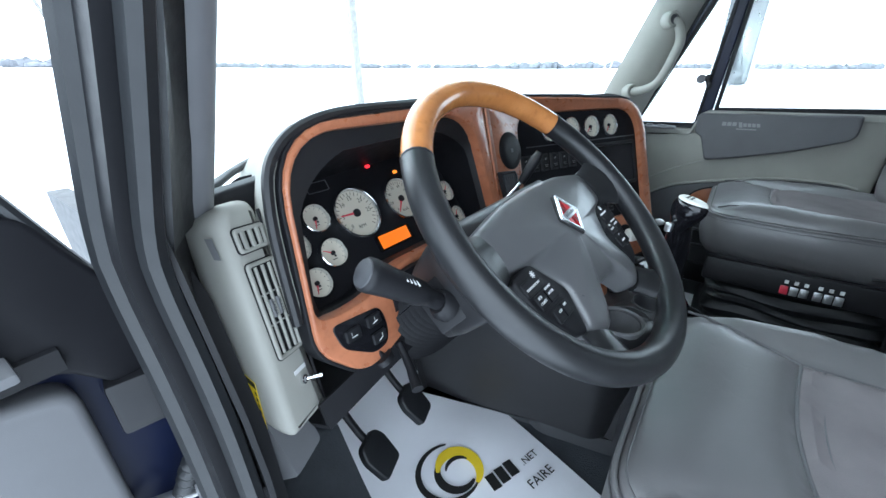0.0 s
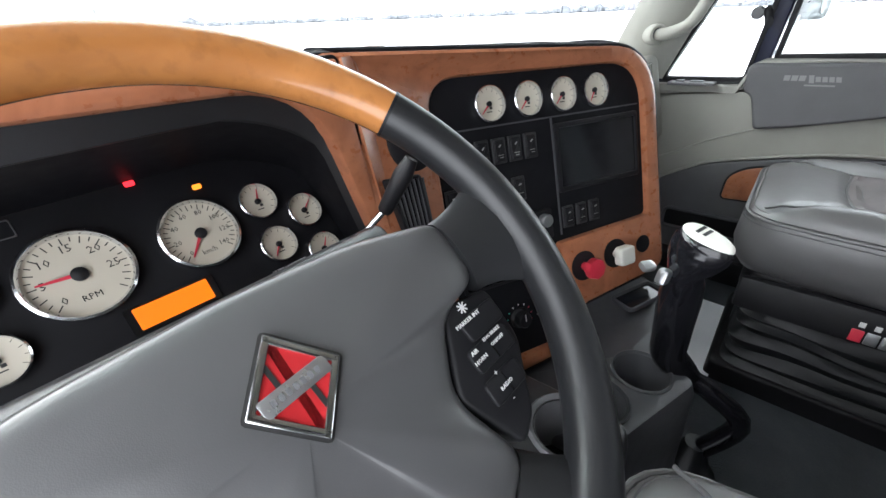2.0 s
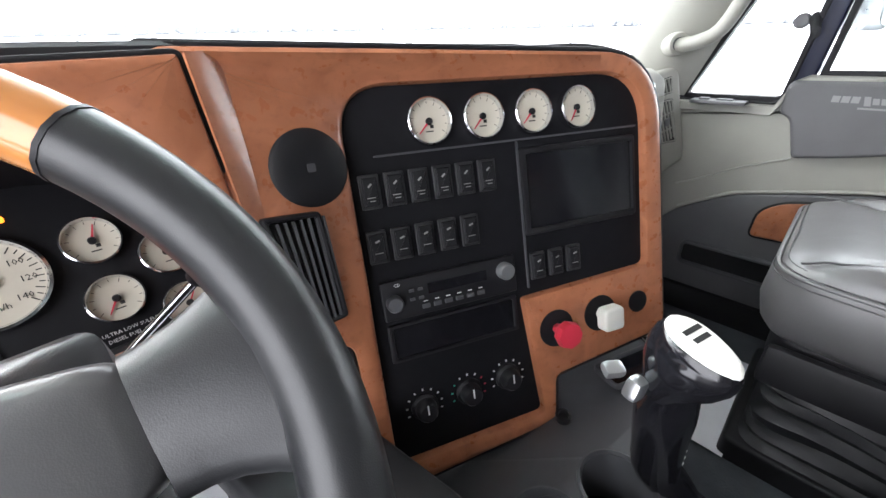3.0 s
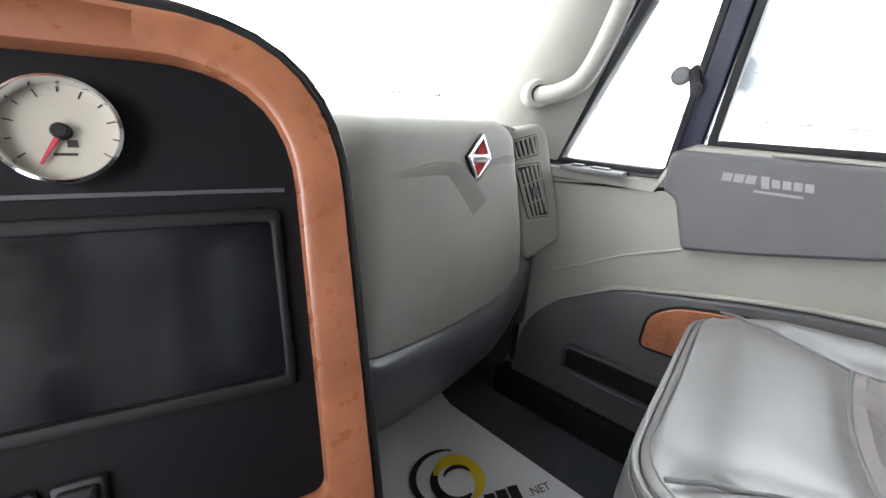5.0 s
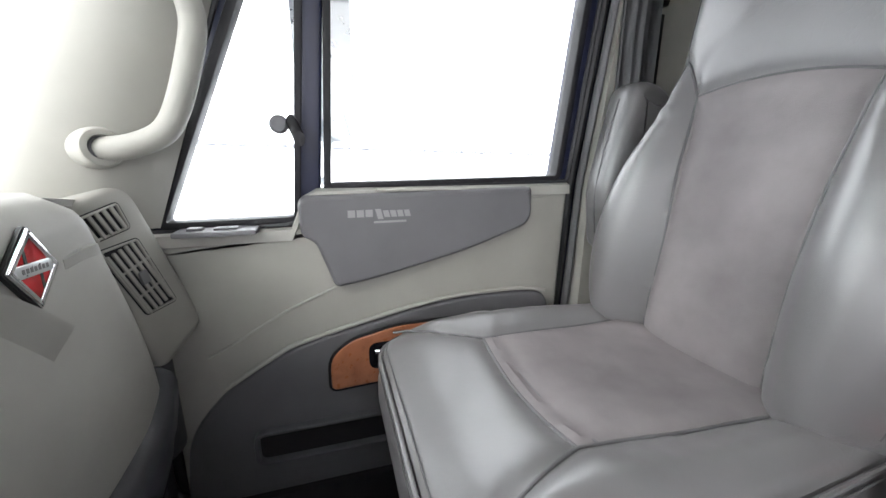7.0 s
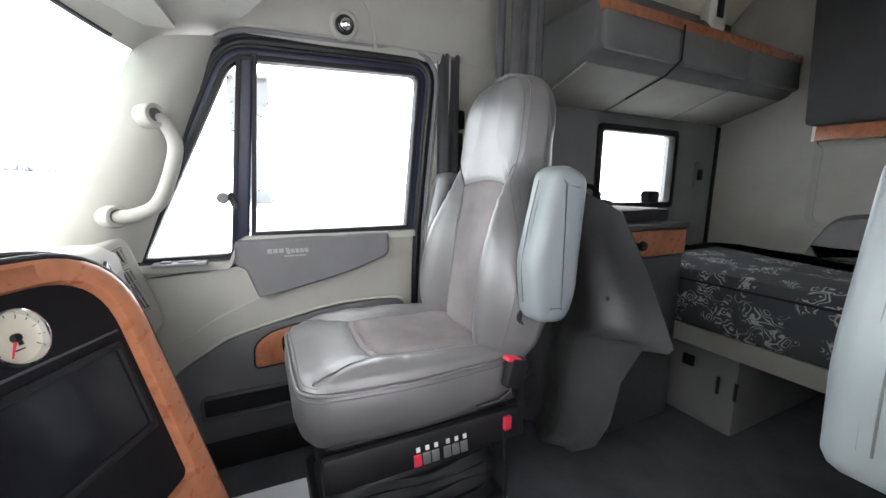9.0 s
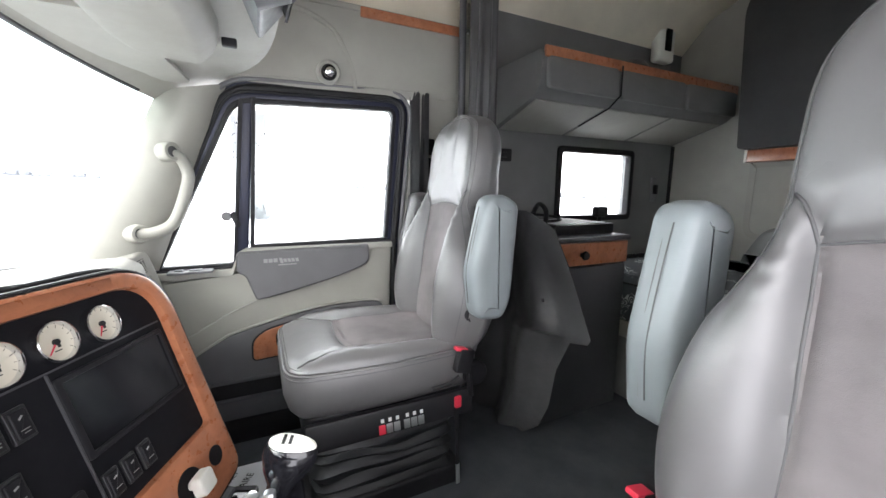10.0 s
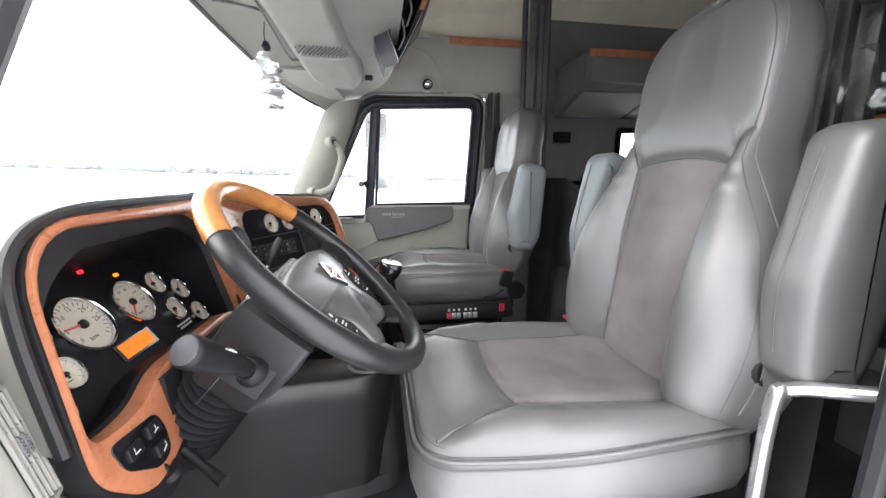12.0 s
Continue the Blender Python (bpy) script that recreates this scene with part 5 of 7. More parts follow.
# ---- floor console and gear lever ----
con = thing("floor_console", A @ pose(0.0, 0.0, 0), "charcoal floor console with cup holders", "console")
CO = rounded([(-0.20, -0.02), (-0.010, -0.108), (0.016, -0.060), (0.10, -0.050), (0.260, 0.005), (0.315, 0.135), (-0.12, 0.26), (-0.22, 0.18)], 0.03, 5)
bm = bmesh.new()
rings = []
for z, d in ((0.02, -0.02), (0.18, -0.01), (0.345, 0.0), (0.36, 0.006), (0.365, 0.008), (0.366, 0.011)):
    rings.append([Vector((p[0], p[1], z - (0.62 * max(0.0, p[1] - 0.03) if z > 0.2 else 0.0))) for p in (inset2(CO, d) if d else CO)])
loft(bm, rings)
CUPS = ((-0.034, -0.022), (-0.128, 0.022))
pierce(bm, CUPS, 0.041, lambda y: 0.366 - 0.62 * max(0.0, y - 0.03))
part("body", bm, DARK, con)
for x, y in CUPS:
    part("cup_holder", lathe([(0.047, 0.362), (0.047, 0.369), (0.044, 0.371), (0.042, 0.368), (0.040, 0.29), (0.037, 0.276)], 28, m=Matrix.Translation((x, y, 0.0)), cap=(False, True)), DARK, con, "round cup holder")
    part("cup_well", prism(circle(0.0375, 24), 0.272, 0.278, m=Matrix.Translation((x, y, 0))), GLOSS, con)
tr = rounded(rect(0.118, 0.054), 0.012, 4)
part("tray", ringplate(tr, inset2(tr, 0.006), 0.364, 0.373, 0.003, m=pose(0.178, 0.020, 0, 0, 0, -28)), DARK, con)
part("tray_floor", prism(inset2(tr, 0.004), 0.364, 0.3665, m=pose(0.178, 0.020, 0, 0, 0, -28)), GLOSS, con)
part("socket", lathe([(0.012, 0.364), (0.012, 0.372), (0.008, 0.373), (0.008, 0.366)], 16, m=Matrix.Translation((0.04, 0.075, -0.027)) @ pose(0, 0, 0, 0, 0, 0)), BLACK, con)

shift = thing("gear_lever", A @ pose(0.02, -0.135, 0.0), "black gear lever with a silver-topped knob", "gear lever")
off = Vector((0.02, -0.135, 0))
part("boot", lathe([(0.085, 0.0), (0.08, 0.06), (0.06, 0.075), (0.064, 0.09), (0.046, 0.105), (0.05, 0.12), (0.034, 0.14), (0.018, 0.20)], 20), RUBBER, shift, "ribbed rubber lever boot")
kn = A.inverted() @ Vector((-0.150, -0.049, 0.630)) - off
sp = [A.inverted() @ Vector(p) - off for p in ((-0.005, -0.215, 0.16), (-0.020, -0.175, 0.27), (-0.034, -0.125, 0.325), (-0.040, -0.088, 0.345), (-0.056, -0.052, 0.385), (-0.076, -0.047, 0.44), (-0.115, -0.046, 0.535), (-0.136, -0.047, 0.592))]
sp[0] = Vector((0, 0, 0.17))
part("shaft", tube(smooth_path(sp[:5], 5), 0.0165, 12), GLOSS, shift)
part("sleeve", tube(smooth_path(sp[3:], 4), [0.018, 0.021, 0.024, 0.0255] + [0.0265] * 9 + [0.0255, 0.024, 0.022, 0.020], 18), GLOSS, shift, "glossy black lever grip")
KM = axes(kn, A.inverted().to_3x3() @ Vector((-0.94, 0.30, -0.05)), A.inverted().to_3x3() @ Vector((-0.32, -0.93, -0.20)))


def knobring(z, w, f, bk):
    """One oval ring of the knob: half width w, reaching f to the front and bk to the back."""
    w, f, bk, z = 0.72 * w, 0.72 * f, 0.72 * bk, 0.85 * z
    return [Vector((w * math.cos(a), (bk if math.sin(a) > 0 else f) * math.sin(a), z)) for a in [2 * math.pi * j / 22 for j in range(22)]]


part("knob", loft(bmesh.new(), [knobring(*q) for q in ((-0.058, 0.019, 0.018, 0.020), (-0.040, 0.024, 0.026, 0.030), (-0.018, 0.029, 0.036, 0.046), (0.002, 0.031, 0.040, 0.054), (0.015, 0.029, 0.038, 0.054), (0.023, 0.023, 0.034, 0.049), (0.026, 0.018, 0.030, 0.044))]), GLOSS, shift, "glossy black knob", at=KM)
cap = part("cap", loft(bmesh.new(), [knobring(*q) for q in ((0.0215, 0.0225, 0.033, 0.050), (0.0265, 0.0215, 0.032, 0.048), (0.0295, 0.018, 0.028, 0.043), (0.0305, 0.010, 0.018, 0.03))]), WHITE, shift, "pale satin shift cap", at=KM)
for k in range(2):
    part("name_bar", BOX((0.018 - 0.002 * k, 0.004, 0.0006), (0, -0.005 + 0.008 * k, 0.0261), (0, 0, 0)), INK, cap)
part("range_lever", BOX((0.017, 0.014, 0.020), (0.024, -0.008, -0.040), (10, -15, 0), bevel=0.005), SILVER, shift, "silver range selector", at=KM)
part("splitter", BOX((0.018, 0.014, 0.010), (0.030, -0.028, -0.036), (0, 0, -20), bevel=0.004), SILVER, shift, at=KM)
for k in range(9):
    q = k / 8
    part("marking_bar", BOX((0.0006, 0.008, 0.0045), sp[4].lerp(sp[6], q) + Vector((0.016, -0.0215, 0.0)), (0, 12, -40)), PRINT, shift)


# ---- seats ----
# dark tone painting shade along the seams; stitching and zips share it
SEAM = material("seam_shade_thread", (0.10, 0.10, 0.103), 0.6, vary=0.1)
THREAD = material("pale_thread", (0.155, 0.152, 0.153), 0.7, vary=0.1)


def lerp_table(z, table):
    """A smooth curve through the table's rows."""
    last = len(table) - 1
    k = next((i for i in range(last) if z <= table[i + 1][0]), last - 1)
    t = max(0.0, min(1.0, (z - table[k][0]) / (table[k + 1][0] - table[k][0])))
    h = table[k + 1][0] - table[k][0]

    def slope(i, c):
        if i == 0 or i == last:
            return 0.0 if i == 0 else (table[i][c] - table[i - 1][c]) / (table[i][0] - table[i - 1][0])
        return (table[i + 1][c] - table[i - 1][c]) / (table[i + 1][0] - table[i - 1][0])

    return [(2 * t ** 3 - 3 * t * t + 1) * table[k][c] + (t ** 3 - 2 * t * t + t) * h * slope(k, c) + (3 * t * t - 2 * t ** 3) * table[k + 1][c] + (t ** 3 - t * t) * h * slope(k + 1, c) for c in range(1, len(table[0]))]


# height: half width, y of the front face's middle, depth, how far the side bolsters stand out, half width of the middle
BACKREST = [(0.45, 0.215, -0.572, 0.12, 0.022, 0.110), (0.52, 0.252, -0.568, 0.15, 0.050, 0.106), (0.64, 0.272, -0.582, 0.17, 0.066, 0.102), (0.78, 0.246, -0.606, 0.17, 0.058, 0.104),
            (0.865, 0.198, -0.626, 0.15, 0.042, 0.112), (0.935, 0.168, -0.634, 0.15, 0.014, 0.120), (1.00, 0.170, -0.640, 0.145, 0.002, 0.095), (1.08, 0.168, -0.650, 0.125, 0.0, 0.06), (1.15, 0.132, -0.662, 0.105, 0.0, 0.04), (1.192, 0.100, -0.676, 0.08, 0.0, 0.03), (1.216, 0.045, -0.694, 0.04, 0.0, 0.01)]


HEAD_W, HEAD_H = 0.170, 0.176  # the head rest above z 1.05


def section(z):
    hw, y, d, b, w = lerp_table(z, BACKREST)
    k = max(0.0, min(1.0, (z - 0.96) / 0.10))
    k = k * k * (3 - 2 * k)
    head = HEAD_W * max(0.0, 1 - (max(0.0, z - 1.05) / HEAD_H) ** 2.9) ** 0.5
    hw += (head - hw) * k
    d += (0.14 * (0.25 + 0.75 * head / HEAD_W) - d) * k
    b *= 1 - k
    w += (head * 0.3 - w) * k
    return hw, y, d, b, w


BACK_SEAMS = [[(sx * (0.108 + 0.012 * k / 7 - 0.010 * math.sin(math.pi * k / 7)), 0.475 + 0.436 * k / 7) for k in range(8)] for sx in (1, -1)] \
    + [[(sx * 0.120, 0.911), (sx * 0.127, 0.938), (sx * 0.138, 0.960), (sx * 0.150, 0.970)] for sx in (1, -1)] \
    + [[(0.120 * a, 0.911 + 0.016 * (1 - a * a)) for a in (-1, -0.6, -0.2, 0.2, 0.6, 1)]]


def seam_distance(x, y, seams):
    """How far a point lies from the nearest seam."""
    best = 9.0
    for line in seams:
        for (ax, ay), (bx, by) in zip(line, line[1:]):
            dx, dy = bx - ax, by - ay
            q = max(0.0, min(1.0, ((x - ax) * dx + (y - ay) * dy) / (dx * dx + dy * dy)))
            best = min(best, math.hypot(x - ax - q * dx, y - ay - q * dy))
    return best


def back_y(x, z):
    hw, y, d, b, w = section(z)
    turn = 1 if x > 0 else -1
    sx, x = x, min(abs(x), hw)
    if x <= w:
        out = y + 0.004 * (x / w) ** 2
    else:
        q = (x - w) / (hw - w)
        k = max(0.0, min(1.0, (z - 0.90) / 0.12))
        out = y + 0.004 + b * math.sin(math.pi * min(1.0, q * 1.02)) ** 0.85 - d * 0.46 * q ** (5.2 + 8.0 * k)
    near = seam_distance(sx, z, BACK_SEAMS)
    out += 0.009 * (1 - math.exp(-near / 0.022)) - 0.004 * math.exp(-(near / 0.011) ** 2)
    # gathers at the shoulders, soft waves elsewhere
    out += 0.0026 * math.sin(190 * z + 14 * x * turn) * math.exp(-((z - 0.888) / 0.035) ** 2 - ((x - 0.150) / 0.022) ** 2)
    return out + 0.0016 * math.sin(17 * sx + 13 * z) * math.sin(19 * z + 2)


def under_insert(x, z):
    """How deep the cover is drawn in below the suede panel."""
    q = (z - 0.475) / 0.436
    if not 0.02 < q < 0.985:
        return 0.0
    w = 0.108 + 0.012 * q - 0.010 * math.sin(math.pi * q)
    return 0.006 * max(0.0, min(1.0, (w - abs(x) - 0.006) / 0.010))


def back_ring(z, n=184):
    hw, y, d, b, w = section(z)
    front, rear = [], []
    for k in range(n // 2 + 1):
        x = hw * math.sin(-math.pi / 2 + math.pi * k / (n // 2))
        front.append(Vector((x, back_y(x, z) - under_insert(x, z), z)))
        q = abs(x) / hw
        rear.append(Vector((x, y - d + d * 0.54 * q ** 5, z)))
    return front + rear[::-1][1:-1]


def on_back(pts, lift=0.001):
    return [Vector((x, back_y(x, z) + lift, z)) for x, z in pts]


INSERT_REAR, INSERT_FRONT = -0.62, -0.25
SEAMS = [[(sx * 0.150, -0.62), (sx * 0.142, -0.42), (sx * 0.134, -0.25)] for sx in (1, -1)] \
    + [[(sx * 0.134, -0.25), (sx * 0.162, -0.185), (sx * 0.203, -0.105)] for sx in (1, -1)] \
    + [[(-0.134, -0.25), (0.0, -0.238), (0.134, -0.25)], [(-0.136, -0.276), (0.0, -0.264), (0.136, -0.276)]]


def cushion_z(x, y):
    """The top of the seat cushion: padded fields between drawn-in seams."""
    t = (y + 0.34) / 0.27
    z = 0.500 + 0.012 * t - 0.030 * max(0, (t - 0.35) / 0.65) ** 2
    z += 0.016 * min(1.0, (abs(x) / 0.19) ** 3) - 0.010 * math.exp(-(x / 0.1) ** 2 - ((y + 0.44) / 0.16) ** 2)
    d = seam_distance(x, y, SEAMS)
    z += 0.009 * (1 - math.exp(-d / 0.024)) - 0.004 * math.exp(-(d / 0.011) ** 2)
    z += 0.0018 * math.sin(29 * x + 11 * y) * math.sin(21 * y + 4)
    side = max(0.0, abs(x) - 0.135)
    z += 0.0022 * min(1.0, side / 0.03) * math.sin(95 * y + 26 * math.sin(9 * y) + 30 * x) * math.exp(-((y + 0.24) / 0.11) ** 2)
    return z


def truck_seat(cx, cy, s, group="cab seats"):
    """An air-suspended seat with folded-up armrests; s: the side of the aisle, 1 for +x."""
    lab = "grey leather truck seat with suede insert and raised armrests"
    t = thing("truck_seat", pose(cx, cy, 0), lab, "seat", group)
    # cushion
    o = rounded([(-0.225, -0.64), (0.225, -0.64), (0.245, -0.30), (0.215, -0.075), (-0.215, -0.075), (-0.245, -0.30)], [0.04, 0.04, 0.2, 0.07, 0.07, 0.2], 7)
    o = even(o, 110)
    rings = []
    for z, d in ((0.335, 0.050), (0.350, 0.022), (0.372, 0.004), (0.41, -0.007), (0.445, -0.006), (0.468, -0.001), (0.480, 0.004), (0.4835, 0.0065), (0.487, 0.004)):
        rings.append([Vector((p.x, p.y, z)) for p in inset2(o, d)])
    for k in range(1, 31):
        f = 1 - (k / 30) ** 1.0
        ring = []
        for p in o:
            x, y = f * p.x, -0.36 + f * (p.y + 0.36)
            m = min(1.0, (1 - f) / 0.26)
            roll = (1 - (1 - m) ** 2.6) ** 0.8
            w = 0.142 - 0.016 * (y + 0.62) / 0.37
            sunk = 0.006 * max(0.0, min(1.0, (w - abs(x)) / 0.010, (-0.258 - y) / 0.010))
            ring.append(Vector((x, y, 0.489 + (cushion_z(x, y) - 0.489) * roll - sunk)))
        rings.append(ring)
    part("cushion", loft(bmesh.new(), rings), LEATHER, t, "grey leather seat cushion")
    pip = [Vector((p[0], p[1], 0.482)) for p in inset2(o, -0.001)]
    part("piping", tube(pip, 0.0036, 8, closed=True), LEATHER, t)
    for d, z in ((0.010, 0.4945), (-0.004, 0.4705)):
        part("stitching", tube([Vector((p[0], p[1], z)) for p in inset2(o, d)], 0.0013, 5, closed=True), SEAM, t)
    # suede insert
    rows = []
    for k in range(31):
        q = k / 30
        y = INSERT_REAR + (INSERT_FRONT - INSERT_REAR) * q
        w = 0.150 - 0.016 * q
        row = []
        for j in range(33):
            a = -1 + j / 16
            yy = y + 0.012 * (1 - a * a) * q
            row.append(Vector((w * a, yy, cushion_z(w * a, yy) + 0.0036 - 0.0018 * max(abs(a), q) ** 40)))
        rows.append(row)
    part("cushion_insert", sheet(rows, 0.003), SUEDE, t, "worn grey suede cushion insert")
    for line in SEAMS:
        pts = smooth_path([Vector((x, y, 0)) for x, y in line], 8)
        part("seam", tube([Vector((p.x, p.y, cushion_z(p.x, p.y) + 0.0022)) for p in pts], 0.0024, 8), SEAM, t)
    # backrest
    zs = [0.45 + 0.00685 * k for k in range(101)] + [1.141, 1.154, 1.166, 1.176, 1.185, 1.193, 1.199, 1.204, 1.208, 1.212, 1.216, 1.220, 1.223, 1.2250]
    part("backrest", loft(bmesh.new(), [back_ring(z) for z in zs]), LEATHER, t, "grey leather backrest with built-in head rest")
    rows = []
    for k in range(61):
        q = k / 60
        row = []
        for a in [-1 + j / 20 for j in range(41)]:
            w = 0.108 + 0.012 * q - 0.010 * math.sin(math.pi * q)
            z = 0.475 + (0.436 + 0.016 * (1 - a * a)) * q
            row.append(Vector((w * a, back_y(w * a, z) + 0.0034 - 0.0018 * max(abs(a), abs(2 * q - 1)) ** 40, z)))
        rows.append(row)
    part("backrest_insert", sheet(rows, 0.004), SUEDE, t, "worn grey suede backrest insert")
    for line in BACK_SEAMS:
        fine = smooth_path([Vector((x, z, 0)) for x, z in line], 6)
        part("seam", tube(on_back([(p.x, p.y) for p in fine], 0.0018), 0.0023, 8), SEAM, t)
    # double seam up the bolsters and over the head rest
    for f, r, mat, nm in ((0.945, 0.0017, THREAD, "piping"), (0.905, 0.0010, SEAM, "stitching")):
        line = [(section(z)[0] * f, z) for z in (0.52, 0.56, 0.60, 0.64, 0.68, 0.72, 0.76, 0.80, 0.84, 0.88, 0.92, 0.96, 1.0, 1.04)]
        for k in range(1, 20):
            a = math.pi / 2 * k / 20
            line.append((HEAD_W * f * math.cos(a) ** 0.72, 1.05 + HEAD_H * f * math.sin(a) ** 0.72))
        line = line + [(0.0, 1.05 + HEAD_H * f)] + [(-x, z) for x, z in line[::-1]]
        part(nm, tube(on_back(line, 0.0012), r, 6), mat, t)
    part("hinge_gap", BOX((0.42, 0.05, 0.03), (0, -0.615, 0.482), bevel=0.01), BLACK, t)
    # armrests, folded up beside the back
    for side_, mat, nm in ((s, BLUELEATHER, "blue-grey vinyl armrest folded up"), (-s, LEATHER, "grey leather armrest folded up")):
        ax = side_ * 0.284
        prof = rounded([(-0.579, 0.602), (-0.668, 0.590), (-0.698, 0.65), (-0.716, 0.935), (-0.660, 0.962), (-0.607, 0.952), (-0.561, 0.74)][::-1], 0.03, 5)
        rings = []
        for d, x in ((0.040, -0.0425), (0.026, -0.041), (0.014, -0.038), (0.005, -0.031), (0.0, -0.018), (0.0, 0.018), (0.005, 0.031), (0.014, 0.038), (0.026, 0.041), (0.040, 0.0425)):
            rings.append([Vector((ax + x, p[0], p[1])) for p in inset2(prof, d)])
        a = part("armrest", loft(bmesh.new(), rings), mat, t, nm)
        front = smooth_path([Vector((ax - side_ * 0.006, y + 0.001, z)) for y, z in ((-0.573, 0.645), (-0.566, 0.705), (-0.5655, 0.75), (-0.575, 0.81), (-0.588, 0.87), (-0.602, 0.926))], 5)
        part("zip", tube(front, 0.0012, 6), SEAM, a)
        part("stitching", tube([p + Vector((side_ * 0.012, -0.002, 0)) for p in front], 0.0008, 5), THREAD, a)
        part("piping", tube([p + Vector((-side_ * 0.024, -0.012, 0)) for p in front], 0.0024, 6), mat, a)
        part("pivot", lathe([(0.034, 0), (0.034, 0.016), (0.028, 0.022), (0, 0.022)], 20, m=axes((side_ * 0.232, -0.61, 0.60), (0, 1, 0), (0, 0, side_))), BLACK, t)
    # base
    part("seat_pan", prism(rounded(rect(0.42, 0.50, 0, -0.36), 0.05, 5), 0.30, 0.356, 0.01), BLACK, t)
    part("side_cover", BOX((0.030, 0.50, 0.075), (s * 0.240, -0.36, 0.316), (0, s * -12, 0), bevel=0.012), BLACK, t, "black side control panel")
    for k in range(6):
        y = -0.315 - (0.022 * k if k < 3 else 0.022 * k + 0.008)
        part("seat_button", BOX((0.008, 0.019, 0.026), (s * 0.257, y, 0.301), (0, s * -12, 0), bevel=0.002), RED if k == 0 else SILVER, t)
        part("button_symbol", BOX((0.002, 0.009, 0.010), (s * 0.2605, y, 0.329), (0, s * -12, 0)), PRINT, t)
    part("height_lever", BOX((0.012, 0.022, 0.036), (s * 0.262, -0.553, 0.330), (0, 0, 8), bevel=0.004), RED, t, "red seat lever")
    part("recliner_lever", tube([(s * 0.235, -0.48, 0.375), (s * 0.252, -0.53, 0.39), (s * 0.256, -0.56, 0.41)], 0.005, 8), BLACK, t)
    part("recliner_knob", lathe([(0.04, 0), (0.04, 0.02), (0.034, 0.026), (0, 0.026)], 24, m=axes((s * 0.225, -0.625, 0.40), (0, 1, 0), (0, 0, s))), BLACK, t)
    o = even(rounded(rect(0.38, 0.46, 0, -0.36), 0.06, 5), 96)
    rings = []
    for k in range(25):
        ring = []
        for i, p in enumerate(o):
            a = 2 * math.pi * i / len(o)
            lift = 0.010 * math.sin(2 * a + 0.4 * k) + 0.006 * math.sin(5 * a + 1.3)
            fold = 0.965 + 0.035 * math.cos(math.pi * k / 2 + 0.5 * math.sin(3 * a)) + 0.010 * math.sin(7 * a + 0.9 * k)
            ring.append(Vector((p[0] * fold, -0.36 + (p[1] + 0.36) * fold, 0.06 + 0.0100 * k + lift * math.sin(math.pi * k / 24))))
        rings.append(ring)
    part("bellows", loft(bmesh.new(), rings), RUBBER, t, "black wrinkled rubber suspension bellows")
    part("tether", tube(smooth_path([(s * 0.262, -0.545, 0.315), (s * 0.272, -0.548, 0.22), (s * 0.268, -0.552, 0.12)], 6), 0.007, 8, flat=0.5), BLACK, t, "black hanging tether strap")
    part("tether_tip", tube([(s * 0.268, -0.552, 0.125), (s * 0.272, -0.553, 0.062)], 0.0085, 8, flat=0.5), SILVER, t)
    part("floor_plate", prism(rounded(rect(0.40, 0.50, 0, -0.36), 0.02, 4), 0.0, 0.06, 0.01), BLACK, t)
    # buckle on its stalk
    b = part("buckle", BOX((0.030, 0.050, 0.075), (s * 0.262, -0.570, 0.462), (14, 0, 0), bevel=0.007), BLACK, t, "black belt buckle")
    part("buckle_button", BOX((0.024, 0.040, 0.010), (s * 0.262, -0.560, 0.499), (14, 0, 0), bevel=0.003), RED, b, "red release button")
    part("buckle_stalk", tube([(s * 0.258, -0.60, 0.34), (s * 0.262, -0.585, 0.44)], 0.011, 10, flat=0.6), BLACK, t)
    return t


truck_seat(0.580, 0.0, -1)
truck_seat(-0.548, 0.004, 1)


# ---- doors ----
SCRIPT = material("worn_script", (0.24, 0.24, 0.24), 0.4, 0.3, vary=0.1)


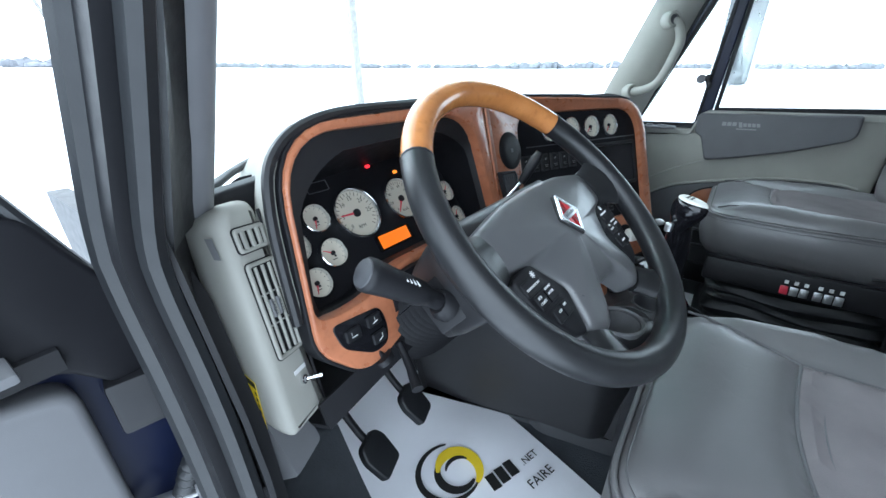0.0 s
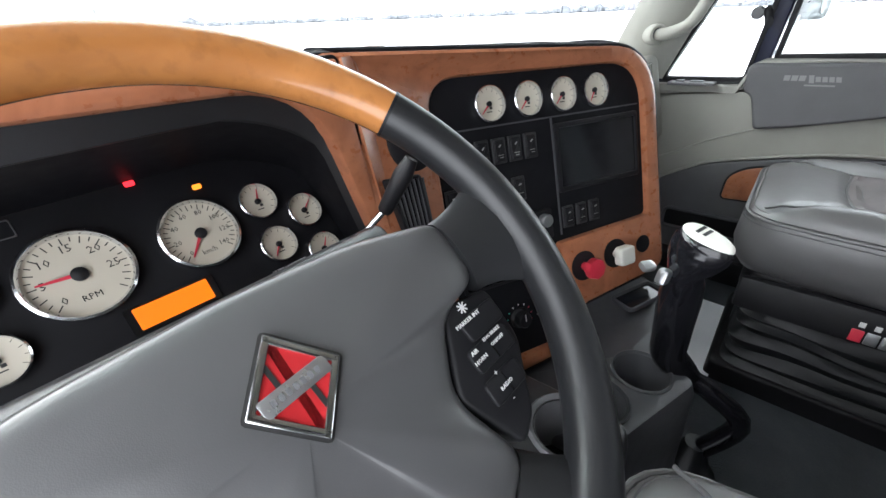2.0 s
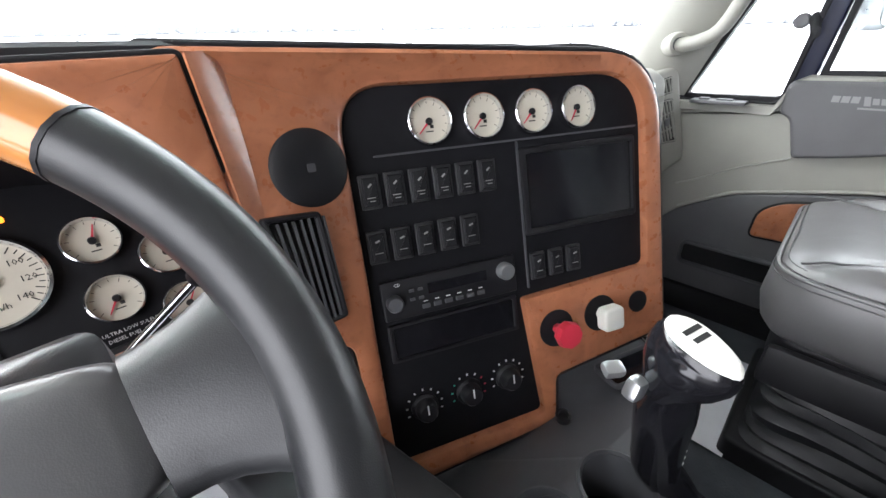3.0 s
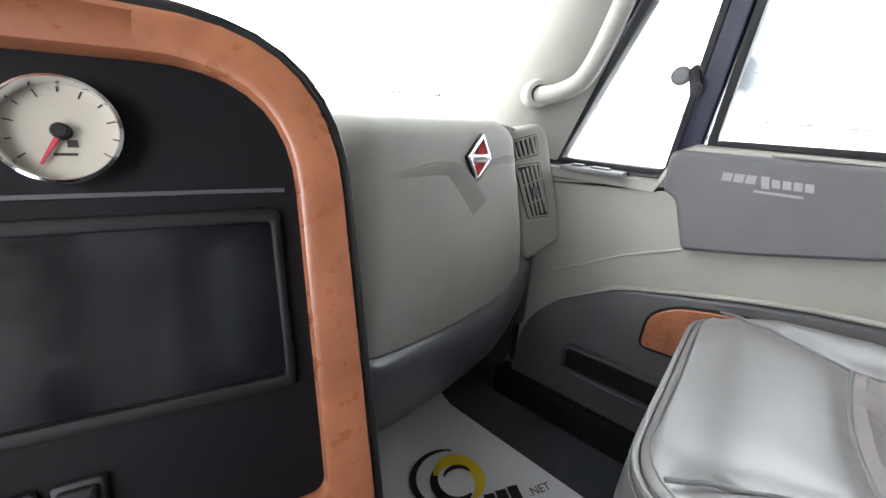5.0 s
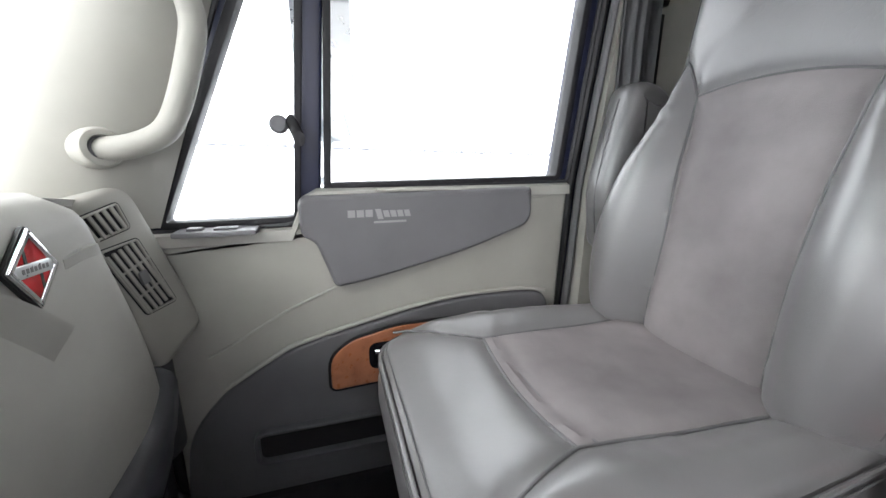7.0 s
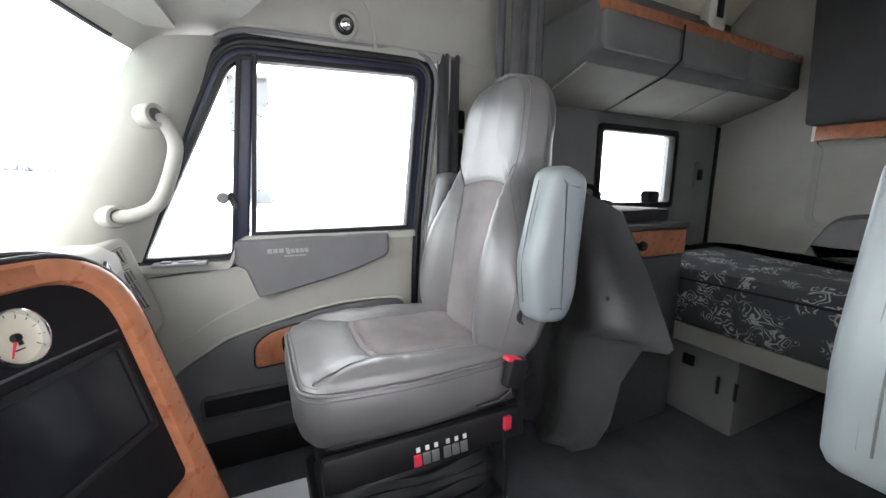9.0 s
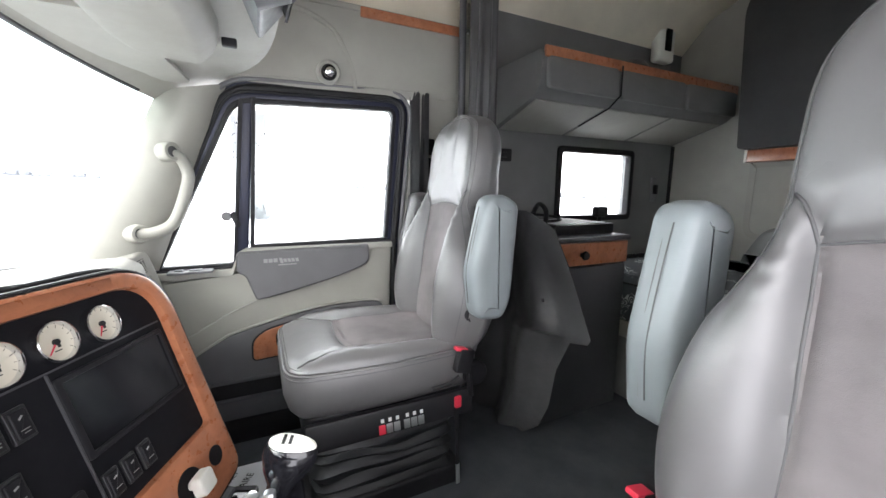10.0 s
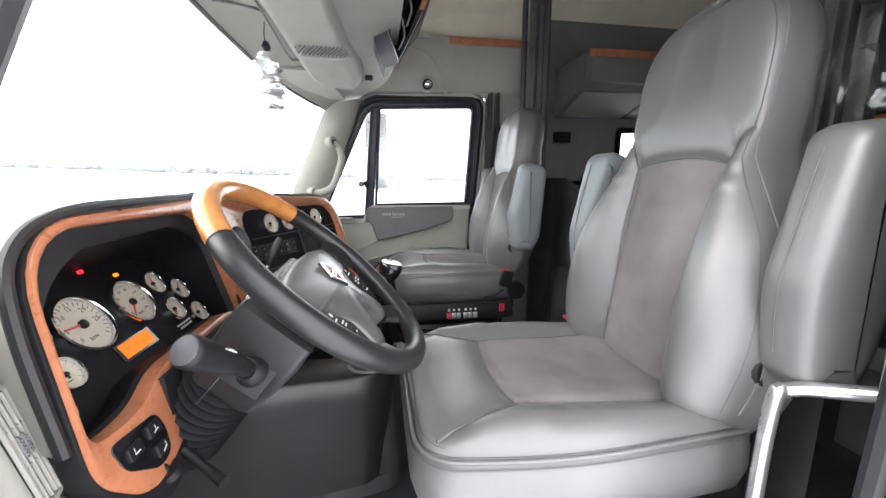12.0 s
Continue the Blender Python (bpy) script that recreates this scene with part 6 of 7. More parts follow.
def door(name, tm, s, label):
    """A cab door, built shut on the right and carried to its place by tm."""
    base = tm @ Vector((0.96, 0.36, 0.06))
    t = thing(name, Matrix.Translation(base), label, "door", "cab doors", "structure")
    inv = Matrix.Translation(-base)

    def dp(nm, bm, mat, lab="", parent=None):
        bmesh.ops.transform(bm, matrix=inv @ tm, verts=bm.verts)
        return part(nm, bm, mat, parent or t, lab)

    e = 0.0 if s > 0 else 0.036  # the driver's door reaches further ahead at its window
    body = rounded([(0.330 + e, 0.07), (0.322 + e, 0.655), (0.20, 0.668), (0.065, 0.675), (0.050, 0.738), (-0.45, 0.745), (-0.560, 0.748), (-0.535, 0.07)], [0.04, 0.02, 0.02, 0.01, 0.02, 0.02, 0.03, 0.04], 4)
    dp("shell", skinslab(body, -0.045, -0.004), BLUE, "dark blue painted door shell")
    # trim grey is toned down for weaker light, more so on the driver's side
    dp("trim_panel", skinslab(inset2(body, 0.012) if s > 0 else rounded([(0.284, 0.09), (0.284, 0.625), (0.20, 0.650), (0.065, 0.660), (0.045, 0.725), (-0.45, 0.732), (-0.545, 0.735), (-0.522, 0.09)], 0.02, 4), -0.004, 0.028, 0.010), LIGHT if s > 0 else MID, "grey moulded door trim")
    ledge = rounded([(0.318, 0.648), (0.318, 0.674), (-0.545, 0.752), (-0.552, 0.735)], 0.004, 3)
    # ledge below the glass
    bm = sheet([[skin(y, z, -0.03), skin(y, z + 0.006, 0.01), skin(y, z, 0.030), skin(y, z - 0.02, 0.033)] for y, z in [((0.318 if s > 0 else 0.284) - 0.0255 * k, 0.672 if k < 10 else 0.672 + 0.073 * min(1, (k - 10) / 1.2)) for k in range(35)]], 0.008)
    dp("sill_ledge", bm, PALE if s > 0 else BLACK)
    if s < 0:
        dp("corner_cover", skinslab(rounded([(0.352, 0.56), (0.345, 0.70), (0.300, 0.79), (0.255, 0.80), (0.10, 0.70), (0.10, 0.655), (0.28, 0.645)], 0.012, 4), -0.02, 0.024, 0.006), MATT, "black cover in the front corner of the window")
    arm = rounded([(0.048, 0.738), (-0.442, 0.745), (-0.446, 0.665), (-0.30, 0.612), (-0.10, 0.566), (-0.012, 0.552), (0.004, 0.600), (0.020, 0.648), (0.046, 0.662)], [0.02, 0.01, 0.03, 0.1, 0.1, 0.012, 0.02, 0.02, 0.02], 5)
    ap = dp("armrest_panel", skinslab(arm, 0.022, 0.052, 0.010), DOORPAD, "grey upholstered upper door pad")
    dp("pad_face", skingrid(inset2(arm, 0.008), 0.0523), DOORPAD, "soft grey face of the door pad", ap)
    groove = rounded(rect(0.20, 0.022, -0.20, 0.0), 0.010, 4)
    bm = ringplate(groove, inset2(groove, 0.004), 0, 0.004, 0.0015, m=axes((0.962 - 0.032, 0, 0.7455), (0, 1, 0.012), (-1, 0, 0)))
    dp("ledge_groove", bm, PALE)
    dp("ledge_slot", prism(inset2(groove, 0.004), 0, 0.0012, m=axes((0.962 - 0.032, 0, 0.7455), (0, 1, 0.012), (-1, 0, 0))), MID)
    for k in range(3):
        dp("script_bar", skinslab(rect(0.014, 0.014, -0.050 - 0.017 * k, 0.702), 0.0520, 0.0545), SCRIPT, parent=None)
    for k in range(5):
        dp("script_bar", skinslab([(p[0] + 0.25 * (p[1] - 0.700), p[1]) for p in rect(0.011, 0.020 if k == 0 else 0.013, -0.104 - 0.014 * k, 0.700)], 0.0520, 0.0545), SCRIPT)
    dp("script_line", skinslab(rect(0.065, 0.004, -0.125, 0.684), 0.0520, 0.0543), SCRIPT)
    # crease running back from the front of the door
    dp("crease", tube(smooth_path([skin(y, z, 0.028) for y, z in ((0.24, 0.425), (0.188, 0.450), (0.09, 0.505), (-0.012, 0.548))], 6), 0.003, 8), PALE)
    low = rounded([(0.318, 0.085), (0.295, 0.26), (0.215, 0.352), (0.12, 0.408), (0.05, 0.437), (-0.217, 0.494), (-0.42, 0.502), (-0.500, 0.488), (-0.524, 0.40), (-0.520, 0.085)], [0.02, 0.06, 0.06, 0.05, 0.05, 0.1, 0.05, 0.03, 0.03, 0.03], 5)
    dp("lower_panel", skinslab(low, 0.02, 0.040, 0.008), LOWGREY, "dark grey lower door panel")
    dp("arch_lip", tube(smooth_path([skin(y, z, 0.036) for y, z in ((0.215, 0.356), (0.12, 0.412), (0.05, 0.441), (-0.217, 0.498), (-0.42, 0.506), (-0.498, 0.492))], 6), 0.005, 8), PALE)
    inset = rounded([(0.012, 0.318), (0.010, 0.395), (-0.035, 0.430), (-0.13, 0.450), (-0.27, 0.452), (-0.27, 0.345), (-0.12, 0.325)], [0.015, 0.03, 0.03, 0.03, 0.02, 0.02, 0.02], 4)
    dp("pull_border", skinslab(inset2(inset, -0.006), 0.034, 0.043, 0.002), BLACK)
    dp("wood_pull_plate", skinslab(inset, 0.036, 0.046, 0.003), WOOD, "copper burl door pull plate")
    dp("handle_recess", skinslab(rounded(rect(0.17, 0.062, -0.155, 0.388), 0.02, 4), 0.044, 0.0472), GLOSS)
    dp("door_handle", tube([skin(-0.085, 0.40, 0.050), skin(-0.12, 0.402, 0.062), skin(-0.20, 0.402, 0.060)], [0.006, 0.008, 0.006], 10), CHROME, "chrome inner door handle")
    pk = rounded([(0.165, 0.180), (0.165, 0.243), (-0.46, 0.243), (-0.46, 0.180)], 0.015, 4)
    dp("map_pocket", skinplate(inset2(pk, -0.010), pk, 0.036, 0.058, 0.004), DARK)
    # flat black plate paints the shade inside the map pocket
    dp("pocket_shade", skinslab(pk, 0.036, 0.0415), BLACK)
    # switch plate on the front ledge
    sp = dp("switch_plate", BOX((0.052, 0.135, 0.010), (0.925, 0.188, 0.678), bevel=0.004), MID, "grey mirror and window switch plate")
    dp("switch", BOX((0.018, 0.026, 0.008), (0.922, 0.222, 0.684), bevel=0.003), DARK, parent=None)
    dp("switch", BOX((0.022, 0.040, 0.006), (0.922, 0.172, 0.684), bevel=0.003), DARK, parent=None)
    # window frame
    fo = rounded([(0.312 + e, 0.672 + e / 2), (0.040 + e, 1.300), (-0.588, 1.322), (-0.556, 0.748), (-0.02, 0.740), (0.058, 0.676)], [0.02, 0.08, 0.07, 0.02, 0.03, 0.02], 6)
    fi = rounded([(0.282 + e, 0.690 + e / 2), (0.018 + e, 1.262), (-0.550, 1.284), (-0.523, 0.762), (-0.014, 0.756), (0.060, 0.692)], [0.015, 0.05, 0.03, 0.012, 0.012, 0.012], 6)
    dp("window_frame", skinplate(fo, fi, -0.035, 0.012, 0.006), BLUE, "dark blue window frame")
    dp("frame_gasket", skinplate(inset2(fi, -0.012), inset2(fi, 0.004), -0.02, 0.015, 0.003), BLACK)
    dp("frame_seal", tube([skin(p[0], p[1], 0.012) for p in inset2(fo, 0.004)], 0.006, 8, closed=True, up=(1, 0, 0)), RUBBER)
    dp("division_bar", skinslab([(0.055, 0.680), (0.004, 0.748), (-0.040, 1.282), (0.000, 1.282)], -0.03, 0.013, 0.005), BLUE, "dark blue division bar")
    dp("bar_gasket", skinslab([(0.058, 0.690), (0.046, 0.690), (-0.010, 1.27), (0.004, 1.27)], -0.02, 0.017, 0.002), BLACK)
    dp("bar_gasket", skinslab([(-0.002, 0.750), (-0.016, 0.750), (-0.050, 1.28), (-0.036, 1.28)], -0.02, 0.016, 0.002), BLACK)
    gl = dp("pane", skinslab(inset2(fi, -0.006), -0.016, -0.012), GLASS, "clear door glass")
    gl.visible_shadow = False
    lt = dp("vent_latch", lathe([(0.017, 0), (0.017, 0.008), (0.012, 0.012), (0, 0.012)], 20, m=axes(skin(0.068, 0.868, 0.0), (0, 1, 0), (0, 0, -1))), MID, "round vent window latch")
    dp("latch_lever", loft(bmesh.new(), [[skin(0.045 + 0.010 * math.cos(a) - 0.012 * q, 0.872 + 0.014 * math.sin(a) - 0.030 * q, 0.016 + 0.022 * q) for a in [2 * math.pi * j / 10 for j in range(10)]] for q in (0, 0.5, 1)]), BLACK)
    return t


door("door_2", Matrix(), 1, "pale grey trimmed passenger door, shut")
hinge = Matrix.Translation((-0.955, 0.372, 0)) @ pose(0, 0, 0, 0, 0, -86) @ Matrix.Translation((0.955, -0.372, 0))
d1 = door("door_1", hinge @ Matrix.Diagonal((-1, 1, 1, 1)), -1, "dark blue driver's door, standing wide open")


# ---- hinges, check strap and wiring between the driver's door and its pillar ----
for z in (0.30, 0.58):
    m = d1.matrix_basis.inverted() @ pose(-0.965, 0.335, z)
    h = part("hinge", BOX((0.030, 0.060, 0.075), (0.006, -0.03, 0), (0, 0, 8), bevel=0.006), BLUE, d1, "dark blue door hinge", at=m)
    part("door_leaf", BOX((0.060, 0.028, 0.065), (-0.030, 0.018, 0), (0, 0, -12), bevel=0.006), BLACK, h)
    part("pin", tube([(-0.004, 0.008, -0.05), (-0.004, 0.008, 0.05)], 0.009, 12), STEEL, h)
    for q in (-1, 1):
        part("bolt", lathe([(0.009, 0), (0.009, 0.006), (0.005, 0.008), (0, 0.008)], 6, m=Matrix.Translation((-0.010, -0.045, 0.02 * q)) @ pose(0, 0, 0, 0, -90, 0)), STEEL, h)
cs_ = thing("door_check_strap", pose(-0.955, 0.30, 0.43), "worn grey check strap of the open door", "strap")
part("strap", tube([(0.0, -0.02, 0.0), (-0.03, 0.03, 0.004), (-0.09, 0.06, 0.006)], 0.011, 8, flat=0.35), STEEL, cs_)
part("bracket", BOX((0.03, 0.05, 0.05), (0.004, -0.025, 0), bevel=0.006), BLACK, cs_)
part("roller", lathe([(0.010, -0.020), (0.012, -0.016), (0.012, 0.016), (0.010, 0.020)], 14, m=pose(-0.028, 0.022, 0.004)), STEEL, cs_)
part("bolt", lathe([(0.008, 0), (0.008, 0.006), (0.004, 0.008), (0, 0.008)], 6, m=pose(-0.010, -0.030, 0.026)), CHROME, cs_)
wr = thing("door_wiring", pose(-0.965, 0.31, 0.44), "black corrugated wiring sleeve between door and pillar", "cable")
prof_ = smooth_path([(0.01, -0.01, 0.07), (-0.02, 0.01, 0.05), (-0.035, 0.03, 0.0), (-0.05, 0.05, -0.04), (-0.08, 0.055, -0.05)], 8)
part("sleeve", tube(prof_, [0.013 if k % 2 else 0.010 for k in range(len(prof_))], 10), RUBBER, wr)

# ---- grab handle on the passenger's pillar ----
gh = thing("grab_handle", pose(0.86, 0.29, 0.95), "pale grey grab handle on the windshield pillar", "grab handle")
go = Vector((0.86, 0.29, 0.95))
lo, hi = Vector((0.862, 0.318, 0.824)) - go, Vector((0.838, 0.210, 1.078)) - go
pts = smooth_path([lo + Vector((0.012, 0.010, 0))] + [Vector(p) - go for p in ((0.850, 0.300, 0.823), (0.846, 0.262, 0.828), (0.846, 0.222, 0.846), (0.846, 0.198, 0.880), (0.846, 0.174, 0.945), (0.846, 0.160, 1.004), (0.842, 0.170, 1.050), (0.836, 0.190, 1.072))] + [hi + Vector((0.015, 0.010, 0))], 6)
part("bar", tube(pts, 0.0180, 16), LIGHT, gh)
for p in (lo, hi):
    m = Matrix.Translation(p) @ Vector((-0.8, -0.75, 0.05)).to_track_quat("Z", "Y").to_matrix().to_4x4()
    f = part("foot", lathe([(0.030, -0.012), (0.030, 0.012), (0.029, 0.026), (0.026, 0.031), (0.018, 0.032), (0.0165, 0.024), (0, 0.024)], 28, m=m), LIGHT, gh)
    part("screw_cover", lathe([(0.0160, 0.022), (0.0160, 0.0262), (0.0135, 0.0275), (0.0100, 0.0262), (0, 0.0258)], 20, m=m), DARK, f, "dark recessed screw cover")

# ---- windshield wipers and aerial outside ----
for x0, x1, yb in ((0.10, 0.62, 0.0),):
    w = thing("wiper", pose((x0 + x1) / 2, 0.84, 0.745), "black wiper resting at the foot of the windshield", "wiper", "wipers")
    part("arm", tube(smooth_path([(-0.25, 0.05, -0.03), (-0.1, 0.03, 0.03), (0.12, 0.0, 0.045)], 5), 0.006, 8), BLACK, w)
    part("blade", tube([(-0.26, 0.0, 0.02), (0.0, 0.01, 0.035), (0.26, -0.05, 0.03)], 0.006, 8), RUBBER, w)
dm = thing("door_mirror", pose(1.14, -0.02, 1.06), "pale grey mirror housing on an arm outside the passenger door", "mirror")
o = rounded(rect(0.15, 0.46, -0.0, 0.0), 0.035, 6)
part("housing", loft(bmesh.new(), [[Vector((0.0 + d * 0.6, p[0], p[1])) for p in inset2(o, g)] for d, g in ((-0.05, 0.028), (-0.045, 0.012), (-0.02, 0.0), (0.03, 0.0), (0.07, 0.014), (0.085, 0.04))]), SILVER, dm)
part("arm", tube([(-0.01, 0.0, -0.20), (-0.13, 0.02, -0.30)], 0.012, 10), SILVER, dm)
aer = thing("aerial", pose(0.985, 0.70, 0.2), "thin whip aerial on the passenger's side outside", "aerial")
part("whip", tube([(0, 0, 0.0), (0.01, 0.0, 1.6)], [0.0022, 0.0012], 6), BLACK, aer)
part("mount", lathe([(0.012, -0.05), (0.012, 0.05), (0.004, 0.08)], 10), BLACK, aer)


# ---- overhead ----
# headliner behind the windshield header
rows, lips = [], []
for k in range(25):
    q = -1 + 2 * k / 24
    a = shield(q, True)
    lip = a + Vector((0, -0.062, -0.050)) * (1 - abs(q) ** 3)
    lips.append(lip)
    rows.append([lip + Vector((0, 0.004, 0.012)), lip, lip + Vector((0, -0.03, 0.016)), Vector((a.x, 0.14 - 0.03 * abs(q) ** 3, 1.305 + 0.01 * abs(q))), Vector((a.x * (1 + 0.012 * abs(q) ** 4), 0.02 + 0.062 * abs(q) ** 5, 1.325 + 0.002 * abs(q))), Vector((a.x * (1 + 0.02 * abs(q) ** 4), -0.10 + 0.165 * abs(q) ** 5, 1.345 - 0.012 * abs(q) ** 5))])
solid("header_trim", sheet(rows, 0.010), LIGHT, "pale grey headliner behind the windshield", "trim")
solid("trim", tube([p + Vector((0, 0.004, -0.008)) for p in lips[1:-1]], 0.008, 8), BLACK, "black edge of the windshield header", "seal")
oc = thing("overhead_console", pose(0, 0.05, 1.27), "pale grey overhead console with a speaker grille and storage pod", "overhead console")
b0 = Vector((0, 0.05, 1.27))


def ocp(nm, bm, mat, lab=""):
    bmesh.ops.translate(bm, verts=bm.verts, vec=-b0)
    return part(nm, bm, mat, oc, lab)


prof = rounded([(0.235, 1.292), (0.215, 1.268), (0.045, 1.262), (0.005, 1.290), (-0.02, 1.60), (0.12, 1.60)], [0.02, 0.03, 0.05, 0.06, 0.02, 0.02], 8)
rings = []
for x, f in ((-0.60, 0.72), (-0.59, 0.82), (-0.57, 0.90), (-0.54, 0.97), (-0.50, 1.0), (-0.2, 1.0), (0.1, 1.0), (0.26, 1.0), (0.34, 0.99), (0.40, 0.96), (0.45, 0.90), (0.49, 0.80), (0.52, 0.66)):
    g = 0.30 + 0.55 * max(0.0, min(1.0, (x + 0.05) / 0.35))
    rings.append([Vector((x, 0.10 + (p[0] - 0.10) * f * (g if p[0] < 0.10 else 1.0), 1.45 + (p[1] - 1.45) * (0.9 + 0.1 * f))) for p in prof])
ocp("housing", loft(bmesh.new(), rings), LIGHT, "pale grey moulded housing")
# speaker holes
bm = bmesh.new()
for i in range(13):
    for j in range(7):
        x, y = 0.010 + 0.012 * (j - 3), 0.125 + 0.0115 * (i - 6) + (0.0057 if j % 2 else 0)
        if (abs(i - 6) / 6.5) ** 4 + (abs(j - 3) / 3.6) ** 4 < 1.2:
            prism(circle(0.0022, 6, x, y), 1.2575, 1.2635, bm=bm)
tagged(ocp("speaker_perforation", bm, MID), kind="stuff")
# sun visors folded up
for x0, x1 in ((-0.80, -0.22), (0.30, 0.80)):
    v = rounded([(x0, 0.175), (x1, 0.175 - 0.05 * (x1 > 0)), (x1, 0.345 - 0.06), (x0, 0.345)], 0.02, 4)
    bm = prism(v, 1.281, 1.293, 0.004)
    vis = thing("sun_visor", pose((x0 + x1) / 2, 0.26, 1.28), "pale grey sun visor folded up under the header", "sun visor", "visors")
    bmesh.ops.translate(bm, verts=bm.verts, vec=(-(x0 + x1) / 2, -0.26, -1.28))
    part("pad", bm, PALE, vis)
    part("hinge_rod", tube([((x0 - x1) / 2, -0.09, 0.008), ((x1 - x0) / 2, -0.10, 0.008)], 0.006, 8), MID, vis)
# black pod with a burl face, open towards the driver
pod = thing("storage_pod", pose(0.0, -0.10, 1.233), "black open overhead pod with chrome hooks and burl trim", "storage pod")
pb = Vector((0.0, -0.10, 1.233))


def on_pod(y, z, x=0.0):
    """A point of the pod: x is the depth behind its slanted face."""
    return Vector((x + 0.12 * (z - 1.30), y, z)) - pb


face_out = rounded([(-0.062, 1.326), (-0.096, 1.233), (-0.175, 1.386), (-0.265, 1.62), (-0.195, 1.62)], [0.010, 0.006, 0.02, 0.01, 0.01], 4)
face_in = rounded([(-0.071, 1.324), (-0.098, 1.252), (-0.155, 1.386), (-0.240, 1.60), (-0.197, 1.60)], [0.006, 0.004, 0.02, 0.01, 0.01], 4)
back_out = rounded([(-0.020, 1.322), (-0.054, 1.226), (-0.175, 1.376), (-0.265, 1.62), (-0.150, 1.62)], [0.020, 0.010, 0.02, 0.01, 0.01], 4)
rings = [[on_pod(p[0], p[1], 0.16) for p in back_out], [on_pod(p[0], p[1], 0.045) for p in back_out], [on_pod(p[0], p[1], 0.006) for p in inset2(face_out, -0.002)], [on_pod(p[0], p[1], 0.0) for p in inset2(face_out, 0.002)]]
# the surround's lighter tone stands for light caught from the windshield
part("surround", loft(bmesh.new(), rings, cap=(True, False)), PODLIT, pod, "charcoal pod surround, toned lighter for windshield light")
rings = [[on_pod(p[0], p[1], 0.0) for p in inset2(face_out, 0.0015)], [on_pod(p[0], p[1], -0.003) for p in inset2(face_out, 0.004)], [on_pod(p[0], p[1], -0.003) for p in inset2(face_in, -0.003)], [on_pod(p[0], p[1], 0.002) for p in face_in]]
part("face_frame", loft(bmesh.new(), rings, cap=(False, False)), COLUMN, pod, "black face frame")
rings = [[on_pod(p[0], p[1], 0.002) for p in face_in], [on_pod(p[0], p[1], 0.14) for p in inset2(face_in, 0.004)]]
part("recess", loft(bmesh.new(), rings, cap=(False, True)), MATT, pod, "dark open compartment")
part("edge_strip", tube([on_pod(p[0], p[1], -0.001) for p in inset2(face_out, 0.003)], 0.0014, 6, closed=True), SILVER, pod, "bright edge strip")
rings = [[on_pod(y, z, x) for y, z in ((-0.176, 1.392), (-0.162, 1.394), (-0.196, 1.48), (-0.240, 1.595), (-0.256, 1.60), (-0.206, 1.465))] for x in (0.0, -0.006)]
part("wood_strip", loft(bmesh.new(), rings), WOOD, pod, "copper burl strip")
for path in (((-0.088, 1.425), (-0.102, 1.384), (-0.114, 1.344), (-0.115, 1.314), (-0.108, 1.294), (-0.098, 1.274)), ((-0.130, 1.455), (-0.136, 1.420), (-0.139, 1.395), (-0.132, 1.368), (-0.123, 1.344))):
    part("chrome_hook", tube(smooth_path([on_pod(y, z, 0.004) for y, z in path], 5), 0.0030, 8), SILVER, pod)
part("shelf", sheet([[on_pod(-0.112, 1.345, x), on_pod(-0.142, 1.372, x)] for x in (0.01, 0.13)], 0.006), GLOSS, pod)
part("shelf", sheet([[on_pod(-0.108, 1.40, x), on_pod(-0.125, 1.36, x)] for x in (0.02, 0.13)], 0.005), COLUMN, pod)
# liner above the passenger's and driver's doors
for s in (1, -1):
    rows = [[Vector((0.878, y, z + 0.010)), Vector((0.930, y, z + 0.013)), Vector((0.990, y, z + 0.004))] for y, z in ((0.235, 1.258), (0.19, 1.280), (0.15, 1.298), (0.09, 1.318), (0.02, 1.334), (-0.10, 1.346), (-0.35, 1.350), (-0.62, 1.352), (-0.70, 1.352))]
    solid("roof_rail", mirror(sheet(rows, 0.006), s), LIGHT, "grey inner edge of the roof above the door", "trim")
    rows = []
    for k in range(15):
        y = 0.10 - 0.072 * k
        rows.append([Vector((0.905 - 0.010 * j - 0.010 * math.sin(j / 8 * 3.14), y, 1.335 + 0.030 * j + 0.02 * min(1, k / 6) * j / 8 - (0.03 * max(0, 3 - k) * j / 8))) for j in range(9)])
    solid("door_header_liner", mirror(sheet(rows, 0.012), s), LIGHT, "grey moulded liner above the door", "trim")
    bm = tube(smooth_path([Vector((0.896 - 0.36 * (z - 1.335), y, z)) for y, z in ((-0.10, 1.565), (-0.20, 1.562), (-0.30, 1.525), (-0.355, 1.46), (-0.385, 1.40), (-0.395, 1.345))], 6), 0.010, 8)
    solid("trim", mirror(bm, s), LIGHT, "raised rib on the door header liner", "trim")
    bm = BOX((0.012, 0.40, 0.035), (0.805, -0.60, 1.588), (0, 0, 0), bevel=0.005)
    solid("trim", mirror(bm, s), WOOD, "copper burl strip along the header shelf", "trim")
    bm = BOX((0.13, 0.78, 0.02), (0.87, -0.50, 1.60), bevel=0.006)
    solid("header_shelf", mirror(bm, s), LIGHT, "grey shelf edge above the door liner", "trim")
rl = thing("reading_lamp", pose(0.866, -0.292, 1.385), "round reading lamp in the header liner", "lamp")
lm = axes((0, 0, 0), (0, 1, 0), (-0.2, 0, 1))
lm = Matrix.Translation((-0.006, 0, 0)) @ Vector((-1, 0, -0.25)).to_track_quat("Z", "Y").to_matrix().to_4x4() @ Matrix.Scale(1.25, 4)
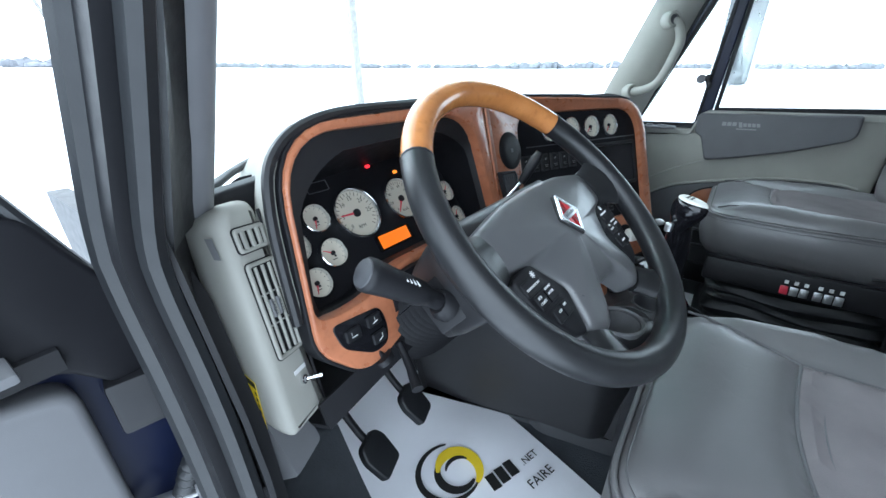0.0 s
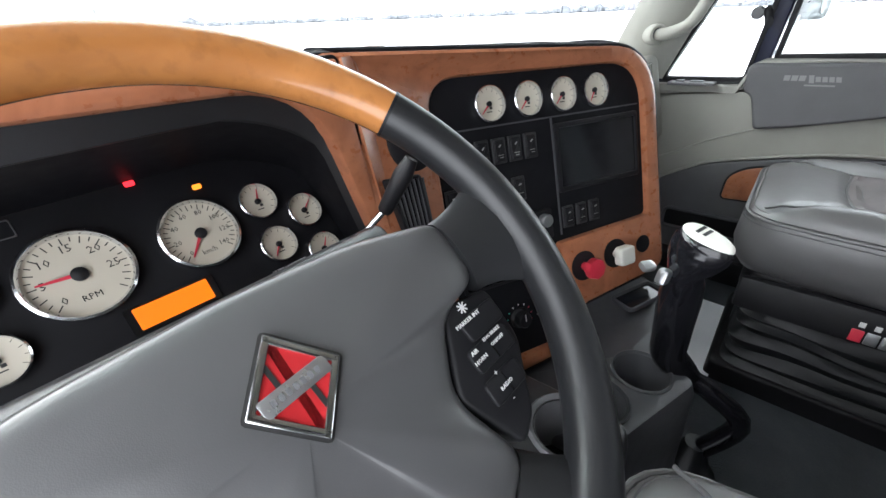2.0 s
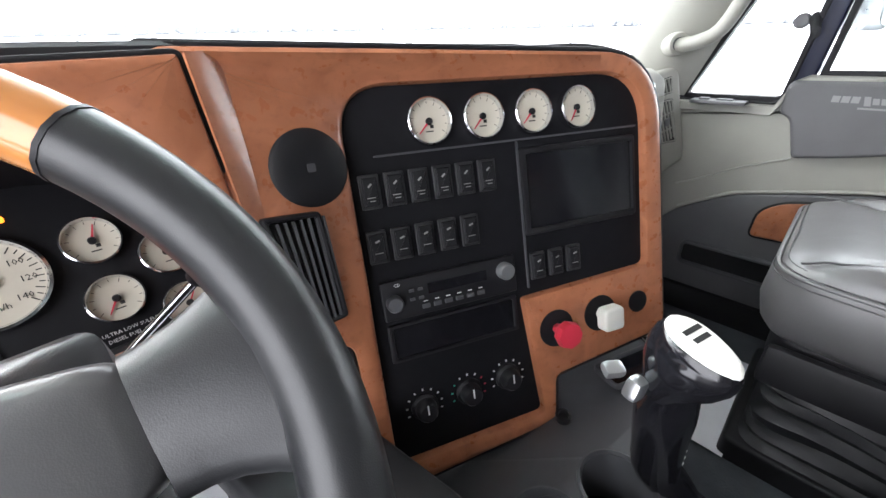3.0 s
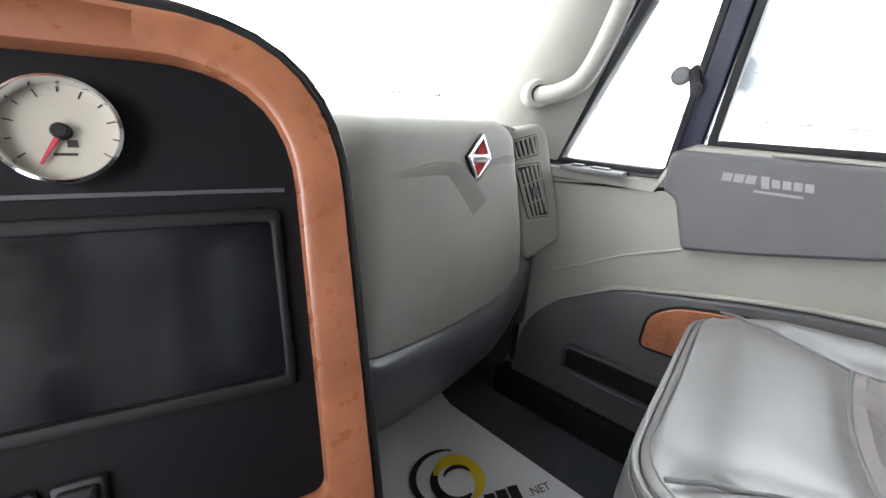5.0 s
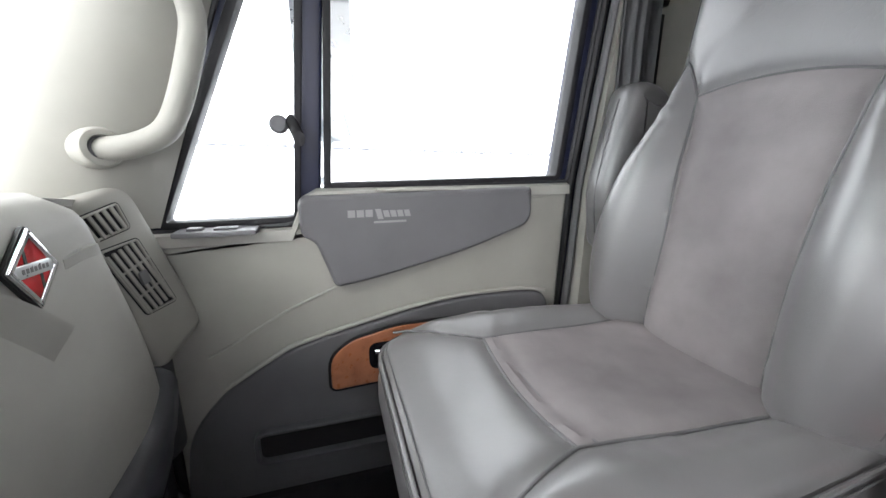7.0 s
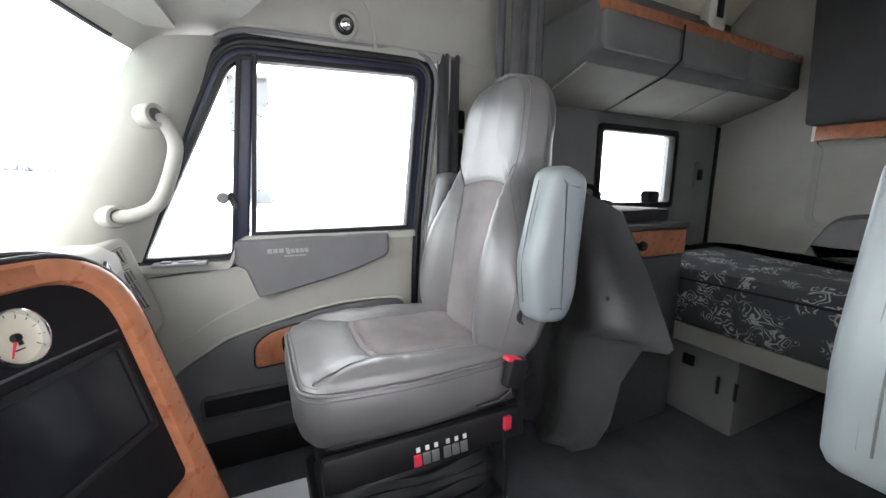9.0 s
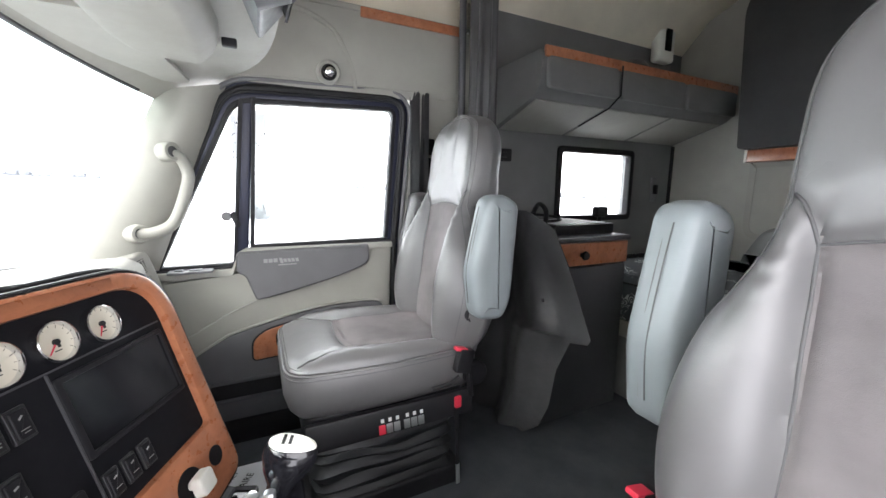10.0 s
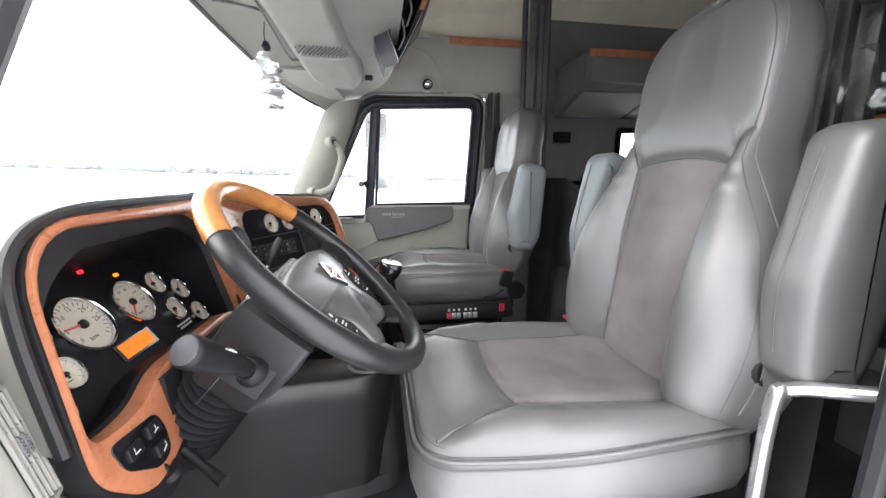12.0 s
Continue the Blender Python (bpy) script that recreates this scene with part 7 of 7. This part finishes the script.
part("ring", lathe([(0.034, -0.01), (0.034, 0.010), (0.028, 0.016), (0.022, 0.012)], 28, m=lm), PALE, rl)
part("eyeball", lathe([(0.023, 0.004), (0.022, 0.012), (0.016, 0.018), (0.014, 0.012), (0, 0.010)], 24, m=lm), BLACK, rl)
part("lens", lathe([(0.0165, 0.0125), (0.013, 0.0185), (0.007, 0.0215), (0, 0.022)], 20, m=lm @ Matrix.Translation((0.003, 0.002, 0))), CHROME, rl)
for pts_ in (((-0.62, 0.232, 1.283), (-0.25, 0.236, 1.281), (0.155, 0.250, 1.282), (0.19, 0.222, 1.283), (0.40, 0.165, 1.300), (0.62, 0.120, 1.318)), ((-0.24, 0.33, 1.280), (-0.23, 0.28, 1.279), (-0.20, 0.24, 1.281))):
    bm = tube(smooth_path([Vector(p) - b0 for p in pts_], 6), 0.0035, 6)
    part("seam", bm, DARK, oc)
part("grille_lip", tube(smooth_path([Vector(p) - b0 for p in ((0.075, 0.20, 1.266), (0.085, 0.13, 1.262), (0.082, 0.05, 1.264))], 6), 0.005, 8), LIGHT, oc)
# coat hook clip by the visor
part("clip", BOX((0.012, 0.03, 0.02), (0.37, -0.05, 0.012), bevel=0.004), BLACK, oc)

# wrapped air freshener hanging at the header
tag = thing("air_freshener", pose(-0.105, 0.256, 1.29), "silver cellophane-wrapped air freshener hanging on a cord", "air freshener")
part("cord", tube([(0, 0, 0.0), (0.004, 0.004, -0.03), (0, 0, -0.06)], 0.0015, 6), BLACK, tag)
part("clasp", lathe([(0.004, -0.075), (0.012, -0.062), (0.008, -0.05), (0.002, -0.045)], 12), BLACK, tag)
rg = random.Random(3)
rings = []
for k in range(16):
    q = k / 15
    w = (0.010 + 0.026 * min(1, q * 4) * (1 if q < 0.75 else 1 - 1.6 * (q - 0.75))) * (1.15 if k % 2 else 0.9)
    rings.append([Vector((0.35 * w * math.cos(a) * rg.uniform(0.6, 1.3), w * math.sin(a) * rg.uniform(0.8, 1.15) + 0.006 * math.sin(5 * q), -0.070 - 0.145 * q + rg.uniform(-0.004, 0.004))) for a in [2 * math.pi * j / 12 for j in range(12)]])
part("wrapper", loft(bmesh.new(), rings), FOIL, tag, "crinkled silver wrapper")

# ---- sleeper ----
# curtain: gathered at the bulkhead, hanging behind the passenger's seat
def curtain(s):
    c = thing("sleeper_curtain", pose(s * 0.66, -0.82, 0), "dark grey vinyl privacy curtain gathered at the bulkhead", "curtain", "sleeper curtains")
    # gathered column above, wide skirt below that swings out over the floor
    rows = []
    for k in range(24):
        z = 2.02 - 1.10 * k / 23
        row = []
        for j in range(72):
            a = 2 * math.pi * j / 72
            folds = 1 + 0.16 * math.sin(9 * a + 0.6 * math.sin(3 * z)) + 0.07 * math.sin(5 * a + 4 * z)
            row.append(Vector((0.050 * math.cos(a) * folds, 0.045 * math.sin(a) * folds, z)))
        rows.append(row)
    part("drape", loft(bmesh.new(), rows, cap=(False, False)), COAT, c, "gathered charcoal vinyl drape")
    # the skirt spreads over the floor behind the seat, with a stepped hem
    edge = [(0.90, 0.20), (0.85, 0.34), (0.70, 0.43), (0.56, 0.50), (0.515, 0.525), (0.505, 0.44), (0.38, 0.385), (0.24, 0.365), (0.14, 0.32), (0.07, 0.24)]
    rows = []
    for k in range(46):
        z = 0.90 - 0.83 * k / 45
        w = next(wa + (wb - wa) * (za - z) / (za - zb) for (za, wa), (zb, wb) in zip(edge, edge[1:]) if za >= z >= zb - 1e-6)
        deep = min(1, (0.90 - z) / 0.35)
        row = []
        for j in range(49):
            q = j / 48
            row.append(Vector((-s * (-0.06 + (w + 0.06) * q), -0.045 - 0.03 * q + deep * (0.022 * math.sin(11 * q + 1.2 * z) + 0.005 * math.sin(27 * q + 3 * z)) + 0.03 * deep * (0.9 - z), z)))
        rows.append(row)
    part("skirt", sheet(rows, 0.004), COAT, c, "wide charcoal vinyl skirt with creases")
    part("snap", lathe([(0.006, 0), (0.006, 0.003), (0, 0.004)], 12, m=pose(-s * 0.36, -0.030, 0.62, 90, 0, 0)), CHROME, c)
    part("pole", tube([(s * 0.07, 0.05, 1.15), (s * 0.07, 0.05, 2.0)], 0.014, 12), DARK, c)
    return c


curtain(1)
curtain(-1)
# small side curtain by the door
cs = thing("side_curtain", pose(0.90, -0.66, 0), "short dark pleated curtain tied back beside the door", "curtain")
rows = [[Vector((0.02 * math.sin(9 * j), -0.045 + 0.0055 * j, z)) for j in range(17)] for z in (1.36, 1.2, 1.0, 0.85)]
part("drape", sheet(rows, 0.003), COAT, cs)
belt = thing("seat_belt", pose(0.90, -0.68, 0), "black seat belt on the pillar behind the seat", "seat belt", "belts")
part("strap", sheet([[(-0.005, 0.0, z), (-0.005, -0.045, z - 0.01)] for z in (1.14, 1.0, 0.8, 0.6, 0.45)], 0.003), BLACK, belt)
part("anchor", BOX((0.03, 0.06, 0.07), (0, -0.02, 1.15), bevel=0.012), BLACK, belt)

# sleeper side window frames; the left window is unseen, added to light the sleeper
y0, y1, z0, z1 = WIN
for wname, sg in (("window_2", 1), ("window_3_added", -1)):
  sw = thing(wname, pose(sg * SW, (y0 + y1) / 2, (z0 + z1) / 2), "small sleeper side window with a black frame", "window", kind="structure")
  m = axes((-0.006 * sg, 0, 0), (0, -sg, 0), (0, 0, 1))
  o = rounded(rect(y1 - y0 + 0.05, z1 - z0 + 0.05), 0.03, 4)
  i = rounded(rect(y1 - y0 - 0.012, z1 - z0 - 0.012), 0.02, 4)
  part("window_frame", ringplate(o, i, -0.03, 0.008, 0.004, m=m), BLACK, sw)
  g = part("pane", prism(inset2(i, -0.004), -0.030, -0.026, m=m), GLASS, sw)
  g.visible_shadow = False
# overhead cupboards along the passenger's wall
oh = thing("overhead_cupboard", pose(0.76, -1.7, 1.35), "grey moulded overhead cupboard with burl edge", "cupboard")
o3 = Vector((0.76, -1.7, 1.35))
prof = [(0.925, 1.250), (0.635, 1.342), (0.598, 1.375), (0.590, 1.490), (0.605, 1.508), (0.925, 1.508)]
pr = rounded(prof, [0.01, 0.02, 0.02, 0.01, 0.01, 0.01], 4)
part("carcass", loft(bmesh.new(), [[Vector((p[0], y, p[1])) - o3 for p in pr] for y in (-1.04, -2.34)]), PANEL, oh)
for k, (a, b) in enumerate(((-1.06, -1.45), (-1.46, -1.90), (-1.91, -2.32))):
    d = part("door", prism(rounded(rect(a - b - 0.008, 0.122), 0.02, 4), 0, 0.016, 0.008, m=Matrix.Translation(Vector((0.593, (a + b) / 2, 1.422)) - o3) @ axes((0, 0, 0), (0, -1, 0), (0.06, 0, 1))), PANEL, oh, "grey flap door")
    part("underside_panel", BOX((0.27, a - b - 0.012, 0.006), Vector((0.780, (a + b) / 2, 1.293)) - o3, (0, 17.6, 0), bevel=0.002), LIGHT, oh)
part("wood_edge", BOX((0.014, 1.28, 0.042), Vector((0.590, -1.69, 1.498)) - o3, bevel=0.005), WOOD, oh, "copper burl edge")
part("elastic_strap", tube([Vector(p) - o3 for p in ((0.574, -1.455, 1.494), (0.574, -1.455, 1.375), (0.632, -1.455, 1.333), (0.80, -1.45, 1.280))], 0.004, 6), BLACK, oh)
sh = thing("dark_cap", pose(0.67, -1.62, 1.508), "dark folded cap lying on the cupboard", "cap")
part("crown", loft(bmesh.new(), [[Vector((0.07 * f * math.cos(a), 0.09 * f * math.sin(a), z)) for a in [2 * math.pi * j / 16 for j in range(16)]] for z, f in ((0.0, 1.0), (0.02, 1.05), (0.045, 0.8), (0.055, 0.3))]), COAT, sh)
part("peak", BOX((0.06, 0.08, 0.006), (0, 0.11, 0.006), (8, 0, 0), bevel=0.002), COAT, sh)
# lamp above
la = thing("wall_lamp", pose(0.895, -2.12, 1.685), "white sleeper wall lamp with a dark switch", "lamp")
part("housing", BOX((0.06, 0.13, 0.25), (-0.01, 0, 0.125), (0, 0, 0), bevel=0.02, seg=3), WHITE, la)
part("switch", BOX((0.008, 0.05, 0.13), (-0.042, 0, 0.12), bevel=0.003), BLACK, la)
# cabinet under the window with a burl drawer
cb = thing("sleeper_cabinet", pose(0.72, -1.24, 0), "dark grey sleeper cabinet with a burl drawer", "cabinet")
part("carcass", BOX((0.42, 0.50, 0.66), (0, 0, 0.33), bevel=0.01), DARK, cb)
part("top", BOX((0.44, 0.52, 0.022), (0, 0, 0.775), bevel=0.006), DARK, cb)
dr = part("drawer", BOX((0.43, 0.50, 0.095), (0, 0, 0.714), bevel=0.006), WOOD, cb, "copper burl drawer front")
part("drawer_knob", lathe([(0.010, 0), (0.010, 0.012), (0.019, 0.018), (0.016, 0.028), (0, 0.030)], 18, m=axes((-0.215, 0.02, 0.712), (0, -1, 0), (0, 0, 1))), BLACK, dr)
lp_ = thing("laptop_tray", pose(0.74, -1.30, 0.786), "dark closed case with a white sheet on top", "case")
part("case", BOX((0.34, 0.34, 0.045), (0, 0, 0.0225), bevel=0.008), BLACK, lp_)
part("paper", BOX((0.22, 0.30, 0.003), (-0.03, 0.0, 0.047), (0, 0, 3)), PAPER, lp_)
mk = thing("tripod_mount", pose(0.68, -1.50, 0.786), "small black device mount", "device")
part("foot", lathe([(0.035, 0), (0.032, 0.012), (0.010, 0.018), (0.010, 0.07)], 18), BLACK, mk)
part("head", BOX((0.04, 0.07, 0.05), (0, 0, 0.09), bevel=0.012), BLACK, mk)
cab_ = thing("cable_coil", pose(0.62, -1.10, 0.786), "coiled black cable and headset on the cabinet", "cable")
cp = [(0.06 * math.cos(k * 0.7) * (1 + 0.2 * math.sin(k)), 0.08 * math.sin(k * 0.7), 0.012 + 0.004 * k) for k in range(22)]
part("coil", tube(smooth_path(cp, 4), 0.006, 6), BLACK, cab_)
part("headset_band", tube(smooth_path([(-0.07, 0.05, 0.02), (-0.06, 0.03, 0.10), (0.0, 0.02, 0.13), (0.07, 0.0, 0.07), (0.10, -0.01, 0.02)], 5), 0.010, 8), BLACK, cab_)
# hooks, switches and sockets on the walls
for nm, loc, size, lab in (("wall_bracket", (0.918, -1.09, 1.137), (0.03, 0.10, 0.06), "black wall bracket beside the window"), ("wall_switch", (0.926, -2.204, 0.985), (0.012, 0.045, 0.14), "grey wall switch plate beside the bunk")):
    w = thing(nm, pose(*loc), lab, "fitting")
    part("plate", BOX(size, bevel=0.006), BLACK if "bracket" in nm else MID, w)
    part("knob", BOX((0.03, size[1] * 0.35, size[2] * 0.4), (-0.014, 0.0, 0.0), bevel=0.004), BLACK, w)
so_ = thing("wall_socket", pose(0.593, -2.352, 0.565), "black wall socket above the bunk", "socket")
part("plate", BOX((0.09, 0.014, 0.05), bevel=0.004), BLACK, so_)
part("flap", BOX((0.035, 0.008, 0.034), (-0.016, 0.008, 0), bevel=0.003), GLOSS, so_)

# bunk
bed = thing("bunk", pose(0, -1.92, 0), "lower bunk on a grey base in the sleeper", "bed")
part("base_rail", BOX((1.84, 0.84, 0.075), (0, 0, 0.352), bevel=0.01), LIGHT, bed, "grey bunk rail")
part("base_box", BOX((0.60, 0.70, 0.315), (0.60, 0.02, 0.158), bevel=0.008), PANEL, bed)
part("base_box", BOX((0.60, 0.70, 0.315), (-0.60, 0.02, 0.158), bevel=0.008), PANEL, bed)
part("latch", BOX((0.045, 0.008, 0.045), (0.475, 0.374, 0.235), bevel=0.004), BLACK, bed)
for k in range(2):
    part("finger_slot", BOX((0.012, 0.006, 0.07), (0.36 - 0.06 * k, 0.373, 0.18), bevel=0.003), BLACK, bed)
# mattress with a printed cover
COVER = bpy.data.materials.new("printed_cover")
COVER.use_nodes = True
n, l = COVER.node_tree.nodes, COVER.node_tree.links
bs = n["Principled BSDF"]
co = n.new("ShaderNodeTexCoord")
wn_ = n.new("ShaderNodeTexNoise")
wn_.inputs["Scale"].default_value, wn_.inputs["Detail"].default_value = 7.0, 3
l.new(co.outputs["Object"], wn_.inputs["Vector"])
add = n.new("ShaderNodeMixRGB")
add.inputs["Fac"].default_value = 0.16
l.new(co.outputs["Object"], add.inputs["Color1"])
l.new(wn_.outputs["Color"], add.inputs["Color2"])
vo = n.new("ShaderNodeTexVoronoi")
vo.inputs["Scale"].default_value = 27.0
l.new(add.outputs["Color"], vo.inputs["Vector"])
wv = n.new("ShaderNodeMath")
wv.operation = "SINE"
mu = n.new("ShaderNodeMath")
mu.operation = "MULTIPLY"
mu.inputs[1].default_value = 24.0
l.new(vo.outputs["Distance"], mu.inputs[0])
l.new(mu.outputs["Value"], wv.inputs[0])
rp_ = n.new("ShaderNodeValToRGB")
rp_.color_ramp.elements[0].position, rp_.color_ramp.elements[1].position = 0.25, 0.65
rp_.color_ramp.elements[0].color, rp_.color_ramp.elements[1].color = (0.055, 0.062, 0.070, 1), (0.40, 0.42, 0.42, 1)
mx = n.new("ShaderNodeMath")
mx.operation = "MULTIPLY"
n2 = n.new("ShaderNodeTexNoise")
n2.inputs["Scale"].default_value = 11.0
l.new(co.outputs["Object"], n2.inputs["Vector"])
mr = n.new("ShaderNodeMapRange")
mr.inputs["From Min"].default_value, mr.inputs["From Max"].default_value = 0.47, 0.60
l.new(n2.outputs["Fac"], mr.inputs["Value"])
l.new(wv.outputs["Value"], mx.inputs[0])
l.new(mr.outputs["Result"], mx.inputs[1])
l.new(mx.outputs["Value"], rp_.inputs["Fac"])
l.new(rp_.outputs["Color"], bs.inputs["Base Color"])
bs.inputs["Roughness"].default_value = 0.9
mt = thing("mattress", pose(0, -1.92, 0.39), "mattress in a dark grey cover with pale printed motifs", "mattress")
o = rounded(rect(1.82, 0.86), 0.06, 5)
rings = [[Vector((p[0], p[1], z)) for p in inset2(o, d)] for z, d in ((0.0, 0.02), (0.02, 0.004), (0.12, 0.0), (0.18, 0.006), (0.215, 0.03), (0.23, 0.08), (0.235, 0.2))]
part("cover", loft(bmesh.new(), rings), COVER, mt)
part("piping", tube([Vector((p[0], p[1], 0.180)) for p in o], 0.005, 6, closed=True), BLACK, mt)
# moulded recess and upper bunk folded against the rear wall
ub = thing("upper_bunk", pose(-0.2, -2.25, 1.12), "dark upholstered upper bunk folded up, with a burl rail", "bunk")
part("panel", prism(rounded([(-0.70, 0.06), (0.665, 0.06), (0.70, 0.70), (0.66, 0.80), (-0.70, 0.80)], [0.03, 0.02, 0.1, 0.1, 0.05], 5), -0.10, 0.04, 0.02, m=axes((0, 0, 0), (1, 0, 0), (0, 0, 1)) @ pose(0, 0, 0)), BUNKVINYL, ub, "dark upholstered underside")
part("wood_rail", BOX((1.36, 0.05, 0.06), (-0.02, -0.0, 0.03), bevel=0.008), WOOD, ub, "copper burl rail")
part("rail_end", BOX((0.012, 0.052, 0.062), (0.662, -0.0, 0.03), bevel=0.002), WHITE, ub)
rc = rounded([(0.50, 0.73), (0.50, 1.13), (-0.90, 1.13), (-0.90, 0.73)], [0.08, 0.02, 0.02, 0.08], 5)
solid("rear_recess", ringplate(rc, inset2(rc, 0.03), 0.0, 0.03, 0.012, m=axes((0, -2.358, 0), (-1, 0, 0), (0, 0, 1)) @ Matrix.Diagonal((-1, 1, -1, 1))), LIGHT, "moulded frame on the rear wall", "trim")
pl = thing("pillow", pose(0.30, -2.27, 0.60), "grey pillow propped against the rear wall", "pillow")
o = rounded([(-0.20, 0.0), (0.16, 0.0), (0.06, 0.20), (-0.20, 0.24)], 0.06, 5)
part("cover", loft(bmesh.new(), [[Vector((p[0], d, p[1])) for p in inset2(o, e)] for d, e in ((-0.07, 0.06), (-0.05, 0.015), (0.0, 0.0), (0.05, 0.02), (0.065, 0.07))]), PANEL, pl)
# rear wall joint strip
solid("trim", BOX((0.014, 0.014, 1.25), (0.922, -2.348, 0.62)), BLACK, "black joint strip in the corner of the sleeper", "trim")
# crumpled plastic film behind the driver's seat
fl = thing("plastic_film", pose(-0.762, -0.715, 0.990), "crumpled clear plastic film behind the driver's seat", "plastic wrap")
rg = random.Random(8)
for n0, w, h, dx, dz, turn in ((7, 0.090, 0.085, 0.020, 0.0, 20), (6, 0.085, 0.050, -0.045, -0.020, -15)):
    rows = []
    for k in range(n0):
        a = -1 + 2 * k / (n0 - 1)
        row = []
        for j in range(6):
            b = j / 5
            spread = w * (0.45 + 0.55 * math.sin(math.pi * (0.2 + 0.6 * b)))
            row.append(Vector((dx + spread * a * 0.5 + rg.uniform(-0.006, 0.006), 0.018 * math.cos(2.2 * a + 3 * b) + rg.uniform(-0.010, 0.010), dz + h * b + 0.012 * (1 - a * a) + rg.uniform(-0.005, 0.005))))
        rows.append(row)
    bm = sheet(rows, 0.0006)
    bmesh.ops.rotate(bm, verts=bm.verts, cent=(dx, 0, dz), matrix=pose(0, 0, 0, 0, 0, turn).to_3x3())
    part("film", bm, CLEAR, fl)
# chrome step rail beside the driver's seat
gr = thing("seat_side_rail", pose(-0.855, -0.56, 0), "pale metal rail beside the driver's seat", "rail")
part("rail", tube(smooth_path([(0.01, 0.01, 0.0), (0.008, 0.01, 0.3), (0.006, 0.008, 0.57), (0.0, -0.01, 0.603), (-0.04, -0.04, 0.62), (-0.08, -0.07, 0.632)], 5), 0.010, 10), SILVER, gr)

# ---- poles out in the snow field ----
up = thing("utility_pole", pose(9.0, 11.0, ground_z(9.0, 11.0)), "weathered grey pole standing in the snow field", "pole")
part("post", tube([(0, 0, -0.1), (0, 0, 3.0), (0.06, 0, 8.0)], [0.115, 0.11, 0.09], 12), POLE, up)
lp = thing("leaning_mast", pose(4.95, 24.0, ground_z(4.95, 24.0)), "thin leaning mast with a low skid in the snow", "mast")
part("mast", tube([(0.05, 0, 0.0), (-1.3, 0.2, 5.4)], [0.10, 0.07], 8), POLE, lp)
part("skid", BOX((1.1, 0.5, 0.32), (0.1, 0.1, 0.95), (0, 12, 10), bevel=0.05), POLE, lp)
part("foot", BOX((0.9, 0.3, 0.14), (-0.3, 0, 0.42), bevel=0.03), POLE, lp)
